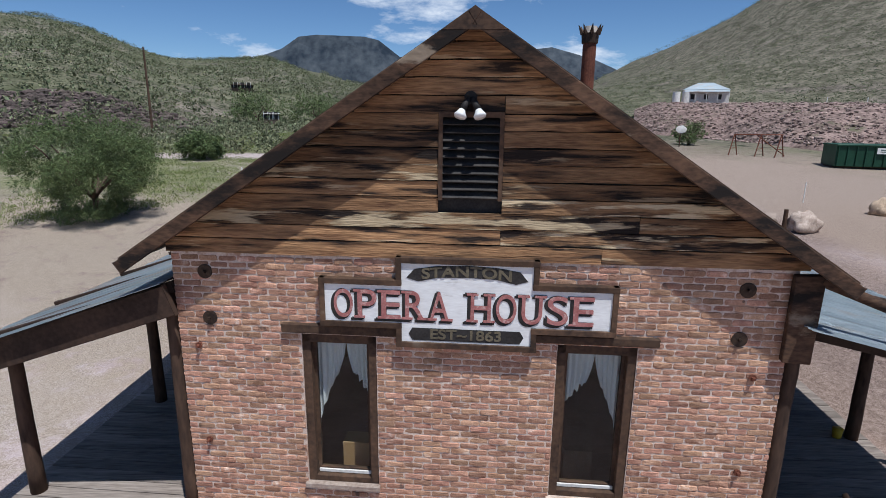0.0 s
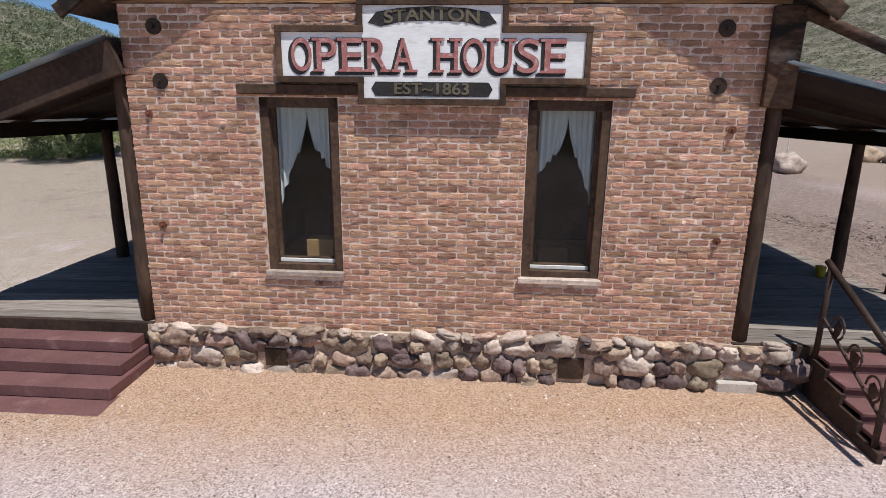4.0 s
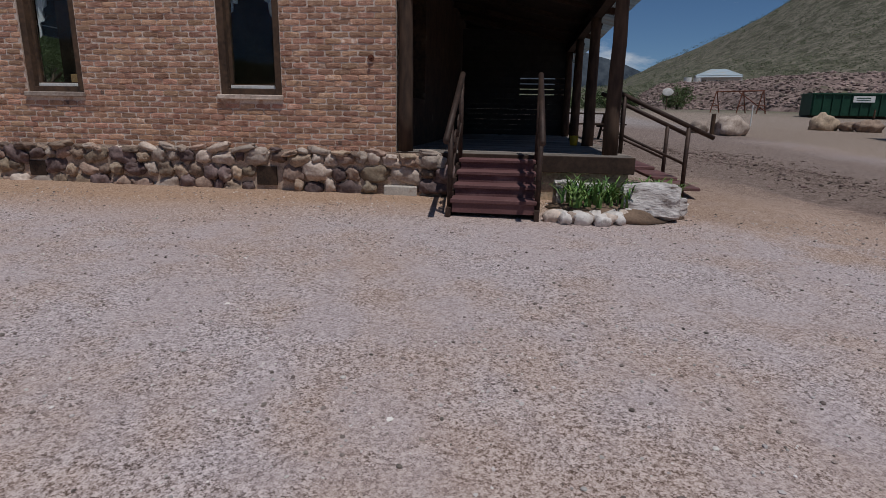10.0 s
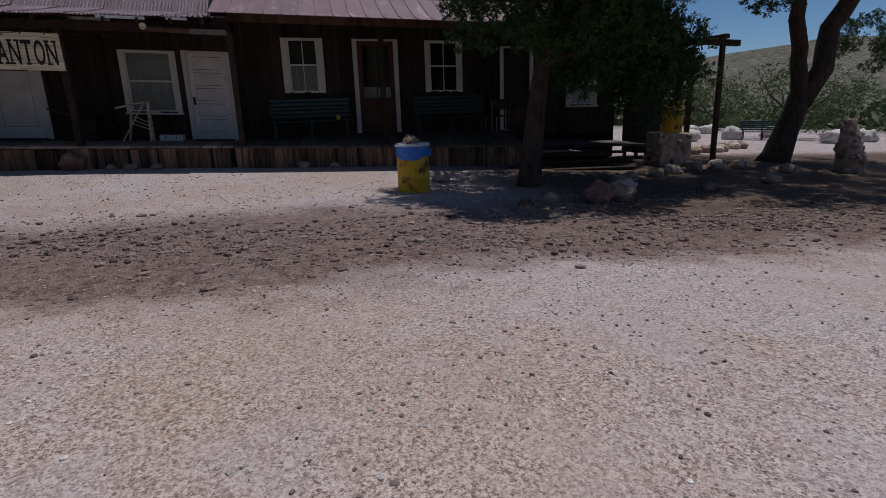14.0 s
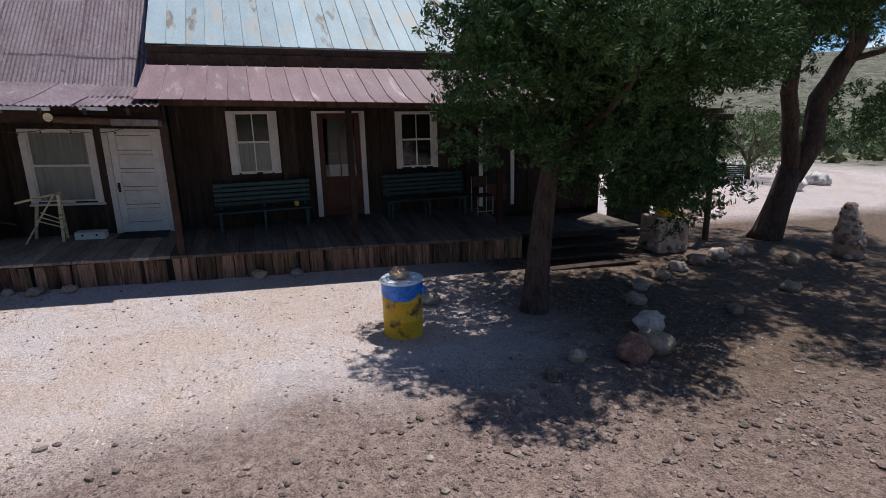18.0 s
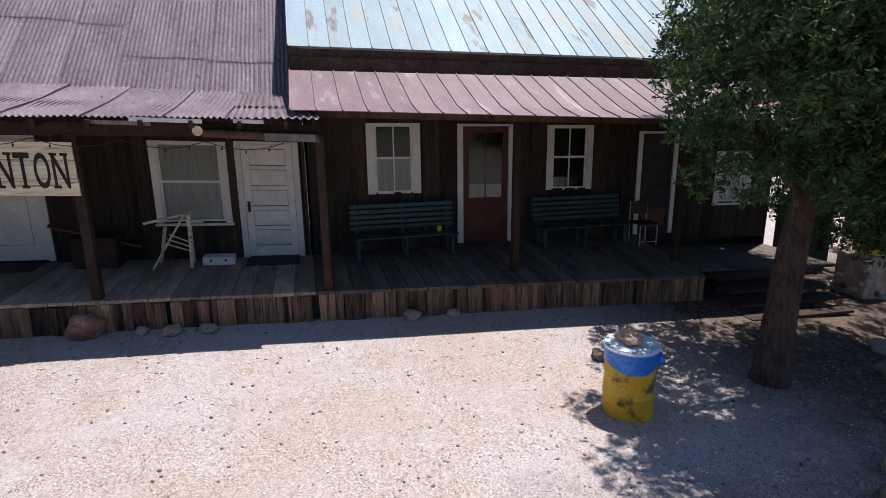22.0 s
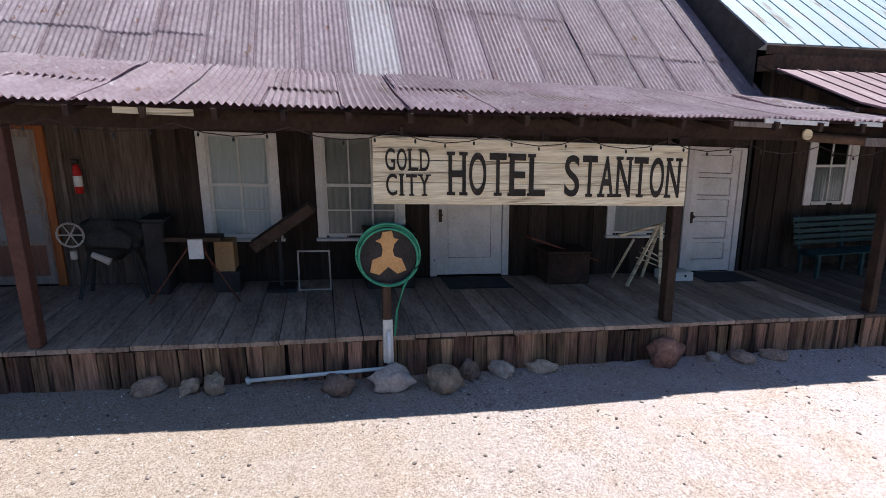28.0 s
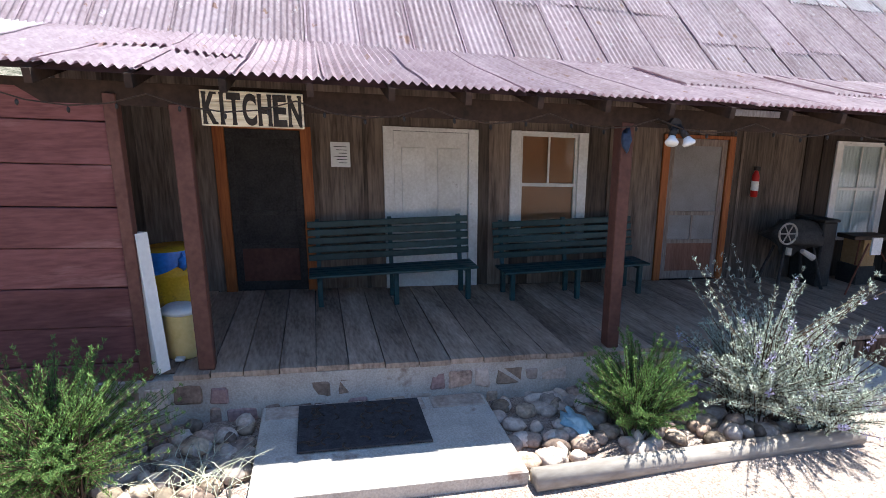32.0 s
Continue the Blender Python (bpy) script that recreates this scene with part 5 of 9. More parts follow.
def cased_door(parent, o, xf, casing_mat, leaf_mat, style, casing=0.11, label=""):
    s0, s1, z0, z1 = o
    d = part("door", (lambda b: (box(b, HW - 0.035, HW + 0.06, s0, s0 + casing, z0, z1, 0.004, 0.002), box(b, HW - 0.035, HW + 0.06, s1 - casing, s1, z0, z1, 0.004, 0.002), box(b, HW - 0.03, HW + 0.06, s0 + casing, s1 - casing, z1 - 0.05, z1, 0.003), b)[3])(bmesh.new()), casing_mat, parent, label, xf)
    a0, a1, b0, b1 = s0 + casing + 0.005, s1 - casing - 0.005, z0 + 0.02, z1 - 0.055
    x0, x1 = HW - 0.005, HW + 0.04
    if style == "five_panel":
        bm = bmesh.new()
        box(bm, x0, x1, a0, a0 + 0.13, b0, b1)
        box(bm, x0, x1, a1 - 0.13, a1, b0, b1)
        n = 5
        ph = (b1 - b0 - 0.2 - 0.07 * (n - 1) - 0.08) / n
        zz = b0 + 0.2
        box(bm, x0, x1, a0 + 0.13, a1 - 0.13, b0, zz)
        for i in range(n):
            part("door_panel", bx(x0 + 0.022, x1 - 0.004, a0 + 0.13, a1 - 0.13, zz + 0.01, zz + ph - 0.01, 0.006), leaf_mat, d, "", xf)
            top = zz + ph + (0.07 if i < n - 1 else 0.08)
            box(bm, x0, x1, a0 + 0.13, a1 - 0.13, zz + ph, top)
            zz = top
        part("leaf", bm, leaf_mat, d, "five-panel white leaf", xf)
    elif style == "flat":
        part("leaf", bx(x0, x1, a0, a1, b0, b1, 0.004), leaf_mat, d, "", xf)
        bm = bmesh.new()
        for c in ((a0 + 0.18, a1 - 0.18, b0 + 0.28, b0 + 0.285), (a0 + 0.18, a0 + 0.185, b0 + 0.28, b1 - 0.2), (a1 - 0.185, a1 - 0.18, b0 + 0.28, b1 - 0.2)):
            box(bm, x0 - 0.004, x0 + 0.01, *c)
        part("panel_moulding", bm, IRON, d, "", xf)
        part("top_light", bx(x0 - 0.006, x0 + 0.004, a0 + 0.16, a1 - 0.16, b1 - 0.55, b1 - 0.08), BROWN_PAINT, d, "dark top light", xf)
    elif style == "wide":
        part("leaf", bx(x0, x1, a0, a1, b0, b1, 0.004), leaf_mat, d, "", xf)
        mid = (a0 + a1) / 2
        for c0, c1 in ((a0 + 0.1, mid - 0.08), (mid + 0.08, a1 - 0.1)):
            part("door_panel", bx(x0 - 0.012, x0 + 0.001, c0, c1, b0 + 0.95, b1 - 0.2, 0.005), leaf_mat, d, "", xf)
            part("door_panel", bx(x0 - 0.012, x0 + 0.001, c0, c1, b0 + 0.2, b0 + 0.75, 0.005), leaf_mat, d, "", xf)
    elif style in ("screen", "dark_screen"):
        bm = bmesh.new()
        for c in ((a0, a0 + 0.09, b0, b1), (a1 - 0.09, a1, b0, b1)):
            box(bm, x0, x1, *c, 0.003)
        for zz, h in ((b0, 0.12), (b0 + 0.55, 0.06), (b0 + 0.98, 0.06), (b1 - 0.1, 0.1)):
            box(bm, x0 + 0.002, x1 - 0.002, a0 + 0.09, a1 - 0.09, zz, zz + h, 0.003)
        part("screen_frame", bm, GREY_LEAF if style == "screen" else BLACK, d, "", xf)
        part("screen_mesh", bx(x0 + 0.018, x0 + 0.022, a0 + 0.09, a1 - 0.09, b0 + 0.61, b1 - 0.1), GREY_SCREEN if style == "screen" else BLACK, d, "", xf)
        part("kick_panel", bx(x0 + 0.012, x1 - 0.005, a0 + 0.09, a1 - 0.09, b0 + 0.12, b0 + 0.55), RED_PANEL if style == "screen" else BROWN_PAINT, d, "brown kick panel", xf)
        if style == "screen":
            part("inner_mullion", bx(x0 + 0.006, x0 + 0.017, (a0 + a1) / 2 - 0.015, (a0 + a1) / 2 + 0.015, b0 + 0.61, b0 + 0.98), GREY_LEAF, d, "", xf)
    elif style == "half_glass":
        bm = bmesh.new()
        for c in ((a0, a0 + 0.12, b0, b1), (a1 - 0.12, a1, b0, b1)):
            box(bm, x0, x1, *c, 0.003)
        for zz, h in ((b0, 0.2), (b0 + 0.72, 0.2), (b1 - 0.12, 0.12)):
            box(bm, x0 + 0.002, x1 - 0.002, a0 + 0.12, a1 - 0.12, zz, zz + h, 0.003)
        mid = (a0 + a1) / 2
        box(bm, x0 + 0.005, x1 - 0.01, mid - 0.012, mid + 0.012, b0 + 0.92, b1 - 0.12)
        box(bm, x0 + 0.006, x1 - 0.012, a0 + 0.12, a1 - 0.12, b0 + 1.45, b0 + 1.475)
        part("leaf", bm, BROWN_PAINT, d, "brown half-glazed leaf", xf)
        pane = part("pane", bx(x0 + 0.018, x0 + 0.021, a0 + 0.12, a1 - 0.12, b0 + 0.92, b1 - 0.12), glass, d, "", xf)
        pane.visible_shadow = False
        part("lower_curtain", bx(x0 + 0.05, x0 + 0.055, a0 + 0.12, a1 - 0.12, b0 + 0.92, b0 + 1.2), SHEER, d, "", xf)
        part("kick_panel", bx(x0 + 0.015, x1 - 0.01, a0 + 0.12, a1 - 0.12, b0 + 0.2, b0 + 0.72), BROWN_PAINT, d, "", xf)
    if style in ("five_panel", "flat", "half_glass"):
        bm = bmesh.new()
        k = a1 - 0.06 if style != "half_glass" else a0 + 0.06
        lump(bm, (x0 - 0.05, k, b0 + 0.98), 0.03, 0.03, 0.03, 0.0, 2)
        box(bm, x0 - 0.012, x0, k - 0.025, k + 0.025, b0 + 0.86, b0 + 1.06)
        part("door_knob", bm, IRON, d, "dark iron knob and plate", xf, smooth=False)
    return d


cased_door(hotel, OPEN["door_panel"], HM, WHITE, WHITE, "five_panel", label="white cased panel door")
sash_window(hotel, OPEN["win_l"], HM, 1, 1, (SHEER, 0.0, 1.0))
cased_door(hotel, OPEN["door_slab"], HM, WHITE, WHITE, "flat", label="white slab door under the signboard")
sash_window(hotel, OPEN["win_3"], HM, 3, 2, (SHEER, 0.0, 1.0))
sash_window(hotel, OPEN["win_2"], HM, 2, 2, (CURTAIN, 0.0, 1.0))
cased_door(hotel, OPEN["door_orange"], HM, ORANGE, ORANGE, "screen", label="orange-stained screen door")
sash_window(hotel, OPEN["win_b"], HM, 2, 1, (BROWN_BLIND, 0.0, 1.0), casing=0.14, low_cols=1)
cased_door(hotel, OPEN["door_wide"], HM, WHITE, WHITE, "wide", casing=0.13, label="wide white panelled door behind the bench")
cased_door(hotel, OPEN["door_kitchen"], HM, ORANGE, BLACK, "dark_screen", casing=0.13, label="orange-cased dark screen door of the kitchen")

def eave_lift(s):
    return 0.17 * max(0.0, 1 - max(s, 0.0) / 9.0)


# porch floor, skirt and posts
porch = thing("hotel_porch", HM @ Vector((1.0, 9, 0)), "long plank porch with square red-brown posts", "porch")
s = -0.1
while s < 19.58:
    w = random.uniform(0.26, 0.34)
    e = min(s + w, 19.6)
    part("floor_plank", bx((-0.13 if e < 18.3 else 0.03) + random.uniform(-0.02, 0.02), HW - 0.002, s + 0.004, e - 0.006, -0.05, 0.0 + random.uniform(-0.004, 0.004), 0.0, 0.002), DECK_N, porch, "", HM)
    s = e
# solid black block in place of the shade under the floor
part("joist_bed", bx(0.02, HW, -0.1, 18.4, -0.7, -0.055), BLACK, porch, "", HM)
s = -0.1
while s < 12.95:
    w = random.uniform(0.08, 0.26)
    top = -0.055 - random.uniform(0, 0.02)
    bot = -0.62 + random.uniform(0, 0.13)
    if random.random() < 0.06:
        s += w * 0.5
        continue
    bm = bx(-0.1 + random.uniform(-0.025, 0.012), -0.055, s + 0.004, s + w - 0.006, bot, top, 0.003, 0.012)
    part("skirt_board", bm, SKIRT, porch, "", HM)
    s += w
for k, (s, zt) in enumerate(((-0.3, 2.4), (2.98, 2.36), (10.2, 2.28), (14.0, 2.26), (17.9, 2.24))):
    bm = bx(-0.07, 0.07, s - 0.065, s + 0.065, 0.0, zt, 0.008, 0.006)
    part("post", bm, BROWN_PAINT if k > 1 else SHADED_WOOD, porch, "", HM)
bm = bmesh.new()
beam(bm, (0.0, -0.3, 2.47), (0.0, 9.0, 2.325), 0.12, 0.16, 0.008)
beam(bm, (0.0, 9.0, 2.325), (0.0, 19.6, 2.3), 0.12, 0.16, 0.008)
part("eave_beam", bm, SHADED_WOOD, porch, "", HM)
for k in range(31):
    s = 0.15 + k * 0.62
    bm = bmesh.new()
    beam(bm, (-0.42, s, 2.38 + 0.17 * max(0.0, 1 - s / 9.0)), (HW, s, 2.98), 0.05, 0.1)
    part("rafter", bm, SHADED_WOOD, porch, "", HM)
for k in range(3):
    s0 = (1.9, 8.4, 12.6)[k]
    part("fascia_scrap", bx(-0.36, -0.335, s0, s0 + random.uniform(0.4, 0.8), 2.36 + eave_lift(s0), 2.42 + eave_lift(s0), 0.003, 0.004), GREY_DECK if k != 1 else CREAM, porch, "flaking pale fascia board", HM)

for s0, s1 in ((0.45, 0.85), (1.25, 2.15)):
    part("fascia_scrap", bx(-0.38, -0.356, s0, s1, 2.4 + eave_lift(s0), 2.455 + eave_lift(s0), 0.003, 0.004), WHITE, porch, "flaking white fascia board", HM)

# corrugated roof: overlapping sheets in rows, each one a little askew
LOWER = [(-0.42, 2.47), (0.9, 2.74), (2.35, 3.1)]
UPPER = [(2.15, 3.07), (3.2, 3.97), (5.4, 5.85)]


def on_line(line, u):
    tot = [0]
    for (a, b), (c, d) in zip(line, line[1:]):
        tot.append(tot[-1] + math.hypot(c - a, d - b))
    t = u * tot[-1]
    for i in range(len(line) - 1):
        if t <= tot[i + 1] + 1e-9:
            k = (t - tot[i]) / (tot[i + 1] - tot[i])
            return line[i][0] + (line[i + 1][0] - line[i][0]) * k, line[i][1] + (line[i + 1][1] - line[i][1]) * k
    return line[-1]


def corrugated(line, s0, s1, u0, u1, lift, warp, mat_, parent, nd=7):
    waves = max(3, round((s1 - s0) / 0.076))
    ns = waves * 6 + 1
    pts = []
    tw = random.uniform(-1, 1) * warp
    low = line is LOWER
    sk = random.uniform(-0.02, 0.02)
    for i in range(ns):
        v = i / (ns - 1)
        for j in range(nd):
            u = u0 + (u1 - u0) * j / (nd - 1)
            d, z = on_line(line, u)
            z += lift + tw * (v - 0.5) + warp * noise.noise(Vector((s0 * 2 + v * 1.5, u * 4, 3))) + 0.0165 * math.cos(v * waves * 2 * math.pi)
            sc = s0 + (s1 - s0) * v
            if low:
                # the eave climbs a little towards the south corner, where its last sheet splays out
                z += eave_lift(sc) * (1 - u)
                sc -= 0.3 * (1 - u) * max(0.0, 1 - max(sc, 0.0) / 0.7)
            pts.append((d, sc + sk * u, z))
    return sheet("roof_sheet", pts, ns, nd, mat_, parent, 0.0025, xf=HM, smooth=True)


roof = part("roof", (lambda b: ([box(b, 2.3, 2.36, 0, 19.6, 2.95, 3.0)], b)[1])(bmesh.new()), TIMBER, hotel, "rusty corrugated tin roof", HM)
s, i = -0.02, 0
while s < 20.6:
    w = random.choice((0.64, 0.66, 0.72, 0.84))
    bright = random.random()
    if i % 4 == 0:
        lap = random.choice((0.14, 0.2, 0.3, 0.42, 0.5))
        tone = TIN_BRIGHT if bright < 0.1 else TIN
    corrugated(UPPER, s, s + w + 0.04, -0.02 + random.uniform(-0.006, 0.006), lap + 0.03, 0.001 * (i % 2), 0.012, TIN_BRIGHT if bright < 0.07 else TIN, roof, 5)
    corrugated(UPPER, s + random.uniform(-0.02, 0.02), s + w + 0.04, lap + random.uniform(-0.012, 0.012), 1.0, 0.02 + 0.001 * (i % 2), 0.012, TIN_BRIGHT if bright < 0.05 else tone, roof, 7)
    s += w
    i += 1
s, i = -0.02, 0
while s < 20.6:
    w = random.choice((0.64, 0.66, 0.8, 0.95))
    corrugated(LOWER, s, s + w + 0.04, 0.0 + random.uniform(-0.012, 0.012), 1.0, 0.004 + 0.001 * (i % 2), 0.016, TIN_BRIGHT if random.random() < 0.12 else TIN, roof, 9)
    if random.random() < 0.25:
        u = random.uniform(0.3, 0.55)
        corrugated(LOWER, s, s + w, u, u + 0.4, 0.026, 0.02, TIN, roof, 5)
    s += w
    i += 1
bm = bmesh.new()
vs = [bm.verts.new(p) for p in ((5.4, 0, 5.83), (5.4, 20.7, 5.83), (8.8, 20.7, 2.9), (8.8, 0, 2.9))]
bm.faces.new(vs)
part("rear_slope", bm, TIN, hotel, "", HM)
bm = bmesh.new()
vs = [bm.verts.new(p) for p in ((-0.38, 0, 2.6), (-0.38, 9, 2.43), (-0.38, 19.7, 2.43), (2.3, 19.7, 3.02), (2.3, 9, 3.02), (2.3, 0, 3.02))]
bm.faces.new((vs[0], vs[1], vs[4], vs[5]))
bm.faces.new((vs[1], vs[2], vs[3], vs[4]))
part("porch_ceiling", bm, SHADED_WOOD, hotel, "", HM)

# red boarded screen wall at the north end of the porch, and the low dark shed past it
room = part("red_screen_wall", bx(0.001, 0.05, 18.44, 19.6, -0.6, 2.3), TIMBER, hotel, "oxide red boarded screen wall", HM)
for k in range(9):
    z0 = -0.55 + k * 0.33
    part("wall_board", bx(-0.06 - 0.012 * (k % 2), -0.001, 18.4, 19.65, z0, min(z0 + 0.322, 2.33), 0.006, 0.004), RED_BOARD, room, "", HM)
part("corner_board", bx(-0.09, 0.03, 18.33, 18.42, -0.5, 2.3, 0.005), BROWN_PAINT, room, "", HM)
shed = thing("low_shed", HM @ Vector((1.5, 22, 0)), "low dark board shed at the hotel's north end", "shed")
part("wall", bx(0.1, 4.5, 19.72, 20.88, -0.8, 1.75), BLACK, shed, "", HM)
for k in range(4):
    part("wall_board", bx(0.05, 0.098, 19.72 + 0.288 * k, 20.0 + 0.288 * k, -0.7, 1.74, 0.0, 0.004), HWALL, shed, "", HM)
part("roof", bx(-0.15, 4.8, 19.7, 21.0, 1.76, 1.84, 0.01), TIMBER, shed, "", HM)
part("stub_chimney", rod(bmesh.new(), (1.0, 20.6, 1.84), (1.0, 20.6, 2.5), 0.22, 0.22, 12), IRON, shed, "rusty stub chimney", HM)

# stone foot of the porch in front of the kitchen
RED_STONE = mat("purplish_field_stone", (0.17, 0.1, 0.092), (0.36, 0.24, 0.215), 5, rough=0.9, fine=30, vary=0.3, bump=0.6, dist=0.02)
stonefoot = thing("porch_stone_wall", HM @ Vector((-0.1, 15.7, -0.3)), "rough mortared stone wall under the porch edge", "wall")
part("mortar_bed", bx(-0.112, 0.02, 12.95, 18.9, -0.75, -0.055, 0.0), CONCRETE, stonefoot, "", HM)
rs = random.Random(11)
for row, (zc, hh) in enumerate(((-0.21, 0.2), (-0.43, 0.2), (-0.62, 0.16))):
    s = 12.95
    while s < 18.8:
        w = rs.uniform(0.1, 0.3)
        if rs.random() < 0.78:
            bm = bx(-0.118 - rs.uniform(0, 0.014), -0.09, s, s + w, zc - hh * rs.uniform(0.35, 0.52), zc + hh * rs.uniform(0.3, 0.5), 0.016, 0.018)
            part("stone", bm, rs.choice((PALE_STONE, STONE, STONE, RED_STONE)), stonefoot, "", HM)
        s += w + rs.uniform(0.015, 0.07)

# ---- annex ----
annex = thing("annex_building", AM @ Vector((3.5, -5, 0)), "dark board annex with a red metal porch roof", "building")
# black backing again for the annex's unlit rooms
awall = part("front_wall", bx(HW + 0.6, HW + 0.62, -11, -0.07, -0.6, 3.9), BLACK, annex, "", AM)
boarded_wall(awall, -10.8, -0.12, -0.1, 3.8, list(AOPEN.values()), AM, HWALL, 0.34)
sash_window(annex, AOPEN["win_4"], AM, 2, 1, (SHEER, 0.0, 0.5), casing=0.16, sill=False)
cased_door(annex, AOPEN["door_a"], AM, WHITE, BROWN_PAINT, "half_glass", casing=0.12, label="brown half-glazed door in white casing")
sash_window(annex, AOPEN["win_5"], AM, 2, 1, None, casing=0.13, sill=False)
cased_door(annex, AOPEN["door_c"], AM, WHITE, BLACK, "dark_screen", casing=0.1, label="dark door in white casing")
sash_window(annex, AOPEN["win_6"], AM, 2, 1, (CURTAIN, 0.0, 0.6), casing=0.13)
def annex_lift(s):
    return 0.11 * max(0.0, 1 + min(s, 0.0) / 7.0)


for k in range(29):
    s1 = 0.1 - k * 0.376
    s0 = s1 - 0.376
    # porch roof panel with a raised seam
    bm = bmesh.new()
    pts = [(-0.24, 2.66), (0.3, 2.79), (1.8, 3.46)]
    for a0, a1, h in ((s0, s1, 0.0), (s1 - 0.022, s1, 0.018)):
        vs = [bm.verts.new((d, s, z + dz + (annex_lift(s) if d < 1 else 0))) for dz in (h, h - 0.012 - h) for d, z in pts for s in (a0, a1)]
        for f in ((0, 1, 3, 2), (2, 3, 5, 4), (6, 7, 9, 8), (8, 9, 11, 10), (0, 1, 7, 6), (4, 5, 11, 10), (0, 2, 8, 6), (2, 4, 10, 8), (1, 3, 9, 7), (3, 5, 11, 9)):
            bm.faces.new([vs[i] for i in f])
    part("porch_roof_panel", bm, RED_TIN, annex, "", AM)
    bm = bmesh.new()
    pts = [(2.1, 3.9), (5.6, 6.4)]
    for a0, a1, h in ((s0, s1, 0.0), (s1 - 0.02, s1, 0.02)):
        vs = [bm.verts.new((d, s, z + dz)) for dz in (h, h - 0.012 - h) for d, z in pts for s in (a0, a1)]
        for f in ((0, 1, 3, 2), (4, 5, 7, 6), (0, 1, 5, 4), (2, 3, 7, 6), (0, 2, 6, 4), (1, 3, 7, 5)):
            bm.faces.new([vs[i] for i in f])
    part("roof_panel", bm, BLUE_TIN, annex, "", AM)
for y0 in (0.08, -10.85):
    bm = bmesh.new()
    f = bm.faces.new([bm.verts.new(p) for p in ((HW, y0, -0.8), (8.8, y0, -0.8), (8.8, y0, 4.0), (5.6, y0, 6.38), (2.12, y0, 3.88), (HW, y0, 3.8))])
    part("end_wall", bm, BLACK, annex, "", AM)
bm = bmesh.new()
bm.faces.new([bm.verts.new(p) for p in ((5.6, 0.1, 6.4), (5.6, -10.9, 6.4), (9.0, -10.9, 4.0), (9.0, 0.1, 4.0))])
part("rear_slope", bm, BLUE_TIN, annex, "", AM)
part("fascia", bx(2.05, 2.1, -10.8, 0.08, 3.72, 3.86, 0.004), TIMBER, annex, "", AM)
part("upper_wall_strip", bx(1.86, 2.28, -10.8, 0.06, 3.46, 3.7), TIMBER, annex, "", AM)
part("porch_ceiling", (lambda b: (b.faces.new([b.verts.new(p) for p in ((0.32, 0.08, 2.82), (0.32, -7, 2.72), (0.32, -10.7, 2.72), (2.3, -10.7, 3.6), (2.3, 0.08, 3.6))]), b)[1])(bmesh.new()), TIMBER, annex, "", AM)
part("eave_board", beam(bmesh.new(), (0.33, 0.08, 2.75), (0.33, -7.0, 2.645), 0.06, 0.17, 0.005), LOG, annex, "", AM)
part("eave_board", bx(0.3, 0.36, -10.7, -7.01, 2.56, 2.73, 0.005), LOG, annex, "", AM)
aporch = thing("annex_porch", AM @ Vector((1.0, -4, 0)), "dark plank porch floor with a board skirt", "porch")
s = -7.25
while s < -0.15:
    e = min(s + random.uniform(0.26, 0.34), -0.1)
    bm = bx(-0.13, HW - 0.002, s + 0.004, e - 0.006, -0.05, random.uniform(-0.004, 0.004), 0.0, 0.002)
    for v in bm.verts:
        v.co.z += min(0.26, -0.05 * s) * (v.co.x + 0.13) / 2.43
    part("floor_plank", bm, DECK, aporch, "", HM)
    s = e
# black fill as the darkness below the annex floor
part("joist_bed", bx(0.02, HW, -7.2, -0.1, -0.9, -0.055), BLACK, aporch, "", HM)
part("floor_extension", bx(0.3, HW, -10.8, -7.26, -0.06, 0.0), DECK, aporch, "", HM)
s = -7.25
while s < -0.15:
    w = random.uniform(0.09, 0.34)
    if random.random() > 0.06:
        part("skirt_board", bx(-0.1 + random.uniform(-0.025, 0.012), -0.055, s + 0.004, s + w - 0.006, -0.7, -0.055, 0.003, 0.009), SKIRT, aporch, "", HM)
    s += w
for s in (-3.6, -6.9, -10.4):
    part("post", bx(0.3, 0.42, s - 0.06, s + 0.06, 0.0, 2.6, 0.006, 0.005), SHADED_WOOD, aporch, "", AM)
for k in range(4):
    part("porch_step", bx(-1.2 + 0.3 * k, -1.2 + 0.3 * k + 0.34, -9.6, -7.4, -0.75 + 0.16 * k, -0.7 + 0.16 * k, 0.006), SHADED_WOOD, aporch, "", AM)
# ---- things on and before the hotel porch ----
FACE = -90 - math.degrees(ha)
TXT = HM @ Matrix(((0, 1, 0, 0), (-1, 0, 0, 0), (0, 0, 1, 0), (0, 0, 0, 1)))


def spot(d, s, z=0.0, turn=0.0):
    """A pose on the hotel's sloping floor, facing the street."""
    v = HM @ Vector((d, s, z))
    return pose(v.x, v.y, v.z, 0, 0, FACE + turn)


def on_ground(d, s):
    v = HM @ Vector((d, s, 0))
    return Vector((v.x, v.y, ground_z(v.x, v.y)))


def seat_at(ob, m):
    ob.matrix_basis = m
    return ob


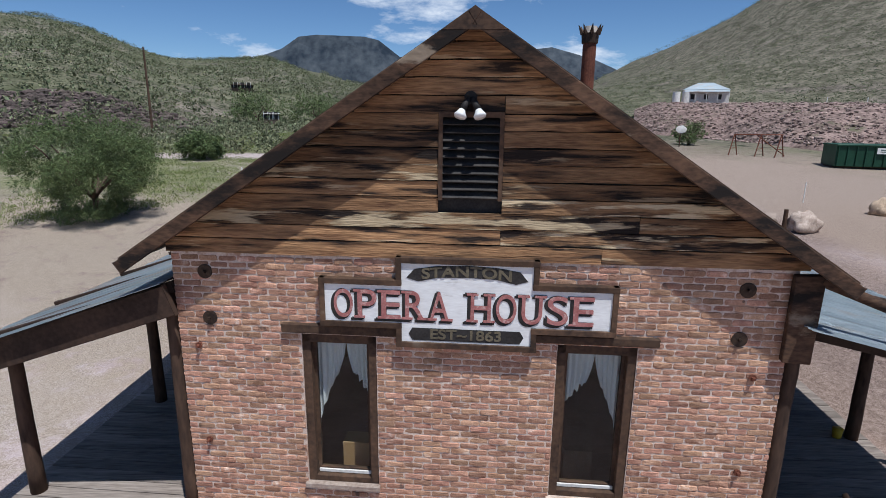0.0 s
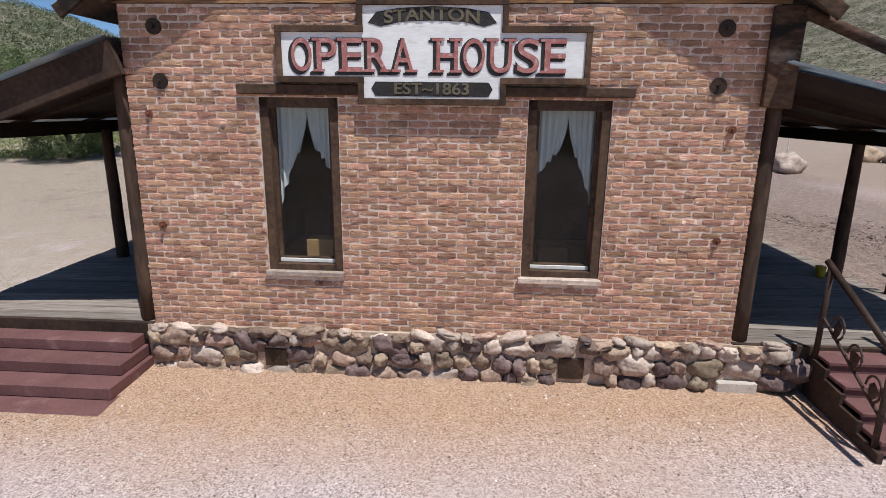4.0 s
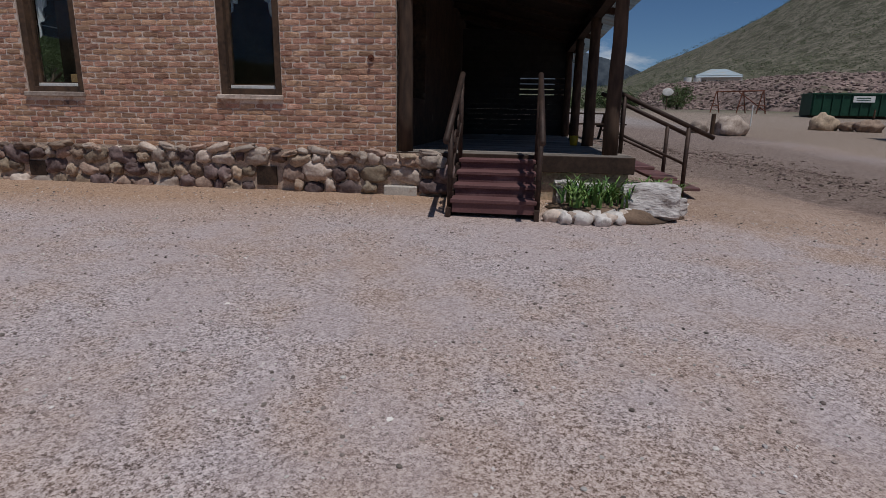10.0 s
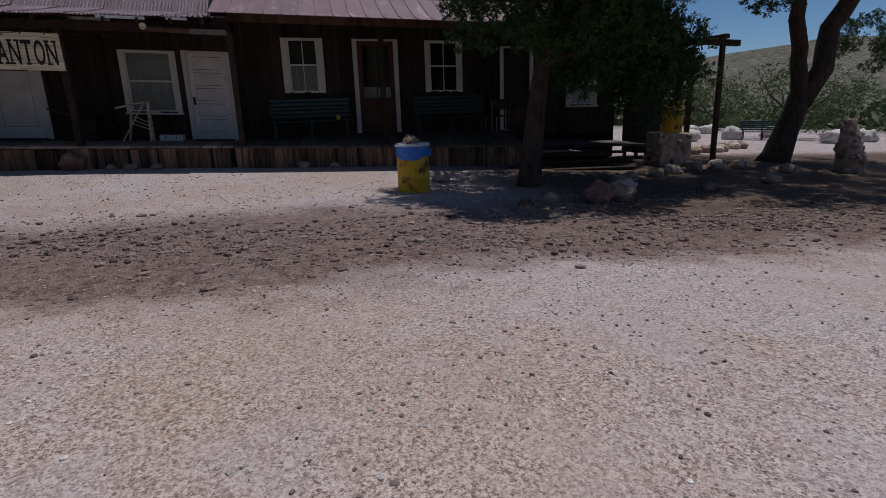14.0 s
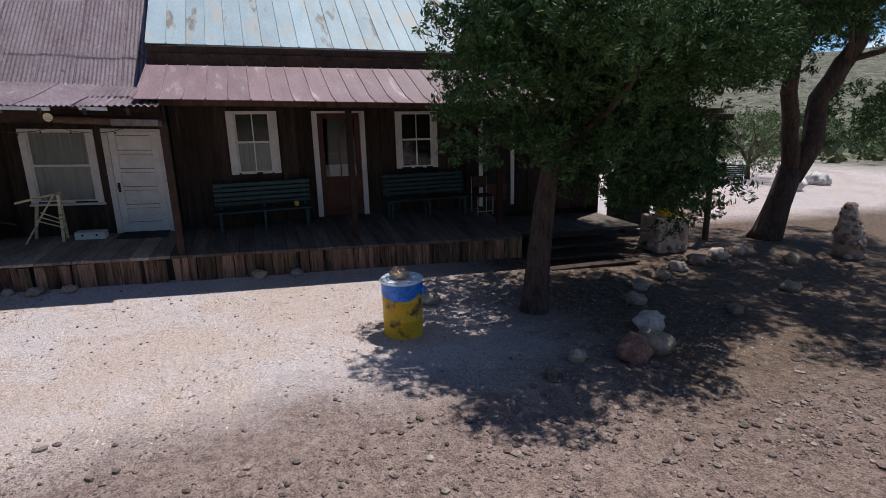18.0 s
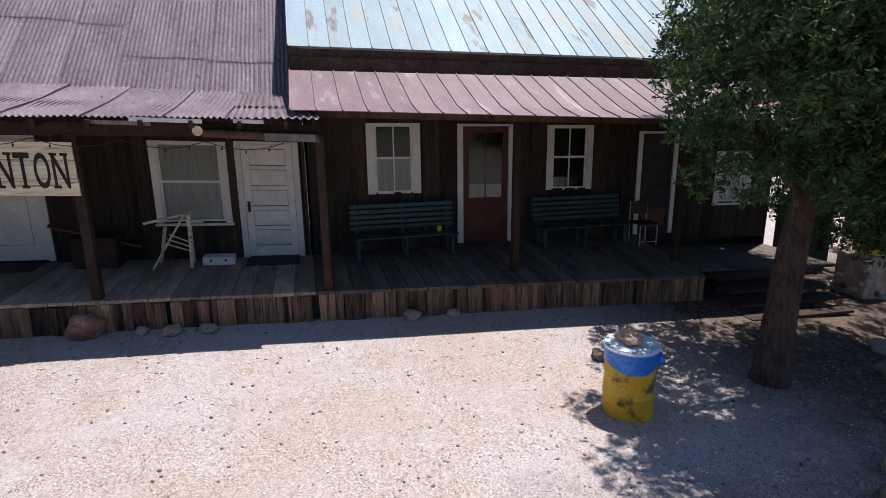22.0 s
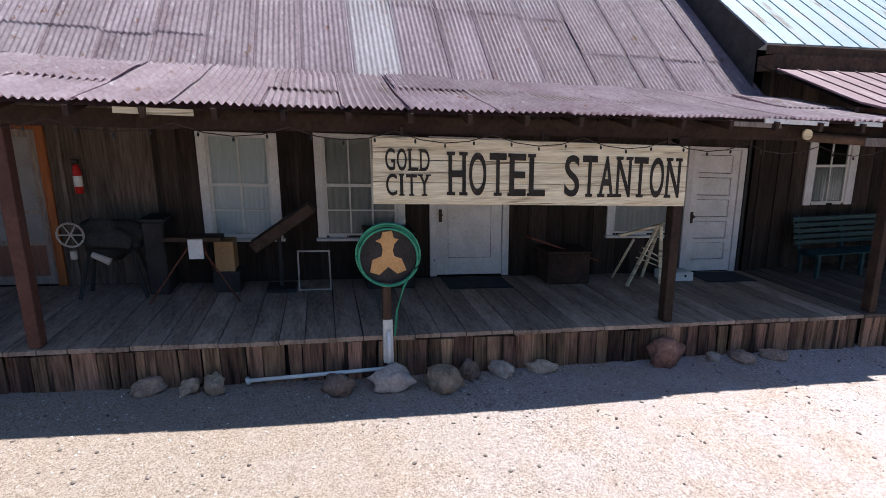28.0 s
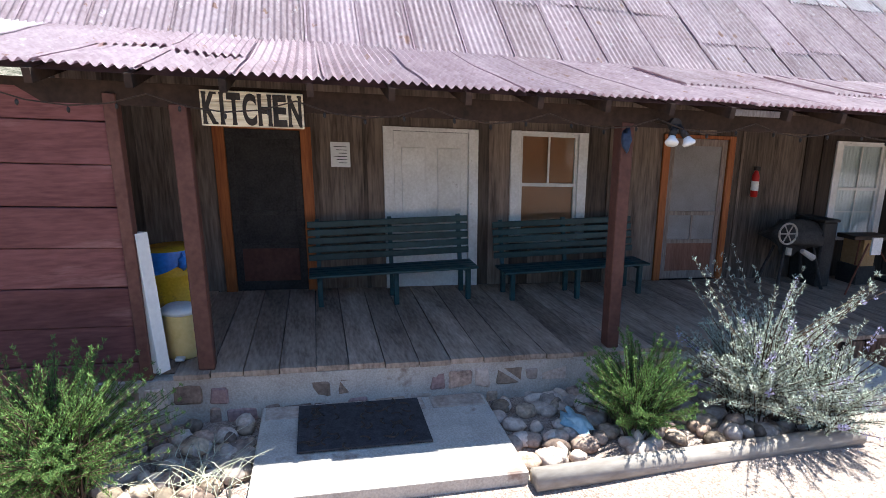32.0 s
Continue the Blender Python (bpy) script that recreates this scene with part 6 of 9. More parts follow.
INK = mat("weathered_black_letter", (0.012, 0.01, 0.009), (0.05, 0.038, 0.028), 6, rough=0.85, fine=30, vary=0, bump=0.2, stain=(0.12, 0.085, 0.05), stain_at=0.66, stain_scale=7)
hs = thing("hotel_sign", HM @ Vector((-0.1, 4.78, 1.88)), "cream plank signboard with black slab letters under the eave", "sign")
for k in range(3):
    part("board", bx(-0.13, -0.095, 2.94 + 0.008 * k, 6.73 - 0.006 * k, 1.52 + 0.243 * k, 1.758 + 0.243 * k, 0.004, 0.003), CREAM, hs, "", HM)
slab_word("HOTEL", -5.92, -4.75, 1.625, 2.1, -0.136, INK, hs, TXT, bold=0.012, serif=0.4, label="black slab letters")
slab_word("STANTON", -4.55, -3.02, 1.625, 2.1, -0.136, INK, hs, TXT, bold=0.012, serif=0.4)
slab_word("GOLD", -6.6, -6.1, 1.885, 2.12, -0.136, INK, hs, TXT, bold=0.01, serif=0.4)
slab_word("CITY", -6.6, -6.1, 1.615, 1.85, -0.136, INK, hs, TXT, bold=0.01, serif=0.4)
for s in (3.2, 4.8, 6.4):
    part("hanger", bx(-0.1, -0.085, s - 0.015, s + 0.015, 2.2, 2.34), IRON, hs, "", HM)
ks = thing("kitchen_sign", HM @ Vector((-0.14, 17.33, 2.23)), "cream board lettered in black over the kitchen door", "sign")
part("board", bx(-0.16, -0.13, 16.95, 17.72, 2.09, 2.36, 0.004, 0.003), CREAM, ks, "", HM)
slab_word("KITCHEN", -17.71, -16.96, 2.1, 2.345, -0.163, INK, ks, TXT, bold=0.04, gap=0.1, serif=0.3)

# hose post with a tan cut-out shape inside the coil
hp = thing("hose_post", HM @ Vector((-0.14, 6.62, -0.45)), "old whitewashed post with a green hose coiled round a tan cut-out", "hose holder")
part("post", bx(-0.2, -0.1, 6.57, 6.67, -0.6, 0.72, 0.008, 0.006), LOG, hp, "", HM)
part("whitewash_sleeve", bx(-0.206, -0.094, 6.565, 6.675, -0.3, 0.22, 0.004, 0.004), WHITE, hp, "flaking whitewash", HM)
for k, (r, dz) in enumerate(((0.33, 0), (0.345, 0.012), (0.318, -0.015))):
    bm = bmesh.new()
    tube(bm, [(-0.24 - 0.016 * k, 6.6 + r * math.cos(a), 0.97 + dz + r * math.sin(a)) for a in [i * math.pi / 20 for i in range(41)]], 0.013, 7)
    part("hose_coil", bm, HOSE, hp, "green rubber hose", HM, smooth=True)
bm = bmesh.new()
tube(bm, [(-0.25, 6.38, 0.74), (-0.26, 6.45, 0.6), (-0.25, 6.52, 0.35), (-0.24, 6.55, 0.05)], 0.013, 7)
part("hose_tail", bm, HOSE, hp, "", HM, smooth=True)
part("dark_disc", rod(bmesh.new(), (-0.21, 6.6, 0.97), (-0.2, 6.6, 0.97), 0.31, 0.31, 32), BLACK, hp, "", HM)
shape = [(-0.2, -0.2), (-0.17, -0.06), (-0.07, -0.02), (-0.055, 0.05), (-0.07, 0.12), (-0.13, 0.15), (-0.07, 0.18), (-0.05, 0.25), (0.05, 0.26), (0.07, 0.18), (0.12, 0.17), (0.07, 0.11), (0.055, 0.04), (0.07, -0.02), (0.15, -0.05), (0.2, -0.18), (0.1, -0.22), (0.0, -0.14), (-0.1, -0.23)]
bm = bmesh.new()
f = bm.faces.new([bm.verts.new((-0.216, 6.6 - a, 0.98 + b)) for a, b in shape])
r = bmesh.ops.extrude_face_region(bm, geom=[f])
bmesh.ops.translate(bm, verts=[v for v in r["geom"] if isinstance(v, bmesh.types.BMVert)], vec=(0.005, 0, 0))
part("cut_out", bm, TAN_CUT, hp, "tan painted cut-out", HM)
pv = thing("drain_pipe", HM @ Vector((-0.2, 7.4, -0.4)), "white plastic water pipe along the porch foot", "pipe")
part("riser", rod(bmesh.new(), (-0.23, 6.62, -0.35), (-0.23, 6.62, 0.1), 0.022, 0.022, 10), PVC, pv, "", HM, smooth=True)
part("run", rod(bmesh.new(), (-0.23, 6.64, -0.35), (-0.2, 8.14, -0.42), 0.022, 0.022, 10), PVC, pv, "", HM, smooth=True)
part("elbow", rod(bmesh.new(), (-0.2, 8.16, -0.44), (-0.1, 8.18, -0.44), 0.028, 0.028, 10), PVC, pv, "", HM, smooth=True)


def park_bench(length):
    b = thing("bench", (0, 0, 0), "dark green slatted park bench against the wall", "bench", "green benches on the porches")
    for k in range(4):
        part("seat_slat", bx(-length / 2, length / 2, -0.45 + 0.11 * k, -0.36 + 0.11 * k, 0.4, 0.43, 0.006), GREEN_BENCH, b)
    for k in range(5):
        y = 0.02 + 0.022 * k
        part("back_slat", bx(-length / 2, length / 2, y, y + 0.025, 0.5 + 0.1 * k, 0.58 + 0.1 * k, 0.006), GREEN_BENCH, b)
    for x in (-length / 2 + 0.12, 0, length / 2 - 0.12):
        part("leg_frame", (lambda m: (box(m, x - 0.03, x + 0.03, -0.42, -0.36, 0, 0.4, 0.006), box(m, x - 0.03, x + 0.03, -0.05, 0.01, 0, 0.4, 0.006), box(m, x - 0.025, x + 0.025, -0.42, 0.01, 0.34, 0.398, 0.004), m)[3])(bmesh.new()), GREEN_BENCH, b)
        bm = bmesh.new()
        beam(bm, (x, 0.03, 0.4), (x, 0.155, 1.0), 0.05, 0.04)
        part("back_stay", bm, GREEN_BENCH, b)
    return b


bench = park_bench(2.05)
far_bench = copy_thing(bench, pose(30.6, -25.0, ground_z(30.6, -25.0), 0, 0, 38))
tagged(far_bench, "slatted bench standing on the gravel past the trees", "bench", "")
seat_at(bench, spot(1.95, 16.0))
copy_thing(bench, spot(1.95, 13.6))
copy_thing(bench, spot(1.9, -1.85, 0.1))
copy_thing(bench, spot(1.9, -5.6, 0.24))

# saw horse, box and clutter beside the panel door
sh = thing("saw_horse", HM @ Vector((1.8, 2.2, 0)), "rickety cream-painted folding trestle on the porch", "trestle")
for p, q in (((1.55, 2.62, 0.0), (1.7, 2.05, 0.94)), ((2.05, 2.05, 0.0), (1.75, 1.98, 0.96)), ((1.6, 2.0, 0.0), (1.72, 1.98, 0.95)), ((2.05, 2.6, 0.0), (1.8, 2.4, 0.7))):
    part("leg", beam(bmesh.new(), p, q, 0.055, 0.03, 0.003), CREAM, sh, "", HM)
part("top_rail", beam(bmesh.new(), (1.72, 2.72, 0.78), (1.72, 1.92, 0.97), 0.06, 0.04, 0.003), CREAM, sh, "", HM)
for k in range(3):
    part("brace", beam(bmesh.new(), (1.66, 2.42 - 0.05 * k, 0.44 + 0.08 * k), (1.7, 2.0, 0.28 + 0.08 * k), 0.03, 0.02), CREAM, sh, "", HM)
wb = thing("white_box", HM @ Vector((1.8, 1.55, 0)), "low white box with two dark hand holes on the porch floor", "box")
part("body", bx(1.72, 2.02, 1.3, 1.84, 0.005, 0.15, 0.006), WHITE, wb, "", HM)
for s in (1.45, 1.7):
    part("hand_hole", rod(bmesh.new(), (1.716, s, 0.09), (1.73, s, 0.09), 0.022, 0.022, 10), BLACK, wb, "", HM)
tagged(part("door_mat", bx(1.6, 2.2, 0.15, 1.1, 0.006, 0.022, 0.004), RUBBER, None, "", HM), "black rubber door mat before the panel door", "mat")
tagged(part("door_mat", bx(1.6, 2.22, 4.5, 5.5, 0.006, 0.022, 0.004), RUBBER, None, "", HM), "black rubber door mat before the slab door", "mat")
lg = thing("hanging_log", HM @ Vector((0.0, 1.35, 2.25)), "short log beam with a pale sawn end under the eave", "log")
part("log", rod(bmesh.new(), (-0.13, -0.3, 2.37), (-0.13, 1.3, 2.41), 0.06, 0.06, 12), TIMBER, lg, "", HM, smooth=False)
part("sawn_end", rod(bmesh.new(), (-0.2, 1.35, 2.44), (-0.17, 1.35, 2.44), 0.07, 0.065, 16), CREAM, lg, "pale sawn end", HM)
part("white_board", bx(-0.22, -0.193, -0.25, 0.46, 2.32, 2.43, 0.004, 0.004), GREY_DECK, lg, "peeling white board", HM)

ex = thing("fire_extinguisher", HM @ Vector((2.2, 10.45, 1.3)), "red fire extinguisher with a white label on the wall", "extinguisher")
bm = bmesh.new()
tube(bm, [(2.2, 10.45, 1.3), (2.2, 10.45, 1.31), (2.2, 10.45, 1.62), (2.2, 10.45, 1.68), (2.2, 10.45, 1.7)], [0.04, 0.052, 0.052, 0.03, 0.02], 16)
part("cylinder", bm, RED_PLASTIC, ex, "", HM, smooth=True)
part("label", rod(bmesh.new(), (2.2, 10.45, 1.4), (2.2, 10.45, 1.54), 0.0535, 0.0535, 16), WHITE, ex, "white label", HM)
part("valve", bx(2.16, 2.22, 10.41, 10.49, 1.7, 1.76, 0.006), BLACK, ex, "", HM)
nt = thing("paper_notice", HM @ Vector((2.29, 16.56, 1.75)), "white paper notice pinned to the wall boards", "notice")
part("paper", bx(2.272, 2.276, 16.45, 16.69, 1.6, 1.91), PVC, nt, "", HM)
for k in range(6):
    part("text_line", bx(2.268, 2.2715, 16.49, 16.65 - 0.03 * (k % 3), 1.85 - 0.04 * k, 1.858 - 0.04 * k), BLACK, nt, "", HM)
twin = twin_floodlight((-13.62, -0.2, 2.26), TXT, "porch_floodlight", "twin white flood bulbs under the porch eave")
part("arm", rod(bmesh.new(), (-0.2, 13.62, 2.26), (0.0, 13.75, 2.3), 0.02, 0.02, 8), IRON, twin, "", HM)
tagged(part("hanging_cloth", lump(bmesh.new(), (-0.09, 14.02, 2.1), 0.02, 0.05, 0.11, 0.3, 2, 3), mat("navy_cloth", (0.02, 0.035, 0.07), (0.06, 0.085, 0.14), 6, rough=0.9, fine=30, vary=0, bump=0.2), None, "", HM, smooth=True), "blue cloth hanging on the porch post", "cloth")

# string of lights looped along the eave
sl = thing("string_lights", HM @ Vector((-0.3, 9, 2.2)), "thin cable with small bulbs looped along the eave", "string lights")
hooks = [0.2 + k * 1.05 for k in range(19)]
for a, b in zip(hooks, hooks[1:]):
    part("cable", tube(bmesh.new(), [(-0.3, a + (b - a) * u, 2.3 - 0.42 * u * (1 - u)) for u in (0, 0.25, 0.5, 0.75, 1)], 0.006, 5), IRON, sl, "", HM)
for a, b in zip(hooks, hooks[1:]):
    for u in (0.2, 0.5, 0.8):
        bm = bmesh.new()
        lump(bm, (-0.3, a + (b - a) * u, 2.27 - 0.42 * u * (1 - u)), 0.014, 0.014, 0.025, 0, 1)
        part("bulb", bm, BLACK, sl, "", HM, smooth=True)

# old machinery and clutter along the wall
sm = thing("treadle_machine", HM @ Vector((1.7, 10.2, 0)), "black cast-iron treadle machine with a spoked hand wheel", "machine")
bm = bmesh.new()
tube(bm, [(1.55, 10.38 + 0.15 * math.cos(a), 0.86 + 0.15 * math.sin(a)) for a in [i * math.pi / 12 for i in range(25)]], 0.014, 6)
for k in range(6):
    a = k * math.pi / 3
    rod(bm, (1.55, 10.38, 0.86), (1.55, 10.38 + 0.15 * math.cos(a), 0.86 + 0.15 * math.sin(a)), 0.009, 0.009, 6)
part("hand_wheel", bm, CONCRETE, sm, "grey spoked wheel", HM)
part("body", lump(bmesh.new(), (1.8, 10.0, 0.78), 0.2, 0.42, 0.24, 0.25, 3, 5), BLACK, sm, "", HM, smooth=True)
for p, q in (((1.6, 10.4, 0), (1.7, 10.25, 0.62)), ((1.6, 9.6, 0), (1.7, 9.75, 0.62)), ((2.0, 10.4, 0), (1.9, 10.25, 0.62)), ((2.0, 9.6, 0), (1.9, 9.75, 0.62))):
    part("leg", rod(bmesh.new(), p, q, 0.025, 0.02, 8), BLACK, sm, "", HM)
part("oil_tin", rod(bmesh.new(), (1.52, 10.36, 0.56), (1.52, 10.36, 0.66), 0.04, 0.04, 12), CONCRETE, sm, "", HM)
part("chute", rod(bmesh.new(), (1.5, 10.15, 0.62), (1.5, 9.95, 0.52), 0.035, 0.05, 12), CONCRETE, sm, "", HM)
vice = thing("bench_vice", HM @ Vector((1.5, 8.9, 0)), "old iron bench tool on splayed rods with a white plate", "tool")
part("plate", bx(1.42, 1.45, 8.82, 9.0, 0.56, 0.82, 0.004), WHITE, vice, "white metal plate", HM)
part("top", bx(1.45, 1.75, 8.6, 9.3, 0.78, 0.84, 0.006), IRON, vice, "", HM)
for p, q in (((1.3, 9.5, 0), (1.48, 9.0, 0.72)), ((1.3, 8.4, 0), (1.48, 8.85, 0.7)), ((1.9, 8.7, 0), (1.7, 8.9, 0.75))):
    part("rod", rod(bmesh.new(), p, q, 0.012, 0.012, 6), RUST, vice, "", HM)
part("crate", bx(1.75, 2.1, 8.5, 8.75, 0.3, 0.72, 0.006), CARD, vice, "", HM)
part("crate_stand", bx(1.75, 2.1, 8.45, 8.8, 0.0, 0.299, 0.006), BLACK, vice, "", HM)
trough = thing("leaning_trough", HM @ Vector((1.9, 7.8, 0)), "grey sheet-metal chute leaning on a stand", "trough")
part("chute", beam(bmesh.new(), (1.85, 8.25, 0.62), (1.85, 7.42, 1.2), 0.3, 0.16, 0.01), IRON, trough, "", HM)
part("stand", rod(bmesh.new(), (1.85, 7.9, 0), (1.85, 7.9, 0.85), 0.03, 0.03, 8), BLACK, trough, "", HM)
part("stand_foot", bx(1.65, 2.05, 7.7, 8.1, 0.0, 0.05, 0.005), BLACK, trough, "", HM)
fr = thing("wire_frame", HM @ Vector((1.9, 7.43, 0)), "pale wooden frame leaning against the wall", "frame")
bm = bmesh.new()
for p, q in (((1.75, 7.66, 0.0), (1.95, 7.66, 0.54)), ((1.75, 7.22, 0.0), (1.95, 7.22, 0.54)), ((1.75, 7.66, 0.01), (1.75, 7.22, 0.01)), ((1.95, 7.66, 0.53), (1.95, 7.22, 0.53))):
    beam(bm, p, q, 0.022, 0.022)
part("frame", bm, CONCRETE, fr, "", HM)
for s0, s1, h, m_, lb in ((6.0, 6.7, 0.82, BLACK, "dark bin standing against the wall"), (3.2, 3.9, 0.5, SHADED_WOOD, "dark wooden crate on the porch"), (9.35, 9.6, 1.0, BLACK, "dark barrel beside the window")):
    b = thing("storage_bin", HM @ Vector((1.95, (s0 + s1) / 2, 0)), lb, "bin")
    part("body", bx(1.7, 2.22, s0, s1, 0.004, h, 0.02, 0.006), m_, b, "", HM)
    part("lid", bx(1.68, 2.24, s0 - 0.02, s1 + 0.02, h + 0.001, h + 0.04, 0.01), m_, b, "", HM)
pk = thing("leaning_plank", HM @ Vector((1.9, 3.4, 0)), "reddish plank leaning across the wall", "plank")
part("plank", beam(bmesh.new(), (1.8, 4.2, 0.75), (2.1, 2.9, 0.3), 0.16, 0.03, 0.003), RUST, pk, "", HM)


def chair(m):
    c = thing("porch_chair", (0, 0, 0), "pale metal-framed chair on the annex porch", "chair")
    for x in (-0.2, 0.2):
        part("front_leg", rod(bmesh.new(), (x, -0.2, 0), (x, -0.2, 0.44), 0.014, 0.014, 8), CONCRETE, c)
        part("back_leg", rod(bmesh.new(), (x, 0.2, 0), (x, 0.22, 0.9), 0.014, 0.014, 8), CONCRETE, c)
    part("seat", bx(-0.22, 0.22, -0.22, 0.22, 0.44, 0.475, 0.008), IRON, c)
    part("backrest", bx(-0.2, 0.2, 0.19, 0.22, 0.62, 0.9, 0.008), IRON, c)
    part("stretcher", rod(bmesh.new(), (-0.2, -0.2, 0.08), (0.2, -0.2, 0.08), 0.01, 0.01, 8), CONCRETE, c)
    return seat_at(c, m)


chair(spot(1.6, -7.0, 0.24))
tagged(part("yellow_cup", rod(bmesh.new(), (1.75, -2.55, 0.53), (1.75, -2.55, 0.66), 0.05, 0.055, 14), YELLOW, None, "", HM, smooth=False), "small yellow cup standing on the green bench", "cup")


# drums
def drum(name, m, r, h, label, bag, rim=True):
    t = thing(name, (0, 0, 0), label, "trash can")
    bm = bmesh.new()
    zs = [0, 0.01, h * 0.32, h * 0.335, h * 0.35, h * 0.65, h * 0.665, h * 0.68, h - 0.01, h]
    rr = [r, r * 1.01, r, r * 1.025, r, r, r * 1.025, r, r * 1.01, r]
    tube(bm, [(0, 0, z) for z in zs], rr, 40)
    body = part("body", bm, YELLOW, t, "chipped yellow paint", smooth=True)
    if bag:
        bm = bmesh.new()
        n, rows_ = 48, 5
        ring = []
        for j in range(rows_):
            ring.append([])
            for i in range(n):
                a = 2 * math.pi * i / n
                k = noise.noise(Vector((math.cos(a) * 2.5, math.sin(a) * 2.5, j * 0.7)))
                rad = r * (1.035 + 0.03 * k)
                z = h - 0.005 - j * 0.05 * (1 + 0.5 * noise.noise(Vector((math.cos(a), math.sin(a), 7))) * (j / 4))
                ring[j].append(bm.verts.new((rad * math.cos(a), rad * math.sin(a), z)))
        for a, b in zip(ring, ring[1:]):
            for i in range(n):
                bm.faces.new((a[i], a[(i + 1) % n], b[(i + 1) % n], b[i]))
        part("bag_skirt", bm, BLUE_BAG, t, "blue plastic bag folded over the rim", smooth=True)
        part("bag_knot", lump(bmesh.new(), (r * 1.08 * math.cos(-2.6), r * 1.08 * math.sin(-2.6), h - 0.12), 0.05, 0.05, 0.08, 0.4, 2, 9), BLUE_BAG, t, "", smooth=True)
    return seat_at(t, m)


g = on_ground(-3.36, -3.61)
td = drum("trash_drum", pose(g.x, g.y, g.z - 0.01, 0, 0, 20), 0.292, 0.84, "yellow steel drum with a blue bag on the gravel", True)
lid = part("lid", rod(bmesh.new(), (0, 0, 0.842), (0, 0, 0.885), 0.31, 0.305, 44), mat("chipped_white_enamel", (0.62, 0.63, 0.66), (0.85, 0.86, 0.88), 4, rough=0.4, fine=20, vary=0, bump=0.1, stain=(0.03, 0.035, 0.05), stain_at=0.61, stain_scale=7), td, "chipped white steel lid")
part("lid_rim", (lambda b: (tube(b, [(0.31 * math.cos(a), 0.31 * math.sin(a), 0.855) for a in [i * math.pi / 20 for i in range(41)]], 0.016, 6), b)[1])(bmesh.new()), lid.data.materials[0], td, "")
tagged(part("lid_stone", lump(bmesh.new(), (g.x + 0.02, g.y + 0.02, g.z + 0.935), 0.17, 0.12, 0.085, 0.28, 3, 12), mat("tan_sandstone", (0.36, 0.22, 0.13), (0.6, 0.42, 0.28), 4, rough=0.9, fine=20, vary=0, bump=0.6), None, "", smooth=False), "tan angular rock weighing down the drum lid", "rock")
v = HM @ Vector((1.3, 18.42, 0))
drum("kitchen_drum", pose(v.x, v.y, v.z + 0.005), 0.27, 0.8, "yellow drum with a blue bag beside the kitchen door", True)
kc = thing("pedal_bin", HM @ Vector((0.3, 18.15, 0)), "small cream pedal bin with a grey lid on the porch", "trash can")
part("body", (lambda b: (tube(b, [(0.3, 18.15, z) for z in (0.005, 0.02, 0.4, 0.42)], [0.13, 0.14, 0.15, 0.15], 24), b)[1])(bmesh.new()), mat("cream_plastic", (0.68, 0.52, 0.2), (0.8, 0.64, 0.3), 3, rough=0.5, fine=30, vary=0, bump=0.05), kc, "", HM, smooth=True)
part("lid", (lambda b: (tube(b, [(0.3, 18.15, z) for z in (0.422, 0.46, 0.485)], [0.157, 0.155, 0.12], 24), b)[1])(bmesh.new()), PVC, kc, "grey lid", HM, smooth=True)
part("pedal", bx(0.1, 0.16, 18.11, 18.19, 0.02, 0.05, 0.006), PVC, kc, "", HM)
tagged(part("gutter_offcut", (lambda b: (beam(b, (-0.02, 18.27, 0.0), (0.02, 18.33, 1.2), 0.11, 0.08, 0.006), b)[1])(bmesh.new()), PVC, None, "", HM), "white downspout offcut leaning on the red corner", "downspout")

# steps, slabs, mat, curb
ss = thing("kitchen_step", HM @ Vector((-0.75, 16.4, -0.5)), "pale cement step slab set with flat stones", "step")
part("slab", bx(-1.4, -0.13, 15.42, 17.46, -0.66, -0.36, 0.012, 0.008), CONCRETE, ss, "", HM)
for s0, s1 in ((15.45, 15.95), (16.02, 16.5), (16.55, 17.0), (17.05, 17.42)):
    part("set_stone", bx(-0.36, -0.15, s0, s1, -0.375, -0.352, 0.006, 0.003), PALE_STONE, ss, "", HM)
dm = thing("door_mat", HM @ Vector((-0.5, 16.6, -0.33)), "black moulded rubber mat on the cement step", "mat")
part("mat", bx(-0.92, -0.2, 16.07, 17.14, -0.352, -0.33, 0.004), RUBBER, dm, "", HM)
bm = bmesh.new()
rs = random.Random(5)
for k in range(46):
    d, s, a = rs.uniform(-0.86, -0.26), rs.uniform(16.14, 17.07), rs.uniform(0, 6.28)
    tube(bm, [(d + 0.07 * u * math.cos(a + u), s + 0.07 * u * math.sin(a + u), -0.328) for u in (0, 0.33, 0.66, 1.0, 1.3)], 0.009, 4)
part("scroll_relief", bm, IRON, dm, "", HM)
blk = thing("concrete_block_step", HM @ Vector((-0.5, 11.4, -0.45)), "pebbly concrete block used as a porch step", "step")
part("block", bx(-0.97, -0.16, 10.84, 11.93, -0.66, -0.26, 0.015, 0.01), CONCRETE, blk, "", HM)
bm = bmesh.new()
for k in range(60):
    lump(bm, (rs.uniform(-0.92, -0.2), rs.uniform(10.88, 11.89), -0.262), rs.uniform(0.012, 0.03), rs.uniform(0.012, 0.03), 0.012, 0.2, 1, k)
part("exposed_pebbles", bm, PURPLE_STONE, blk, "", HM, kind="stuff")
cb = thing("timber_curb", HM @ Vector((-1.55, 14.2, -0.5)), "grey weathered round timber edging the planting bed", "edging")
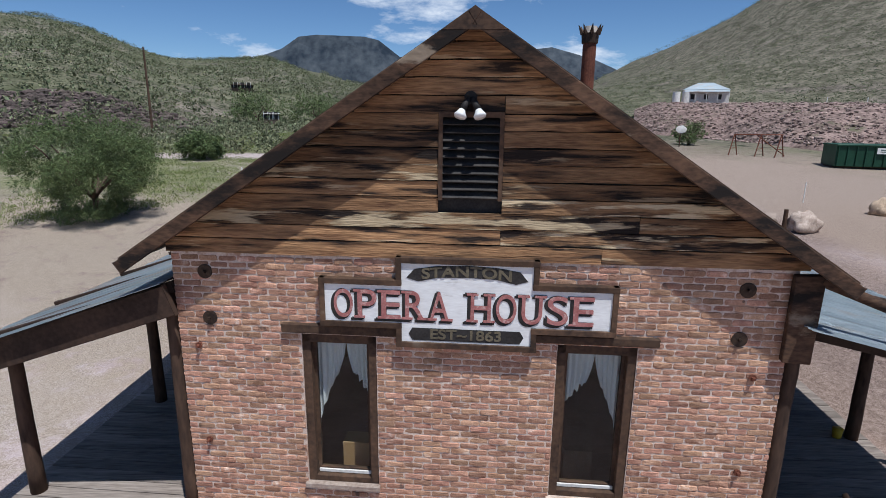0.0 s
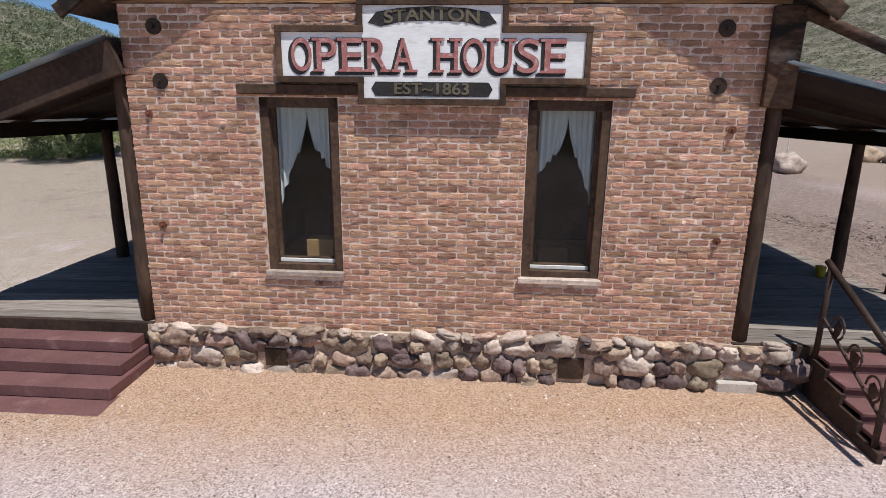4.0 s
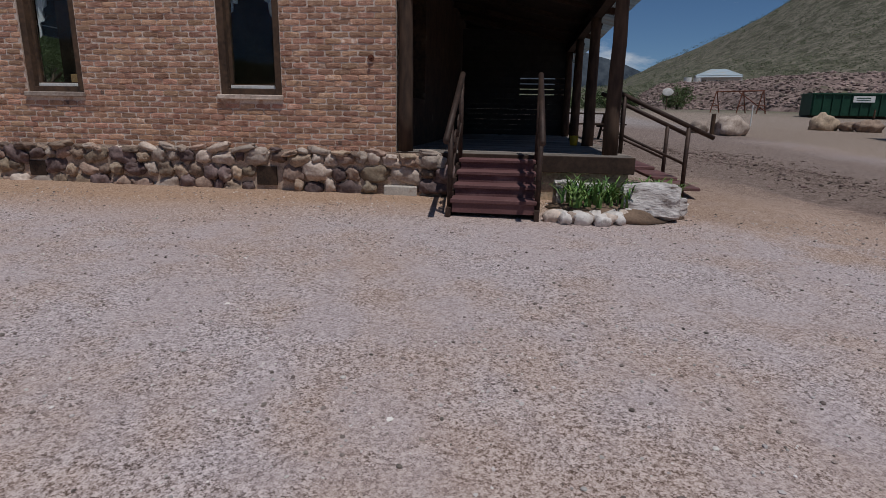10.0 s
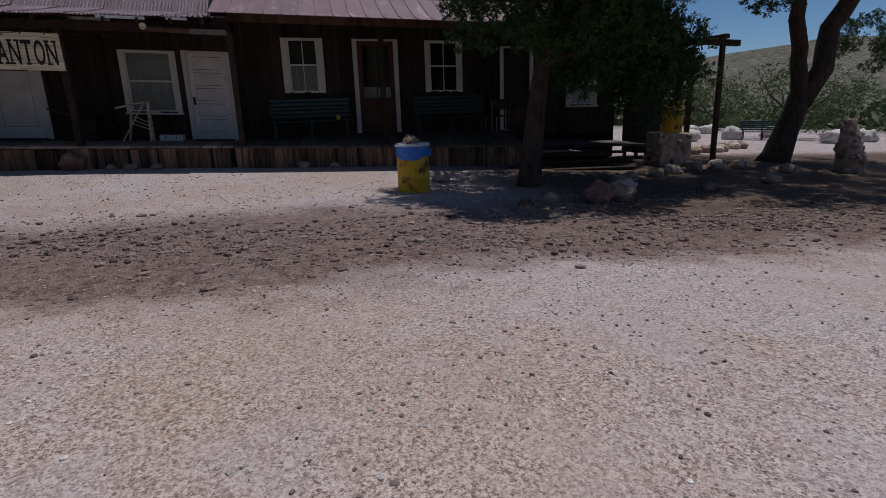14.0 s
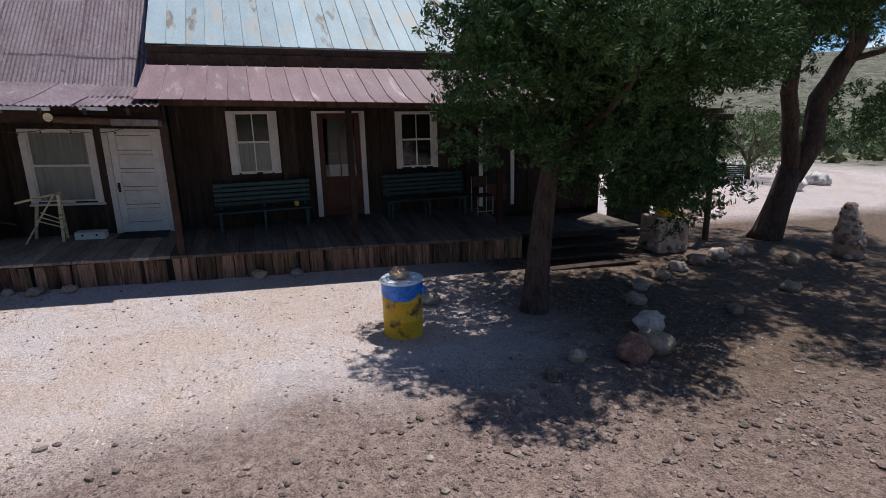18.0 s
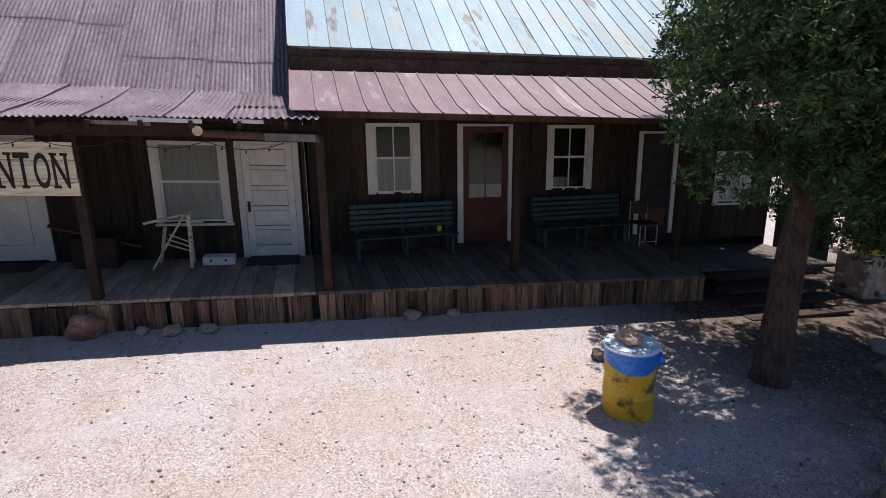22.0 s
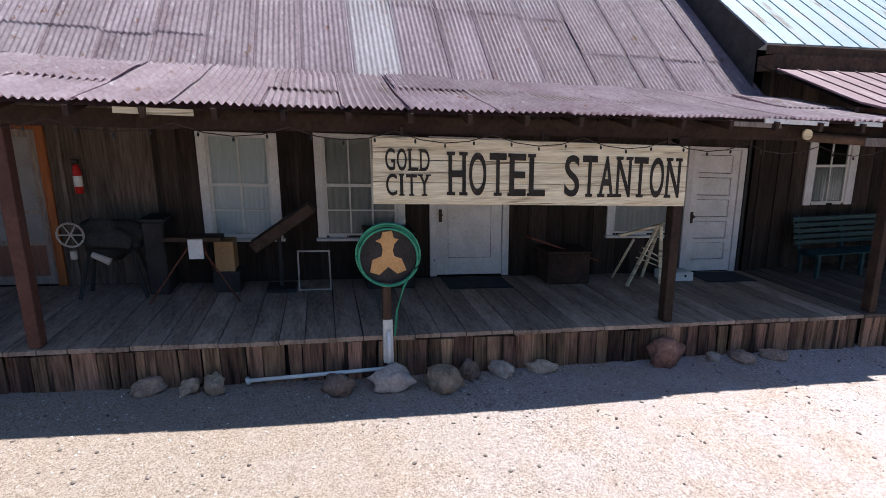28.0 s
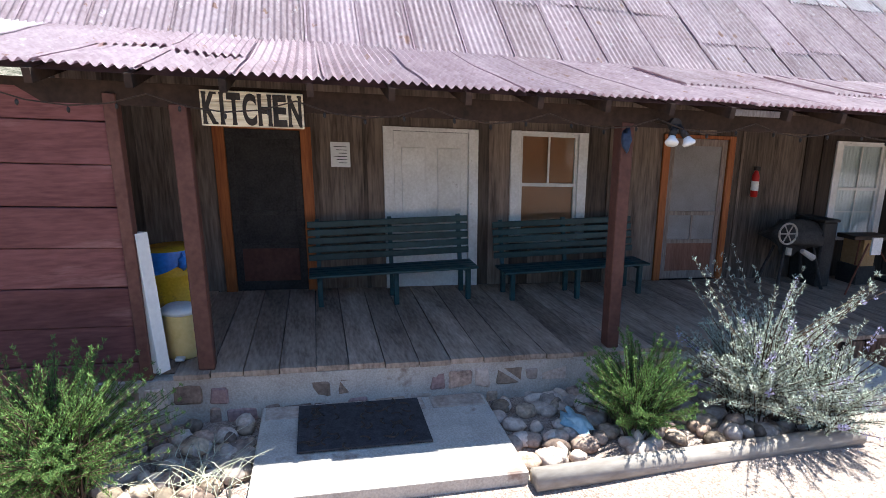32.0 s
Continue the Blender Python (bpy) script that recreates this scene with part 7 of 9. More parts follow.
PALE_LOG = mat("sun_bleached_log", (0.2, 0.16, 0.13), (0.44, 0.38, 0.32), 3, stretch=(1, 0.3, 1), rough=0.9, fine=20, vary=0.1, bump=0.6, stain=(0.16, 0.11, 0.08), stain_at=0.64, stain_scale=3)
up = Vector((0, 0, 0.06))
part("timber", rod(bmesh.new(), on_ground(-1.44, 15.4) + up, on_ground(-1.42, 12.36) + up, 0.09, 0.085, 14), PALE_LOG, cb, "", smooth=True)
part("end_timber", rod(bmesh.new(), on_ground(-1.32, 12.3) + up, on_ground(-0.8, 12.42) + up, 0.08, 0.075, 14), PALE_LOG, cb, "", smooth=True)


# ---- rocks ----
def rock(name, d, s, w, l, h, m_, label, seed, sink=0.25, world_xy=None, rough=0.22):
    g_ = on_ground(d, s) if world_xy is None else Vector((*world_xy, ground_z(*world_xy)))
    ob = part(name, lump(bmesh.new(), (0, 0, 0), w, l, h, rough, 3, seed), m_, None, smooth=True)
    ob.matrix_basis = pose(g_.x, g_.y, g_.z + h * (1 - sink) * 0.75, 0, 0, seed * 37)
    return tagged(ob, label, "rock", "loose rocks")


RED_ROCK = mat("rust_red_rock", (0.12, 0.055, 0.04), (0.36, 0.19, 0.14), 4, rough=0.9, fine=24, vary=0.1, bump=0.7, dist=0.03, stain=(0.5, 0.4, 0.33), stain_at=0.66, stain_scale=4)
ROCKS = [(-0.2, 9.15, 0.12, 0.16, 0.1, STONE), (-0.22, 8.75, 0.1, 0.13, 0.08, STONE), (-0.24, 8.5, 0.1, 0.15, 0.12, STONE), (-0.42, 7.2, 0.15, 0.18, 0.13, STONE), (-0.36, 6.62, 0.19, 0.22, 0.15, PALE_STONE), (-0.46, 6.05, 0.22, 0.2, 0.15, STONE), (-0.24, 5.68, 0.12, 0.14, 0.13, STONE), (-0.2, 5.28, 0.11, 0.17, 0.1, PALE_STONE), (-0.2, 4.75, 0.1, 0.2, 0.08, STONE), (-0.26, 3.12, 0.17, 0.22, 0.24, RED_ROCK), (-0.26, 2.4, 0.08, 0.09, 0.07, PALE_STONE), (-0.3, 2.0, 0.12, 0.17, 0.08, STONE), (-0.3, 1.5, 0.12, 0.18, 0.07, STONE), (-0.22, -1.6, 0.11, 0.13, 0.1, STONE), (-0.22, -2.3, 0.1, 0.12, 0.08, PALE_STONE),
         (-2.2, -4.4, 0.16, 0.2, 0.13, PALE_STONE), (-2.0, -4.0, 0.1, 0.13, 0.09, STONE), (-4.3, -7.35, 0.28, 0.22, 0.16, PALE_STONE), (-5.2, -6.35, 0.24, 0.21, 0.22, RED_ROCK), (-5.0, -6.85, 0.26, 0.24, 0.2, STONE), (-5.4, -5.0, 0.12, 0.16, 0.1, STONE), (-5.0, -5.6, 0.14, 0.1, 0.1, STONE), (-3.2, -7.9, 0.15, 0.2, 0.13, STONE), (-2.5, -8.6, 0.2, 0.14, 0.12, PALE_STONE), (-2.1, -9.4, 0.16, 0.18, 0.12, STONE), (-1.7, -10.2, 0.2, 0.16, 0.13, PALE_STONE), (-1.4, -11.0, 0.18, 0.2, 0.14, STONE), (-1.2, -11.8, 0.2, 0.2, 0.15, PALE_STONE), (-1.0, -12.6, 0.2, 0.18, 0.14, STONE), (-1.9, -13.3, 0.2, 0.2, 0.15, STONE), (-3.4, -11.4, 0.2, 0.16, 0.12, STONE), (-4.1, -9.3, 0.15, 0.12, 0.1, STONE)]
for k, (d, s, w, l, h, m_) in enumerate(ROCKS):
    rock("rock", d, s, w, l, h, m_, "rounded pale boulder on the ground" if m_ is PALE_STONE else "rounded brown boulder on the ground", k + 1)
rs = random.Random(21)
for k in range(190):
    s = rs.uniform(12.6, 15.38) if k < 135 else rs.uniform(17.5, 18.6)
    d = rs.uniform(-1.27, -0.2)
    rock("cobble", d, s, rs.uniform(0.05, 0.12), rs.uniform(0.05, 0.11), rs.uniform(0.045, 0.075), PALE_STONE if rs.random() < 0.68 else STONE, "smooth river cobble in the planting bed", 40 + k, 0.2, rough=0.1)
tagged(part("blue_cloth", lump(bmesh.new(), HM @ Vector((-0.8, 14.75, -0.36)), 0.2, 0.09, 0.05, 0.4, 3, 2), mat("faded_blue_cloth", (0.25, 0.42, 0.5), (0.5, 0.66, 0.72), 6, rough=0.8, fine=30, vary=0, bump=0.3), None, "", smooth=True), "crumpled pale blue cloth among the cobbles", "cloth")
ROWB = [(33.0, -16.5), (34.5, -18.0), (30.0, -20.0), (31.5, -24), (33, -28), (35, -31), (29, -30), (26, -33), (24, -36), (36, -25), (38, -28), (27.5, -26)]
for k, (x, y) in enumerate(ROWB):
    rock("white_boulder", 0, 0, 0.55, 0.5, 0.4, QUARTZ, "white painted boulder beside the gravel road", 200 + k, world_xy=(x, y))
for k in range(16):
    a = k / 15
    rock("edging_rock", 0, 0, 0.2, 0.24, 0.16, PALE_STONE if k % 3 else STONE, "field stone edging the bed under the trees", 230 + k, world_xy=(22.5 + 3.2 * a, -14.2 - 5.0 * a + 0.4 * math.sin(k)))
ms = thing("standing_stone", HM @ Vector((-1.7, -15.3, -0.5)), "pointed masonry cairn of pale stones", "cairn")
part("core", (lambda b: (tube(b, [(-1.7, -15.4 + 0.2 * u, -0.75 + 1.5 * u) for u in (0, 0.5, 0.85, 1)], [0.34, 0.29, 0.19, 0.06], 14), b)[1])(bmesh.new()), EARTH_MORTAR, ms, "", HM, smooth=True)
for k in range(60):
    u, a = rs.uniform(0, 0.95), rs.uniform(0, 6.28)
    r_ = 0.29 * (1 - u * 0.2) if u < 0.5 else 0.29 * (1 - 0.2 - (u - 0.5) * 1.3)
    bm = bmesh.new()
    lump(bm, (-1.7 + r_ * math.cos(a), -15.4 + 0.2 * u + r_ * math.sin(a), -0.7 + 1.45 * u), 0.1, 0.1, 0.09, 0.12, 2, k)
    part("stone", bm, PALE_STONE if k % 3 == 0 else STONE, ms, "", HM)
v = HM @ Vector((-0.14, -11.15, 0.33))
drum("porch_drum", pose(v.x, v.y, v.z + 0.012), 0.27, 0.8, "yellow drum standing on the stone pier", False)
pl = thing("stone_pier", HM @ Vector((-0.2, -10.6, -0.5)), "low pale stone pier at the porch end", "pier")
part("core", bx(-0.5, 0.2, -11.55, -10.65, -0.9, 0.33, 0.02, 0.0), EARTH_MORTAR, pl, "", HM)
rs = random.Random(44)
for k in range(40):
    bm = bmesh.new()
    fx, s_ = rs.choice(((-0.5, rs.uniform(-11.55, -10.65)), (rs.uniform(-0.5, 0.2), -10.65)))
    lump(bm, (fx, s_, rs.uniform(-0.75, 0.24)), 0.09, 0.09, 0.07, 0.25, 1, k)
    part("stone", bm, PALE_STONE if k % 2 else STONE, pl, "", HM)
for k, (d, s) in enumerate(((0.36, -11.6), (0.36, -12.9), (1.6, -12.9))):
    tagged(part("arbor_post", bx(d - 0.06, d + 0.06, s - 0.06, s + 0.06, -0.9, 2.7, 0.006, 0.005), TIMBER, None, "", HM), "dark upright arbor post beyond the annex porch", "post")


ab = thing("arbor_beam", HM @ Vector((0.36, -12.2, 2.7)), "dark timber beam with a hanging lantern past the annex", "beam")
part("beam", bx(0.28, 0.44, -13.4, -10.9, 2.62, 2.78, 0.008), TIMBER, ab, "", HM)
part("cross_beam", bx(0.2, 2.2, -12.97, -12.83, 2.79, 2.91, 0.008), TIMBER, ab, "", HM)
lan = part("lantern", bx(0.3, 0.42, -12.3, -12.18, 2.14, 2.36, 0.01), IRON, ab, "black iron lantern", HM)
part("hanger", rod(bmesh.new(), (0.36, -12.24, 2.36), (0.36, -12.24, 2.62), 0.008, 0.008, 6), IRON, lan, "", HM)
cab = thing("old_stove", HM @ Vector((2.0, -11.65, -0.5)), "black iron stove standing past the annex porch", "stove")
part("body", bx(1.6, 2.4, -12.1, -11.2, -0.35, 1.1, 0.03, 0.006), BLACK, cab, "", HM)
part("top", bx(1.55, 2.45, -12.15, -11.15, 1.102, 1.15, 0.01), IRON, cab, "", HM)
for d in (1.68, 2.32):
    for s in (-12.02, -11.28):
        part("leg", bx(d - 0.04, d + 0.04, s - 0.04, s + 0.04, -0.9, -0.34), IRON, cab, "", HM)


# picnic table beyond the hall's east porch
g = Vector((7.8, 15.2, ground_z(7.8, 15.2)))
PT = Matrix.Translation(g) @ Matrix.Rotation(radians(8), 4, "Z")
pt = thing("picnic_table", g, "dark weathered picnic table with fixed benches on the gravel", "table")
for k in range(4):
    part("top_plank", bx(-0.95, 0.95, -0.36 + 0.18 * k, -0.19 + 0.18 * k, 0.72, 0.76, 0.004), SHADED_WOOD, pt, "", PT)
for y in (-0.75, 0.6):
    part("seat_plank", bx(-0.95, 0.95, y, y + 0.2, 0.42, 0.46, 0.004), SHADED_WOOD, pt, "", PT)
for x in (-0.65, 0.65):
    for y in (-1, 1):
        bm = bmesh.new()
        beam(bm, (x, 0.22 * y, 0.72), (x, 0.62 * y, -0.02), 0.05, 0.09)
        part("leg", bm, SHADED_WOOD, pt, "", PT)
    part("cross_bar", bx(x - 0.025, x + 0.025, -0.74, 0.79, 0.34, 0.42), SHADED_WOOD, pt, "", PT)
# ---- plants ----
def leaf_mesh(name, anchors, count, size, seed, up=0.2, thin=0.28, bunch=1):
    """Many small pointed leaves scattered in the clumps (x, y, z, rx, ry, rz, weight)."""
    r = np.random.RandomState(seed)
    an = np.array(anchors, float)
    w = an[:, 6] / an[:, 6].sum()
    pick = r.choice(len(an), count, p=w)
    dirs = r.normal(size=(count, 3))
    dirs /= np.linalg.norm(dirs, axis=1)[:, None]
    rad = r.uniform(0.15, 1.0, count) ** 0.45
    cen = an[pick, :3] + dirs * rad[:, None] * an[pick, 3:6]
    way = dirs * 0.7 + r.normal(size=(count, 3)) * 0.6
    way[:, 2] += up
    way /= np.linalg.norm(way, axis=1)[:, None]
    side = np.cross(way, r.normal(size=(count, 3)))
    side /= np.linalg.norm(side, axis=1)[:, None] + 1e-9
    ln = size * r.uniform(0.6, 1.5, count)[:, None]
    if bunch > 1:
        lead = np.repeat(np.arange(0, count, bunch), bunch)[:count]
        cen = cen[lead] + r.normal(size=(count, 3)) * size * 0.45
        way = way[lead] + r.normal(size=(count, 3)) * 0.35
        way /= np.linalg.norm(way, axis=1)[:, None]
    a = cen - way * ln * 0.5
    b = cen + way * ln * 0.5
    m1 = cen + side * ln * thin
    m2 = cen - side * ln * thin
    verts = np.stack([a, m1, b, m2], 1).reshape(-1, 3)
    faces = np.arange(count * 4).reshape(-1, 4)
    me = bpy.data.meshes.new(name)
    me.from_pydata(verts.tolist(), [], faces.tolist())
    return me


def limb(bm, p, q, r0, r1, seed, bend=0.25, n=7):
    p, q = Vector(p), Vector(q)
    L = (q - p).length
    pts = []
    for i in range(n):
        u = i / (n - 1)
        off = Vector((noise.noise(Vector((seed, u * 2.2, 0))), noise.noise(Vector((u * 2.2, seed, 4))), 0.4 * noise.noise(Vector((4, u * 2, seed))))) * bend * L * math.sin(math.pi * u) * 0.6
        pts.append(p + (q - p) * u + off)
    tube(bm, pts, [r0 + (r1 - r0) * i / (n - 1) for i in range(n)], 9)
    return pts


def crown(cx, cy, cz, rx, ry, rz, n, seed, clump=0.5, hollow=0.45):
    """Clump centres spread unevenly over an ellipsoid."""
    r = random.Random(seed)
    out = []
    while len(out) < n:
        v = Vector((r.gauss(0, 1), r.gauss(0, 1), r.gauss(0, 1))).normalized() * (hollow + (1 - hollow) * r.random() ** 0.5)
        k = 1 + 0.35 * noise.noise(v * 2 + Vector((seed, 0, 0)))
        c = clump * r.uniform(0.6, 1.35)
        out.append((cx + v.x * rx * k, cy + v.y * ry * k, cz + v.z * rz * k, c, c, c * r.uniform(0.6, 0.9), c ** 2))
    return out


def tree(name, label, base, trunk_pts, trunk_r, limbs, clumps, leaves, size, leaf_mat, seed, category="tree", up=0.2, group="", thin=0.28, bunch=1):
    t = thing(name, base, label, category, group)
    bm = bmesh.new()
    tube(bm, trunk_pts, trunk_r, 14)
    for k, (p, q, a, b) in enumerate(limbs):
        limb(bm, p, q, a, b, seed + k * 1.3)
    part("trunk", bm, BARK, t, "", smooth=True)
    me = leaf_mesh("crown", clumps, leaves, size, seed, up, thin, bunch)
    me.materials.append(leaf_mat)
    hang("crown", me, t)
    return t


# leaning juniper before the annex porch
g = on_ground(-3.0, -6.0)
top = g + Vector((0.3, -0.75, 4.4))
cl = crown(g.x + 0.2, g.y - 0.9, g.z + 4.5, 2.1, 2.3, 1.5, 110, 3, 0.5, 0.3)
cl += crown(g.x + 0.3, g.y - 2.3, g.z + 2.6, 1.6, 1.7, 1.0, 42, 6, 0.45, 0.3)
cl += crown(g.x - 0.1, g.y + 1.0, g.z + 4.0, 1.1, 0.7, 1.2, 34, 7, 0.38, 0.3)
cl += crown(g.x - 1.3, g.y - 0.9, g.z + 4.2, 1.5, 1.9, 0.9, 46, 8, 0.5, 0.3)
cl += crown(g.x + 0.2, g.y - 3.3, g.z + 4.5, 1.7, 1.6, 0.9, 46, 12, 0.5, 0.3)
cl += crown(g.x + 0.4, g.y - 2.8, g.z + 2.5, 1.3, 0.9, 0.9, 46, 13, 0.42, 0.2)
# clump added to throw shade on the ground before the trunk
cl += crown(g.x - 1.3, g.y + 0.1, g.z + 4.5, 1.1, 1.2, 0.6, 34, 20, 0.42, 0.2)
cl += crown(g.x - 0.3, g.y - 0.5, g.z + 2.9, 1.0, 1.0, 0.4, 18, 22, 0.34, 0.2)
# clump added over the annex eave to shade the strip below
cl += crown(g.x + 2.2, g.y - 1.1, g.z + 4.6, 1.1, 1.4, 0.6, 34, 18, 0.42, 0.2)
cl += crown(g.x + 0.5, g.y - 3.0, g.z + 2.1, 1.2, 0.7, 1.1, 36, 19, 0.4, 0.2)
cl += crown(g.x - 0.2, g.y - 1.4, g.z + 6.2, 1.1, 1.2, 1.6, 40, 14, 0.42, 0.2)
cl += crown(g.x, g.y - 0.9, g.z + 3.3, 1.2, 1.5, 0.55, 30, 17, 0.4, 0.2)
cl += crown(g.x + 0.6, g.y - 3.8, g.z + 6.0, 1.9, 2.0, 0.9, 50, 15, 0.6, 0.2)
lm = [(g + Vector((0.18, -0.36, 2.4)), g + Vector((0.4, 1.0, 4.0)), 0.06, 0.02), (g + Vector((0.17, -0.34, 2.3)), g + Vector((0.3, -2.6, 3.0)), 0.07, 0.02), (g + Vector((0.2, -0.4, 2.4)), g + Vector((-1.8, -0.9, 4.3)), 0.09, 0.02), (g + Vector((0.2, -0.5, 2.8)), g + Vector((1.5, -1.6, 4.4)), 0.08, 0.02), (g + Vector((0.22, -0.5, 3.0)), g + Vector((0.4, 0.4, 4.8)), 0.07, 0.02)]
tree("juniper_tree", "dense dark green juniper leaning before the annex porch", g, [g + Vector((0, 0, -0.15)), g + Vector((0.0, -0.02, 0.1)), g + Vector((0.06, -0.12, 0.9)), g + Vector((0.14, -0.26, 1.8)), g + Vector((0.22, -0.5, 3.0)), top], [0.3, 0.24, 0.2, 0.18, 0.12, 0.04], lm, cl, 400000, 0.074, LEAF_J, 3, thin=0.19, bunch=14)

# forked juniper by the cairn
g = on_ground(0.2, -15.0)
f1 = g + Vector((0.0, -0.5, 1.85))
trunk = [g + Vector((0, 0.28, -0.2)), g + Vector((0, 0.1, 0.15)), g + Vector((0, -0.16, 0.9)), f1]
left_top, right_mid, right_top = g + Vector((-0.1, -0.05, 6.1)), g + Vector((0, -2.0, 4.65)), g + Vector((0.1, -2.9, 6.3))
lm = [(f1 - Vector((0, 0, 0.25)), g + Vector((0, -0.02, 3.9)), 0.23, 0.2), (g + Vector((0, -0.02, 3.8)), left_top, 0.2, 0.12), (left_top, left_top + Vector((0.3, 0.5, 1.6)), 0.12, 0.04), (f1 - Vector((0, 0, 0.25)), right_mid, 0.3, 0.24), (right_mid - Vector((0, -0.05, 0.1)), right_top, 0.24, 0.14), (right_top, right_top + Vector((0.1, -0.7, 1.4)), 0.14, 0.04), (right_mid, g + Vector((-1.2, -0.7, 6.0)), 0.09, 0.02), (right_mid, g + Vector((-1.6, -3.4, 5.4)), 0.1, 0.02), (g + Vector((0, -0.02, 3.9)), g + Vector((-1.8, 1.6, 5.6)), 0.1, 0.02)]
cl = crown(g.x, g.y - 0.6, g.z + 6.9, 2.9, 3.4, 1.2, 80, 23, 0.55, 0.3)
cl += crown(g.x + 0.4, g.y - 3.6, g.z + 3.4, 1.2, 0.9, 1.0, 26, 25, 0.4, 0.3)
cl += crown(g.x - 0.4, g.y - 2.4, g.z + 5.7, 1.6, 2.6, 0.7, 34, 26, 0.4, 0.3)
cl += crown(g.x - 1.9, g.y + 2.9, g.z + 5.7, 1.9, 2.2, 0.9, 60, 28, 0.5, 0.2)
cl += crown(g.x - 0.2, g.y + 0.9, g.z + 4.6, 0.9, 0.5, 1.1, 14, 27, 0.35, 0.3)
# hidden clump added to shade the annex floor extension
cl += crown(g.x + 1.5, g.y + 3.8, g.z + 5.2, 1.3, 1.6, 0.7, 36, 33, 0.45, 0.2)
cl += crown(g.x - 2.4, g.y - 0.4, g.z + 7.0, 1.8, 2.6, 0.7, 40, 29, 0.5, 0.2)
# high unseen clumps, added so the ground to the south lies in shade
cl += crown(g.x - 4.1, g.y + 1.6, g.z + 7.2, 2.3, 3.2, 0.7, 70, 30, 0.55, 0.2)
cl += crown(g.x - 4.8, g.y - 2.2, g.z + 7.4, 2.2, 2.6, 0.7, 40, 32, 0.55, 0.2)
tree("juniper_tree", "old forked juniper with a dark leaning trunk", g, trunk, [0.5, 0.4, 0.32, 0.3], lm, cl, 270000, 0.08, LEAF_J, 23, thin=0.19, bunch=14)


def mesquite(at, h, r, n, seed, label, leaf=LEAF_M, size=0.1, name="mesquite_tree", lobes=80, lobe=0.24):
    g_ = Vector((*at, ground_z(*at)))
    cl_ = crown(g_.x, g_.y, g_.z + h * 0.5, r, r, h * 0.48, lobes, seed, r * lobe, 0.35)
    lm_ = []
    rr = random.Random(seed)
    for k in range(6):
        a = k * 1.05 + rr.uniform(-0.3, 0.3)
        lm_.append((g_ + Vector((0, 0, h * 0.2)), g_ + Vector((math.cos(a) * r * 0.7, math.sin(a) * r * 0.7, h * rr.uniform(0.5, 0.8))), 0.09, 0.02))
    tree(name, label, g_, [g_ + Vector((0, 0, -0.2)), g_ + Vector((0.05, 0, h * 0.1)), g_ + Vector((0, 0.05, h * 0.24))], [0.17, 0.13, 0.11], lm_, cl_, n, size, leaf, seed, up=-0.1, thin=0.16, bunch=5)


mesquite((-14.5, 22.8), 4.3, 2.55, 90000, 31, "round grey-green mesquite tree on the gravel", size=0.085, lobes=170, lobe=0.19)
mesquite((-18.1, 42.0), 1.8, 1.5, 12000, 32, "low green mesquite bush beside the track", size=0.2, name="mesquite_bush")
mesquite((-30, 92), 5, 4.5, 4000, 34, "green mesquite in the valley bottom", size=0.36)
mesquite((-21, 95), 5, 4.5, 4000, 35, "green mesquite in the valley bottom", size=0.36)
mesquite((32, -28.5), 4.2, 3.0, 7000, 36, "spreading green mesquite beyond the gravel road", size=0.16)
mesquite((44, -34), 4.0, 3.4, 5000, 37, "spreading green mesquite beyond the gravel road", size=0.2)
mesquite((38, -52), 4.5, 4.0, 5000, 38, "spreading green mesquite beyond the gravel road", size=0.24)
mesquite((52, -58), 5, 5.0, 5000, 39, "spreading green mesquite beyond the gravel road", size=0.28)
mesquite((20, -55), 5, 5.0, 5000, 40, "spreading green mesquite beyond the gravel road", size=0.28)
mesquite((60, -44), 5, 5.0, 5000, 41, "spreading green mesquite beyond the gravel road", size=0.28)


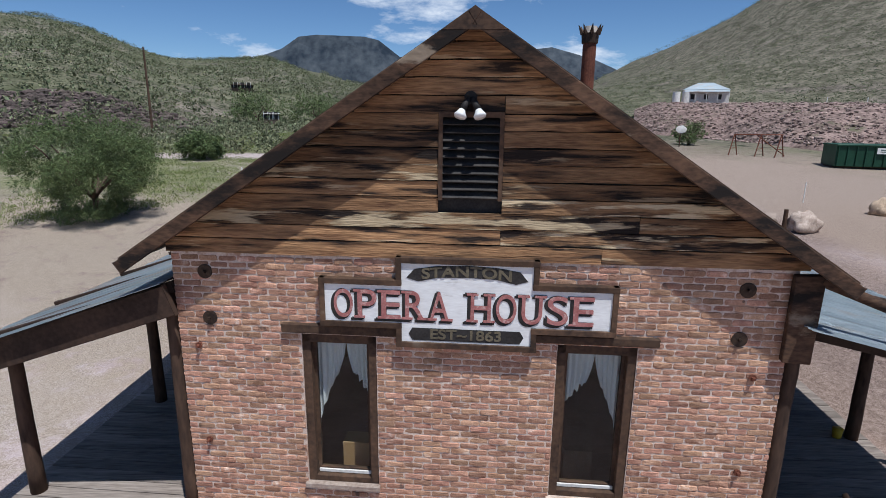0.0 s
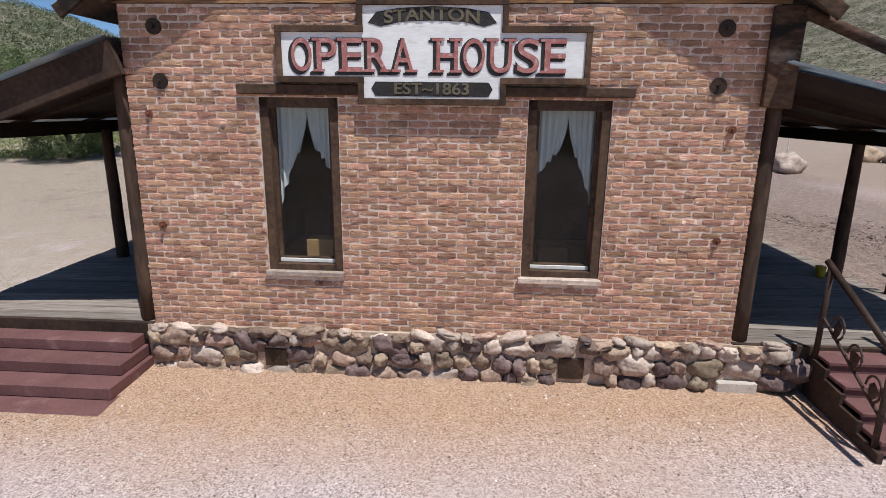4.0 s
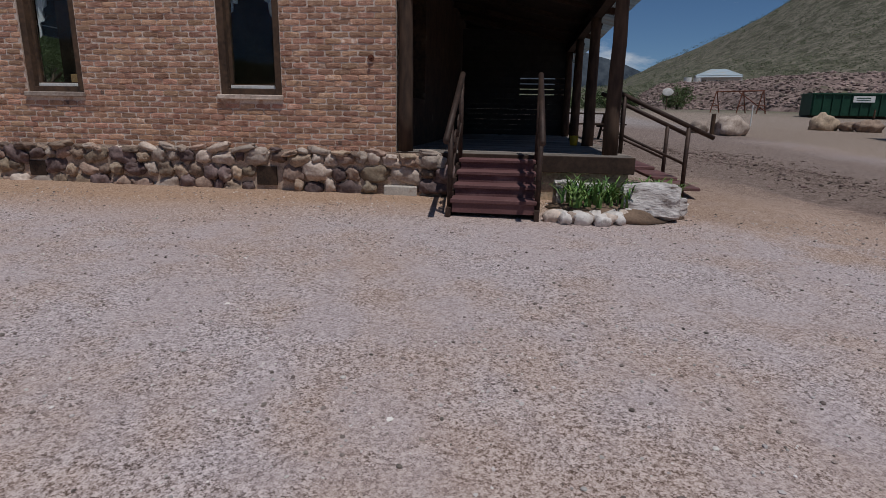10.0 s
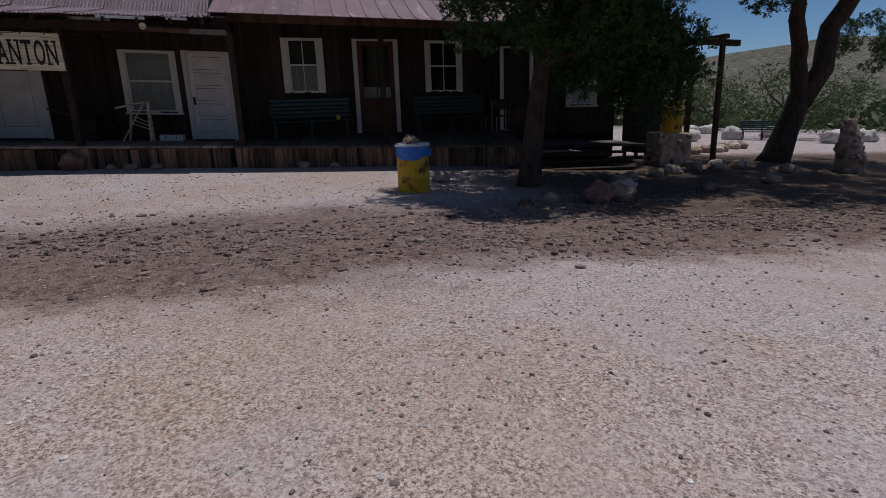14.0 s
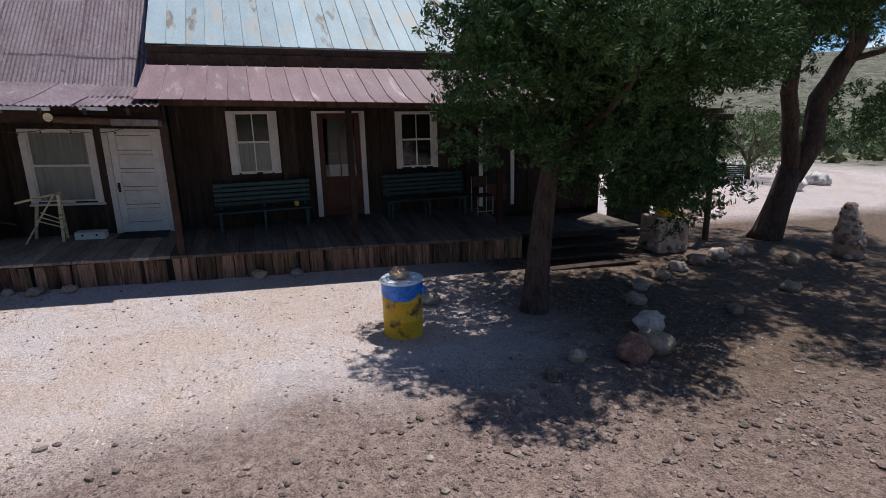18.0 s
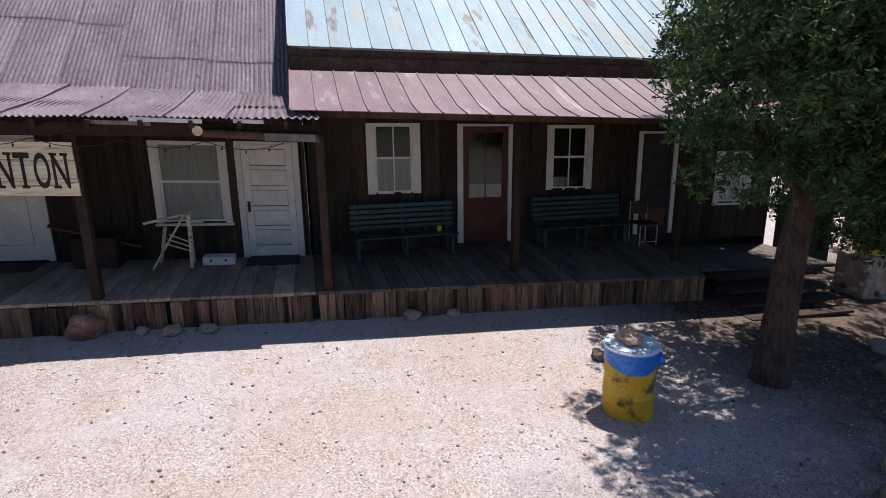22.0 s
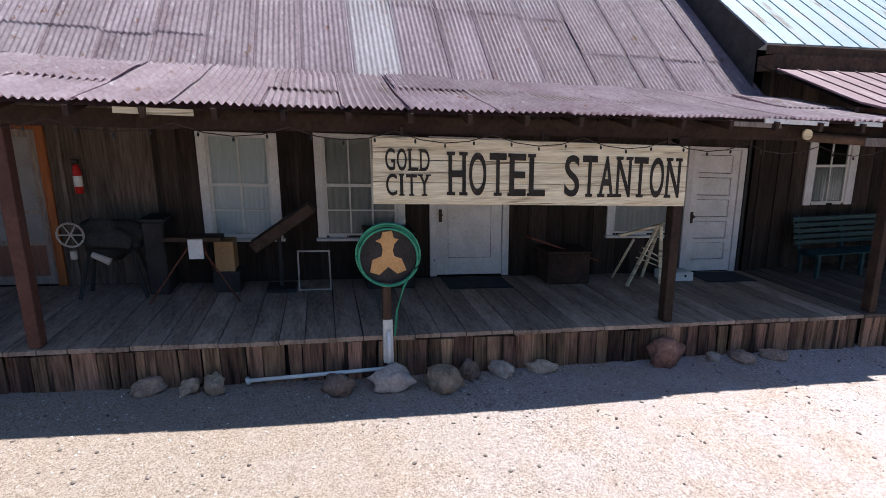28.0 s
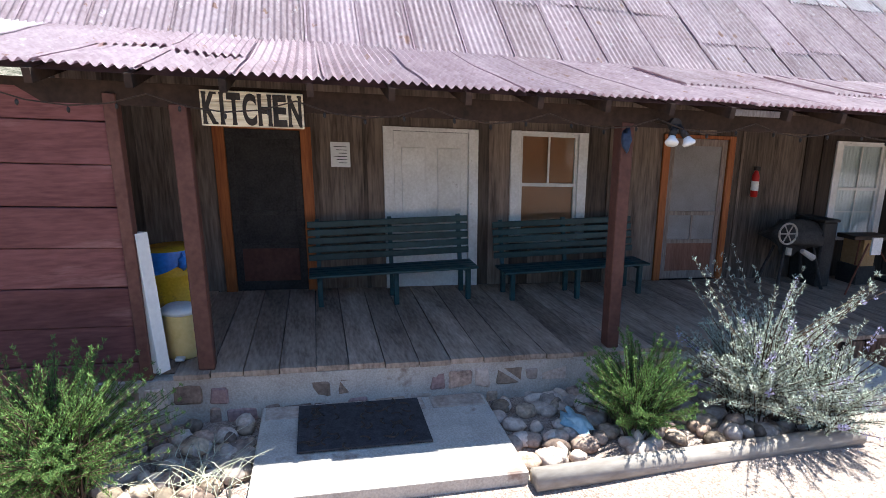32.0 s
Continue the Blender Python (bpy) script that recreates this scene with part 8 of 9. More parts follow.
def spiky_bush(name, d, s, h, r, stems, leaves, leaf_mat, label, seed, size, flowers=0, upright=1.0, spread=1.1, thin=0.16, wild=0.0, even=False):
    """Arching stems set with narrow leaves; some end in flower spikes."""
    g_ = on_ground(d, s)
    t = thing(name, g_, label, "bush")
    rr = random.Random(seed)
    bm = bmesh.new()
    anchors, fl = [], []
    for k in range(stems):
        a = rr.uniform(0, 6.28)
        reach = r * rr.uniform(0.15, 1.0) ** 0.7
        hh = h * rr.uniform(0.45 if even else 0.55, 1.0) * (1 - 0.45 * (reach / r) ** 2)
        if wild and k % 11 == 0:
            hh, reach = h * (1 + wild * rr.random()), reach * 1.15
        root = g_ + Vector((rr.uniform(-1, 1) * r * 0.25, rr.uniform(-1, 1) * r * 0.25, -0.02))
        tipp = g_ + Vector((math.cos(a) * reach, math.sin(a) * reach, hh))
        midp = root + (tipp - root) * 0.5 + Vector((-math.cos(a) * 0.1 * reach, -math.sin(a) * 0.1 * reach, 0.12 * hh))
        pts = [root, root.lerp(midp, 0.5), midp, midp.lerp(tipp, 0.5), tipp]
        tube(bm, pts, [0.007, 0.006, 0.005, 0.004, 0.002], 4)
        for i in range(14):
            u = 0.22 + 0.78 * i / 13
            p = midp.lerp(tipp, (u - 0.5) * 2) if u > 0.5 else root.lerp(midp, u * 2)
            c = size * spread
            (fl if flowers and u > 0.72 and k % flowers == 0 else anchors).append((p.x, p.y, p.z, c, c, c * 1.3, 1.0))
    part("stem_clump", bm, LOG, t)
    me = leaf_mesh("foliage", anchors, leaves, size, seed, 0.8 * upright, thin)
    me.materials.append(leaf_mat)
    hang("foliage", me, t)
    if fl:
        me = leaf_mesh("blossom", fl, len(fl) * 12, size * 0.7, seed + 1, 0.5, 0.3)
        me.materials.append(FLOWER)
        hang("blossom", me, t, "pale violet flower spikes")


spiky_bush("rosemary_bush", -0.95, 14.25, 1.0, 0.55, 190, 70000, LEAF_R, "green upright rosemary bush in the cobble bed", 51, 0.026, upright=1.1, spread=0.6, thin=0.07, even=True)
spiky_bush("rosemary_bush", -0.95, 18.75, 1.15, 0.85, 300, 90000, LEAF_R, "large green rosemary bush before the red wall", 52, 0.028, upright=1.1, spread=0.6, thin=0.07, even=True)
spiky_bush("sage_bush", -0.95, 13.0, 1.2, 0.8, 260, 52000, LEAF_S, "silvery sage bush with thin flowering stems", 53, 0.027, flowers=9, spread=0.9, thin=0.13, wild=0.3)
spiky_bush("sage_bush", -1.25, 12.6, 0.85, 0.6, 150, 24000, LEAF_S, "low silvery sage with pale violet flowers", 54, 0.026, flowers=6, spread=0.9, thin=0.13, wild=0.3)
spiky_bush("sage_bush", -0.7, 20.2, 1.5, 0.8, 130, 18000, LEAF_S, "silvery sage bush with thin flowering stems", 55, 0.027, flowers=6, spread=0.8, thin=0.12)
STRAW = mat("dry_straw_grass", (0.35, 0.33, 0.22), (0.62, 0.6, 0.45), 4, rough=0.8, fine=20, vary=0.3, island=True, bump=0)
LEAF_Y = mat("lily_leaf", (0.06, 0.13, 0.03), (0.2, 0.32, 0.08), 4, rough=0.6, fine=20, vary=0.35, island=True, bump=0, hue=0.03)


def tuft(name, at, n, h, r, m_, label, seed, wide=0.014):
    """Long arching blades from one root."""
    rr = random.Random(seed)
    bm = bmesh.new()
    for k in range(n):
        a = rr.uniform(0, 6.28)
        L, o = h * rr.uniform(0.6, 1.1), Vector((rr.uniform(-r, r) * 0.5, rr.uniform(-r, r) * 0.5, -0.02))
        out = Vector((math.cos(a), math.sin(a), 0))
        side = Vector((-math.sin(a), math.cos(a), 0)) * wide
        prev = None
        for i in range(5):
            u = i / 4
            p = Vector(at) + o + out * (r * u * u * rr.uniform(0.8, 1.1)) + Vector((0, 0, L * (u - 0.45 * u * u * u)))
            w = side * (1 - u) + side * 0.05
            cur = (bm.verts.new(p - w), bm.verts.new(p + w))
            if prev:
                bm.faces.new((prev[0], prev[1], cur[1], cur[0]))
            prev = cur
    return tagged(part(name, bm, m_, None), label, "plant")


g = on_ground(-1.0, 17.85)
tuft("grass_tuft", g, 70, 0.42, 0.5, STRAW, "pale dry grass tuft beside the cement step", 61, 0.006)

# planting bed at the hall's corner
def O(x, y, z):
    return OPM @ Vector((x, y, z))


for k, (x, y, hh) in enumerate(((5.15, -0.5, 0.5), (5.35, -0.62, 0.52), (5.55, -0.45, 0.45), (5.25, -0.8, 0.4), (5.62, -0.7, 0.42), (6.12, -0.12, 0.4), (6.3, -0.05, 0.38), (6.2, 0.1, 0.42))):
    tuft("lily_plant", O(x, y, 0.16), 34, hh, 0.32, LEAF_Y, "green strap-leaved lily in the stone bed", 70 + k, 0.016)
rs = random.Random(9)
for k in range(26):
    u = k / 25
    x, y = 4.9 + 1.5 * u, -1.12 + 0.95 * max(0, u - 0.35) * 1.5 + 0.06 * math.sin(k * 2.1)
    p = O(x, y, 0.12)
    ob = part("edging_stone", lump(bmesh.new(), (0, 0, 0), 0.1, 0.08, 0.075, 0.25, 2, k + 300), QUARTZ if k % 3 else PALE_STONE, None, smooth=True)
    ob.matrix_basis = pose(p.x, p.y, ground_z(p.x, p.y) + 0.045, 0, 0, k * 41)
    tagged(ob, "whitish quartz stone edging the planting bed", "rock", "bed edging stones")
QUARTZ_SLAB = mat("grey_white_quartz_slab", (0.33, 0.27, 0.25), (0.78, 0.72, 0.68), 3, stretch=(1, 1, 2.5), rough=0.8, fine=16, vary=0.1, bump=1.0, dist=0.05, stain=(0.14, 0.1, 0.085), stain_at=0.58, stain_scale=4)
for k, (x, y, w, l, h, lean) in enumerate(((5.95, -0.66, 0.4, 0.2, 0.27, -28), (6.27, -0.42, 0.16, 0.13, 0.15, -10), (5.1, -0.25, 0.2, 0.14, 0.22, 0), (5.45, -0.16, 0.22, 0.12, 0.2, 0), (5.85, -0.14, 0.14, 0.12, 0.2, 0))):
    p = O(x, y, 0)
    bm = lump(bmesh.new(), (0, 0, 0), w, l, h, 0.16, 4, k + 340)
    for v in bm.verts:
        # a broken block: flat faces, sharp corners
        for ax, r_ in enumerate((w, l, h)):
            v.co[ax] = max(-0.72 * r_, min(0.72 * r_, v.co[ax])) + 0.03 * r_ * noise.noise(v.co * 9 + Vector((k, 0, ax)))
    ob = part("quartz_boulder", bm, QUARTZ_SLAB, None, smooth=False)
    ob.matrix_basis = pose(p.x, p.y, ground_z(p.x, p.y) + h * 0.62, lean, 0, k * 8 - 10)
    tagged(ob, "broken white quartz block in the planting bed", "rock")
part("bed_soil", lump(bmesh.new(), O(5.6, -0.45, 0.02), 0.7, 0.6, 0.16, 0.1, 3, 2), mat("dark_bed_soil", (0.1, 0.065, 0.045), (0.24, 0.16, 0.11), 4, rough=0.95, fine=40, vary=0, bump=0.5), None, smooth=True)
tagged(bpy.data.objects["bed_soil"], "brown soil of the planting bed", "soil", kind="structure")

# second stair at the outer side of the east porch, with a pipe rail
st2 = thing("side_stair", O(6.5, 1.2, 0.2), "oxide red side stair with rusty pipe rails", "steps")
for k in range(3):
    part("tread", bx(5.98 + 0.3 * k, 6.3 + 0.3 * k, 0.75, 1.9, 0.42 - 0.13 * k, 0.46 - 0.13 * k, 0.006), RED_STEP, st2, "", OPM)
for y in (0.8, 1.85):
    part("handrail", rod(bmesh.new(), (5.7, y, 1.42), (7.0, y, 0.84), 0.03, 0.03, 10), RAIL_IRON, st2, "", OPM, smooth=True)
    part("lower_rail", rod(bmesh.new(), (5.75, y, 0.9), (6.68, y, 0.5), 0.018, 0.018, 8), RAIL_IRON, st2, "", OPM, smooth=True)
    part("newel", rod(bmesh.new(), (6.68, y, 0.05), (6.68, y, 0.98), 0.028, 0.028, 10), RAIL_IRON, st2, "", OPM, smooth=True)
    part("newel", rod(bmesh.new(), (5.85, y, 0.6), (5.85, y, 1.35), 0.028, 0.028, 10), RAIL_IRON, st2, "", OPM, smooth=True)
part("stringer", bx(5.95, 6.7, 0.8, 0.84, -0.05, 0.2), RAIL_IRON, st2, "", OPM)
pot = thing("yellow_bucket", O(5.4, 2.6, 0.62), "small yellow bucket on the porch floor", "bucket")
part("bucket", (lambda b: (tube(b, [(5.42, 2.62, z) for z in (0.625, 0.63, 0.78)], [0.05, 0.06, 0.075], 16), b)[1])(bmesh.new()), YELLOW, pot, "", OPM, smooth=True)

# ---- far side of the yard ----
def far(x, y, dz=0.0):
    return Vector((x, y, ground_z(x, y) + dz))


dp = thing("dumpster", far(33.5, 43.5), "long dark green roll-off dumpster with a white panel", "dumpster")
DM = Matrix.Translation(far(33.5, 43.5)) @ Matrix.Rotation(radians(-12), 4, "Z")
part("body", bx(-3.0, 3.0, -1.2, 1.2, 0.15, 1.75, 0.03), DUMP_GREEN, dp, "", DM)
for k in range(10):
    part("rib", bx(-2.9 + k * 0.63, -2.82 + k * 0.63, -1.28, -1.2, 0.2, 1.72, 0.01), DUMP_GREEN, dp, "", DM)
part("top_rail", bx(-3.06, 3.06, -1.3, 1.26, 1.7, 1.82, 0.02), DUMP_GREEN, dp, "", DM)
part("skid", bx(-3.0, 3.0, -0.8, 0.8, 0.0, 0.15), IRON, dp, "", DM)
pl = part("sign_panel", bx(-0.3, 1.1, -1.32, -1.3, 1.15, 1.6), PVC, dp, "white panel", DM)
for k in range(2):
    part("text_bar", bx(-0.1, 0.8, -1.325, -1.32, 1.28 + 0.14 * k, 1.34 + 0.14 * k), DUMP_GREEN, pl, "", DM)


def far_house(at, w, d_, h, turn, wall_mat, roof_mat, label, porch_=True, lift=0.0, rise=1.6):
    t = thing("cottage", far(*at), label, "building")
    m = Matrix.Translation(far(*at, lift)) @ Matrix.Rotation(radians(turn), 4, "Z")
    part("wall", bx(-w / 2, w / 2, -d_ / 2, d_ / 2, -1.5 - lift, h), wall_mat, t, "", m)
    bm = bmesh.new()
    vs = [bm.verts.new(p) for p in ((-w / 2 - 0.3, -d_ / 2 - 0.3, h), (w / 2 + 0.3, -d_ / 2 - 0.3, h), (w / 2 + 0.3, d_ / 2 + 0.3, h), (-w / 2 - 0.3, d_ / 2 + 0.3, h), (-w / 6, 0, h + rise), (w / 6, 0, h + rise))]
    for f in ((0, 1, 5, 4), (1, 2, 5), (2, 3, 4, 5), (3, 0, 4), (3, 2, 1, 0)):
        bm.faces.new([vs[i] for i in f])
    part("roof", bm, roof_mat, t, "", m)
    for x in (-w * 0.3, 0.0, w * 0.3):
        wd = part("window", bx(x - 0.4, x + 0.4, -d_ / 2 - 0.03, -d_ / 2 - 0.002, 0.9, 2.0), BLACK, t, "", m)
        part("window_frame", (lambda b: (box(b, x - 0.48, x - 0.4, -d_ / 2 - 0.05, -d_ / 2 - 0.002, 0.85, 2.05), box(b, x + 0.4, x + 0.48, -d_ / 2 - 0.05, -d_ / 2 - 0.002, 0.85, 2.05), b)[2])(bmesh.new()), WHITE, wd, "", m)
    if porch_:
        bm = bmesh.new()
        vs = [bm.verts.new(p) for p in ((-w / 2, -d_ / 2 - 1.8, h - 0.5), (w / 2, -d_ / 2 - 1.8, h - 0.5), (w / 2, -d_ / 2, h), (-w / 2, -d_ / 2, h))]
        bm.faces.new(vs)
        part("porch_roof", bm, roof_mat, t, "", m)
        for k in range(5):
            x = -w / 2 + 0.1 + k * (w - 0.2) / 4
            part("porch_post", bx(x - 0.06, x + 0.06, -d_ / 2 - 1.75, -d_ / 2 - 1.63, -0.8, h - 0.48), WHITE, t, "", m)


far_house((59, 129), 9, 7, 3.0, -20, WHITE, BLUE_TIN, "white cottage with a pale metal roof below the hill", lift=4.4)
far_house((-48, 137), 4.8, 4, 1.5, 20, HWALL, TIMBER, "small dark flat-roofed shack on the hillside", False, rise=0.25)
far_house((-27.5, 91), 2.3, 2, 1.7, 10, HWALL_N, WHITE, "small pale-roofed shed in the valley", False, rise=0.3)
for k, (x, y) in enumerate(((53.5, 126), (51.2, 125.5))):
    t = thing("water_tank", far(x, y), "upright white tank beside the cottage", "tank")
    p = far(x, y)
    part("tank", rod(bmesh.new(), p, p + Vector((0, 0, 6.9)), 0.8, 0.8, 16), WHITE, t, "", smooth=False)
sw = thing("trestle_frame", far(28, 51), "rusty pipe trestle frame beside the road", "frame")
p = far(26.6, 51.2)
for k, o in enumerate((0.0, 1.9, 3.3)):
    q = p + Vector((o, -0.5 * o, 0))
    for s_ in (-0.45, 0.5):
        part("leg", rod(bmesh.new(), q + Vector((s_, 0.3 * s_, -0.1)), q + Vector((0.05 * s_, 0, 1.85)), 0.05, 0.05, 6), RUST, sw)
    part("brace", rod(bmesh.new(), q + Vector((-0.3, 0, 0.6)), q + Vector((0.33, 0, 0.65)), 0.03, 0.03, 6), RUST, sw)
part("top_bar", rod(bmesh.new(), p + Vector((0, 0, 1.84)), p + Vector((3.4, -1.7, 1.9)), 0.05, 0.05, 6), RUST, sw)
part("cross_brace", rod(bmesh.new(), p + Vector((1.6, -0.8, 1.8)), p + Vector((3.7, -1.8, 0.1)), 0.04, 0.04, 6), RUST, sw)
ds = thing("round_sign", far(24.5, 58), "round white sign on a short post beside the road", "sign")
part("post", rod(bmesh.new(), far(24.5, 58, -0.1), far(24.5, 58, 1.5), 0.06, 0.05, 8), TIMBER, ds)
part("disc", lump(bmesh.new(), far(24.5, 57.9, 1.75), 0.55, 0.05, 0.4, 0.05, 3, 8), WHITE, ds, "white disc")
for k, (x, y, h, r_) in enumerate(((26.3, 60, 2.4, 1.5), (22, 64, 1.6, 1.3), (20.3, 66, 1.8, 1.6), (27, 108, 4.0, 3.0), (17, 76, 1.8, 1.6), (18.5, 90, 2.2, 2.0), (62, 122, 4.5, 3.0), (80, 118, 3, 3), (105, 126, 4, 4))):
    mesquite((x, y), h, r_, 3500, 140 + k, "low green desert bush near the rubble bank", size=0.22, name="desert_bush")
for k, (x, y, h, w) in enumerate(((15.2, 24.0, 0.9, 0.1), (13.0, 31, 0.8, 0.09), (9.2, 27, 0.9, 0.1), (24.5, 27.5, 1.0, 0.05), (19.5, 29.5, 1.1, 0.03))):
    tagged(part("bollard", rod(bmesh.new(), far(x, y, -0.1), far(x, y, h), w, w * 0.9, 10), TIMBER if k < 4 else PVC, None), "short dark timber bollard beside the yard" if k < 4 else "thin white marker post beside the yard", "post")
for k, (x, y, w, l, h, m_) in enumerate(((15.9, 23.8, 0.75, 0.55, 0.55, PALE_STONE), (14.9, 24.9, 0.55, 0.4, 0.35, PALE_STONE), (16.9, 25.2, 0.35, 0.3, 0.35, STONE), (21.5, 26.5, 0.6, 0.4, 0.5, STONE), (23.0, 25.5, 0.6, 0.45, 0.35, STONE), (22.3, 26.0, 0.4, 0.35, 0.3, STONE), (25.0, 24.6, 0.9, 0.5, 0.3, QUARTZ), (8.0, 26, 0.9, 0.5, 0.45, STONE), (5.5, 28, 0.6, 0.4, 0.3, PALE_STONE))):
    rock("boulder", 0, 0, w, l, h, m_, "large boulder placed along the yard edge", 400 + k, world_xy=(x, y))
po = thing("utility_pole", far(-34, 66), "tall bare wooden utility pole below the hill", "pole")
part("pole", rod(bmesh.new(), far(-34, 66, -0.3), far(-34, 66, 9.5), 0.16, 0.11, 8), LOG, po)
po = thing("utility_pole", far(110, 128), "tall bare wooden utility pole below the hill", "pole")
part("pole", rod(bmesh.new(), far(110, 128, -0.3), far(110, 128, 8), 0.16, 0.11, 8), LOG, po)
po = thing("marker_post", far(-10.5, 29), "thin white marker post in the grass", "post")
part("post", rod(bmesh.new(), far(-10.5, 29, -0.1), far(-10.5, 29, 1.3), 0.04, 0.04, 8), PVC, po)
def bank_top(x, y):
    return 5.4 + 0.0165 * math.hypot(x, y)


for k in range(16):
    x, y = 70 + k * 5.0, 104 - k * 3.2
    tagged(part("fence_post", rod(bmesh.new(), far(x, y, -0.2), Vector((x, y, bank_top(x, y) + 1.2)), 0.07, 0.06, 6), PVC, None), "pale fence post along the far bank", "post", "far fence posts")

# bank of red mine gravel behind the dumpster
bm = bmesh.new()
n1, n2 = 160, 26
grid = []
for i in range(n1):
    u = i / (n1 - 1)
    bx_, by_ = (29 + 9 * u / 0.3, 86 - 31 * u / 0.3) if u < 0.3 else (38 + 80 * (u - 0.3), 55 - 36 * (u - 0.3))
    row = []
    for j in range(n2):
        v = j / (n2 - 1)
        wob = 1 + 0.05 * noise.noise(Vector((u * 9, 0, 4)))
        x, y = bx_ * (wob + 1.5 * v * v), by_ * (wob + 1.5 * v * v)
        lo, k = ground_z(x, y) - 0.1, smooth01(0, 0.42, v) * smooth01(-0.08, 0.06, u) * (1 - smooth01(0.86, 1, v))
        row.append(bm.verts.new((x, y, lo + (bank_top(x, y) - lo) * k + 0.3 * noise.fractal(Vector((x, y, 0)) * 0.3, 1.0, 2.0, 4))))
    grid.append(row)
for a, b in zip(grid, grid[1:]):
    for j in range(n2 - 1):
        bm.faces.new((a[j], b[j], b[j + 1], a[j + 1]))
tagged(part("gravel_bank", bm, mat("red_mine_gravel", (0.06, 0.038, 0.032), (0.4, 0.285, 0.245), 0.6, rough=0.95, fine=2.6, vary=0, bump=1.0, dist=0.35, stain=(0.13, 0.12, 0.075), stain_at=0.62, stain_scale=0.35), None, smooth=True), "bank of reddish mine gravel beyond the yard", "bank", kind="structure")

# desert scrub on the flats and hillsides
SCRUB_DARK = mat("dark_slope_scrub", (0.085, 0.1, 0.05), (0.21, 0.225, 0.13), 1.5, rough=0.9, fine=12, vary=0.6, island=True, bump=0, hue=0.04)
r = np.random.RandomState(77)
anch = []
while len(anch) < 8000:
    az = r.uniform(-52, 62)
    dist = 48 * (10 ** r.uniform(0, 0.92))
    x, y = dist * math.sin(radians(az)), dist * math.cos(radians(az))
    if az > 12 and dist < 105:
        continue
    if -16 < az < 12 and dist < 70:
        continue
    if noise.noise(Vector((x, y, 0)) * 0.02) < -0.28:
        continue
    sz = r.uniform(0.3, 1.0) * (1.0 + dist / 300)
    anch.append((x, y, ground_z(x, y) + sz * 0.35, sz, sz, sz * 0.6, sz * sz))
me = leaf_mesh("scrub", anch, 260000, 0.3, 5, 0.3, 0.26)
me.materials.append(SCRUB)
tagged(new("scrub", me), "grey-green desert scrub over the flats and hills", "scrub", kind="stuff")
anch = []
while len(anch) < 15000:
    # dense low bushes that grain the slopes themselves
    if r.uniform() < 0.5:
        az, dist = r.uniform(6, 62), r.uniform(185, 640)
    else:
        az, dist = r.uniform(-52, -8), r.uniform(80, 320)
    x, y = dist * math.sin(radians(az)), dist * math.cos(radians(az))
    sz = r.uniform(0.35, 1.0) * (0.7 + dist / 330)
    anch.append((x, y, ground_z(x, y) + sz * 0.3, sz, sz, sz * 0.6, sz))
me = leaf_mesh("scrub", anch, 90000, 0.5, 15, 0.5, 0.34)
me.materials.append(SCRUB_DARK)
tagged(new("slope_scrub", me), "dark low bushes covering the far slopes", "scrub", kind="stuff")
anch = []
while len(anch) < 700:
    az, dist = r.uniform(70, 170), 62 * (10 ** r.uniform(0, 0.5))
    x, y = dist * math.sin(radians(az)), dist * math.cos(radians(az))
    sz = r.uniform(0.6, 1.8)
    anch.append((x, y, ground_z(x, y) + sz * 0.35, sz, sz, sz * 0.6, sz * sz))
me = leaf_mesh("scrub", anch, 16000, 0.8, 6, 0.3, 0.4)
me.materials.append(SCRUB)
tagged(new("far_scrub", me), "grey-green desert scrub beyond the gravel road", "scrub", kind="stuff")
GRASS = mat("low_green_weeds", (0.1, 0.14, 0.04), (0.26, 0.29, 0.1), 2, rough=0.9, fine=10, vary=0.4, island=True, bump=0, hue=0.02)
anch = []
while len(anch) < 900:
    az, dist = r.uniform(-42, -4), r.uniform(27, 75)
    x, y = dist * math.sin(radians(az)), dist * math.cos(radians(az))
    if noise.noise(Vector((x, y, 3)) * 0.09) < -0.05:
        continue
    anch.append((x, y, ground_z(x, y) + 0.1, 0.9, 0.9, 0.16, 1.0))
me = leaf_mesh("weeds", anch, 90000, 0.1, 8, 1.2, 0.13)
me.materials.append(GRASS)
tagged(new("weeds", me), "low green weeds on the flats west of the hall", "weeds", kind="stuff")

# loose stones over the yard and the churned lane
unit = bmesh.new()
bmesh.ops.create_icosphere(unit, subdivisions=1, radius=1.0)
UV = [v.co.copy() for v in unit.verts]
UF = [[v.index for v in f.verts] for f in unit.faces]
unit.free()


def scatter(name, count, where, lo, hi, m_, label, seed, height=ground_z):
    rr = random.Random(seed)
    vs, fs = [], []
    n = 0
    while n < count:
        x, y = where(rr)
        if x is None:
            continue
        w = lo + (hi - lo) * rr.random() ** 3
        sx, sy, sz = w * rr.uniform(0.7, 1.3), w * rr.uniform(0.7, 1.3), w * rr.uniform(0.4, 0.8)
        z = height(x, y) + sz * 0.3
        o = len(vs)
        ca, sa = math.cos(n), math.sin(n)
        for v in UV:
            k = 1 + rr.uniform(-0.18, 0.18)
            a, b = v.x * sx * k, v.y * sy * k
            vs.append((x + a * ca - b * sa, y + a * sa + b * ca, z + v.z * sz * k))
        fs.extend([o + i for i in f] for f in UF)
        n += 1
    me_ = bpy.data.meshes.new(name)
    me_.from_pydata(vs, [], fs)
    me_.materials.append(m_)
    tagged(new(name, me_), label, "pebbles", kind="stuff")


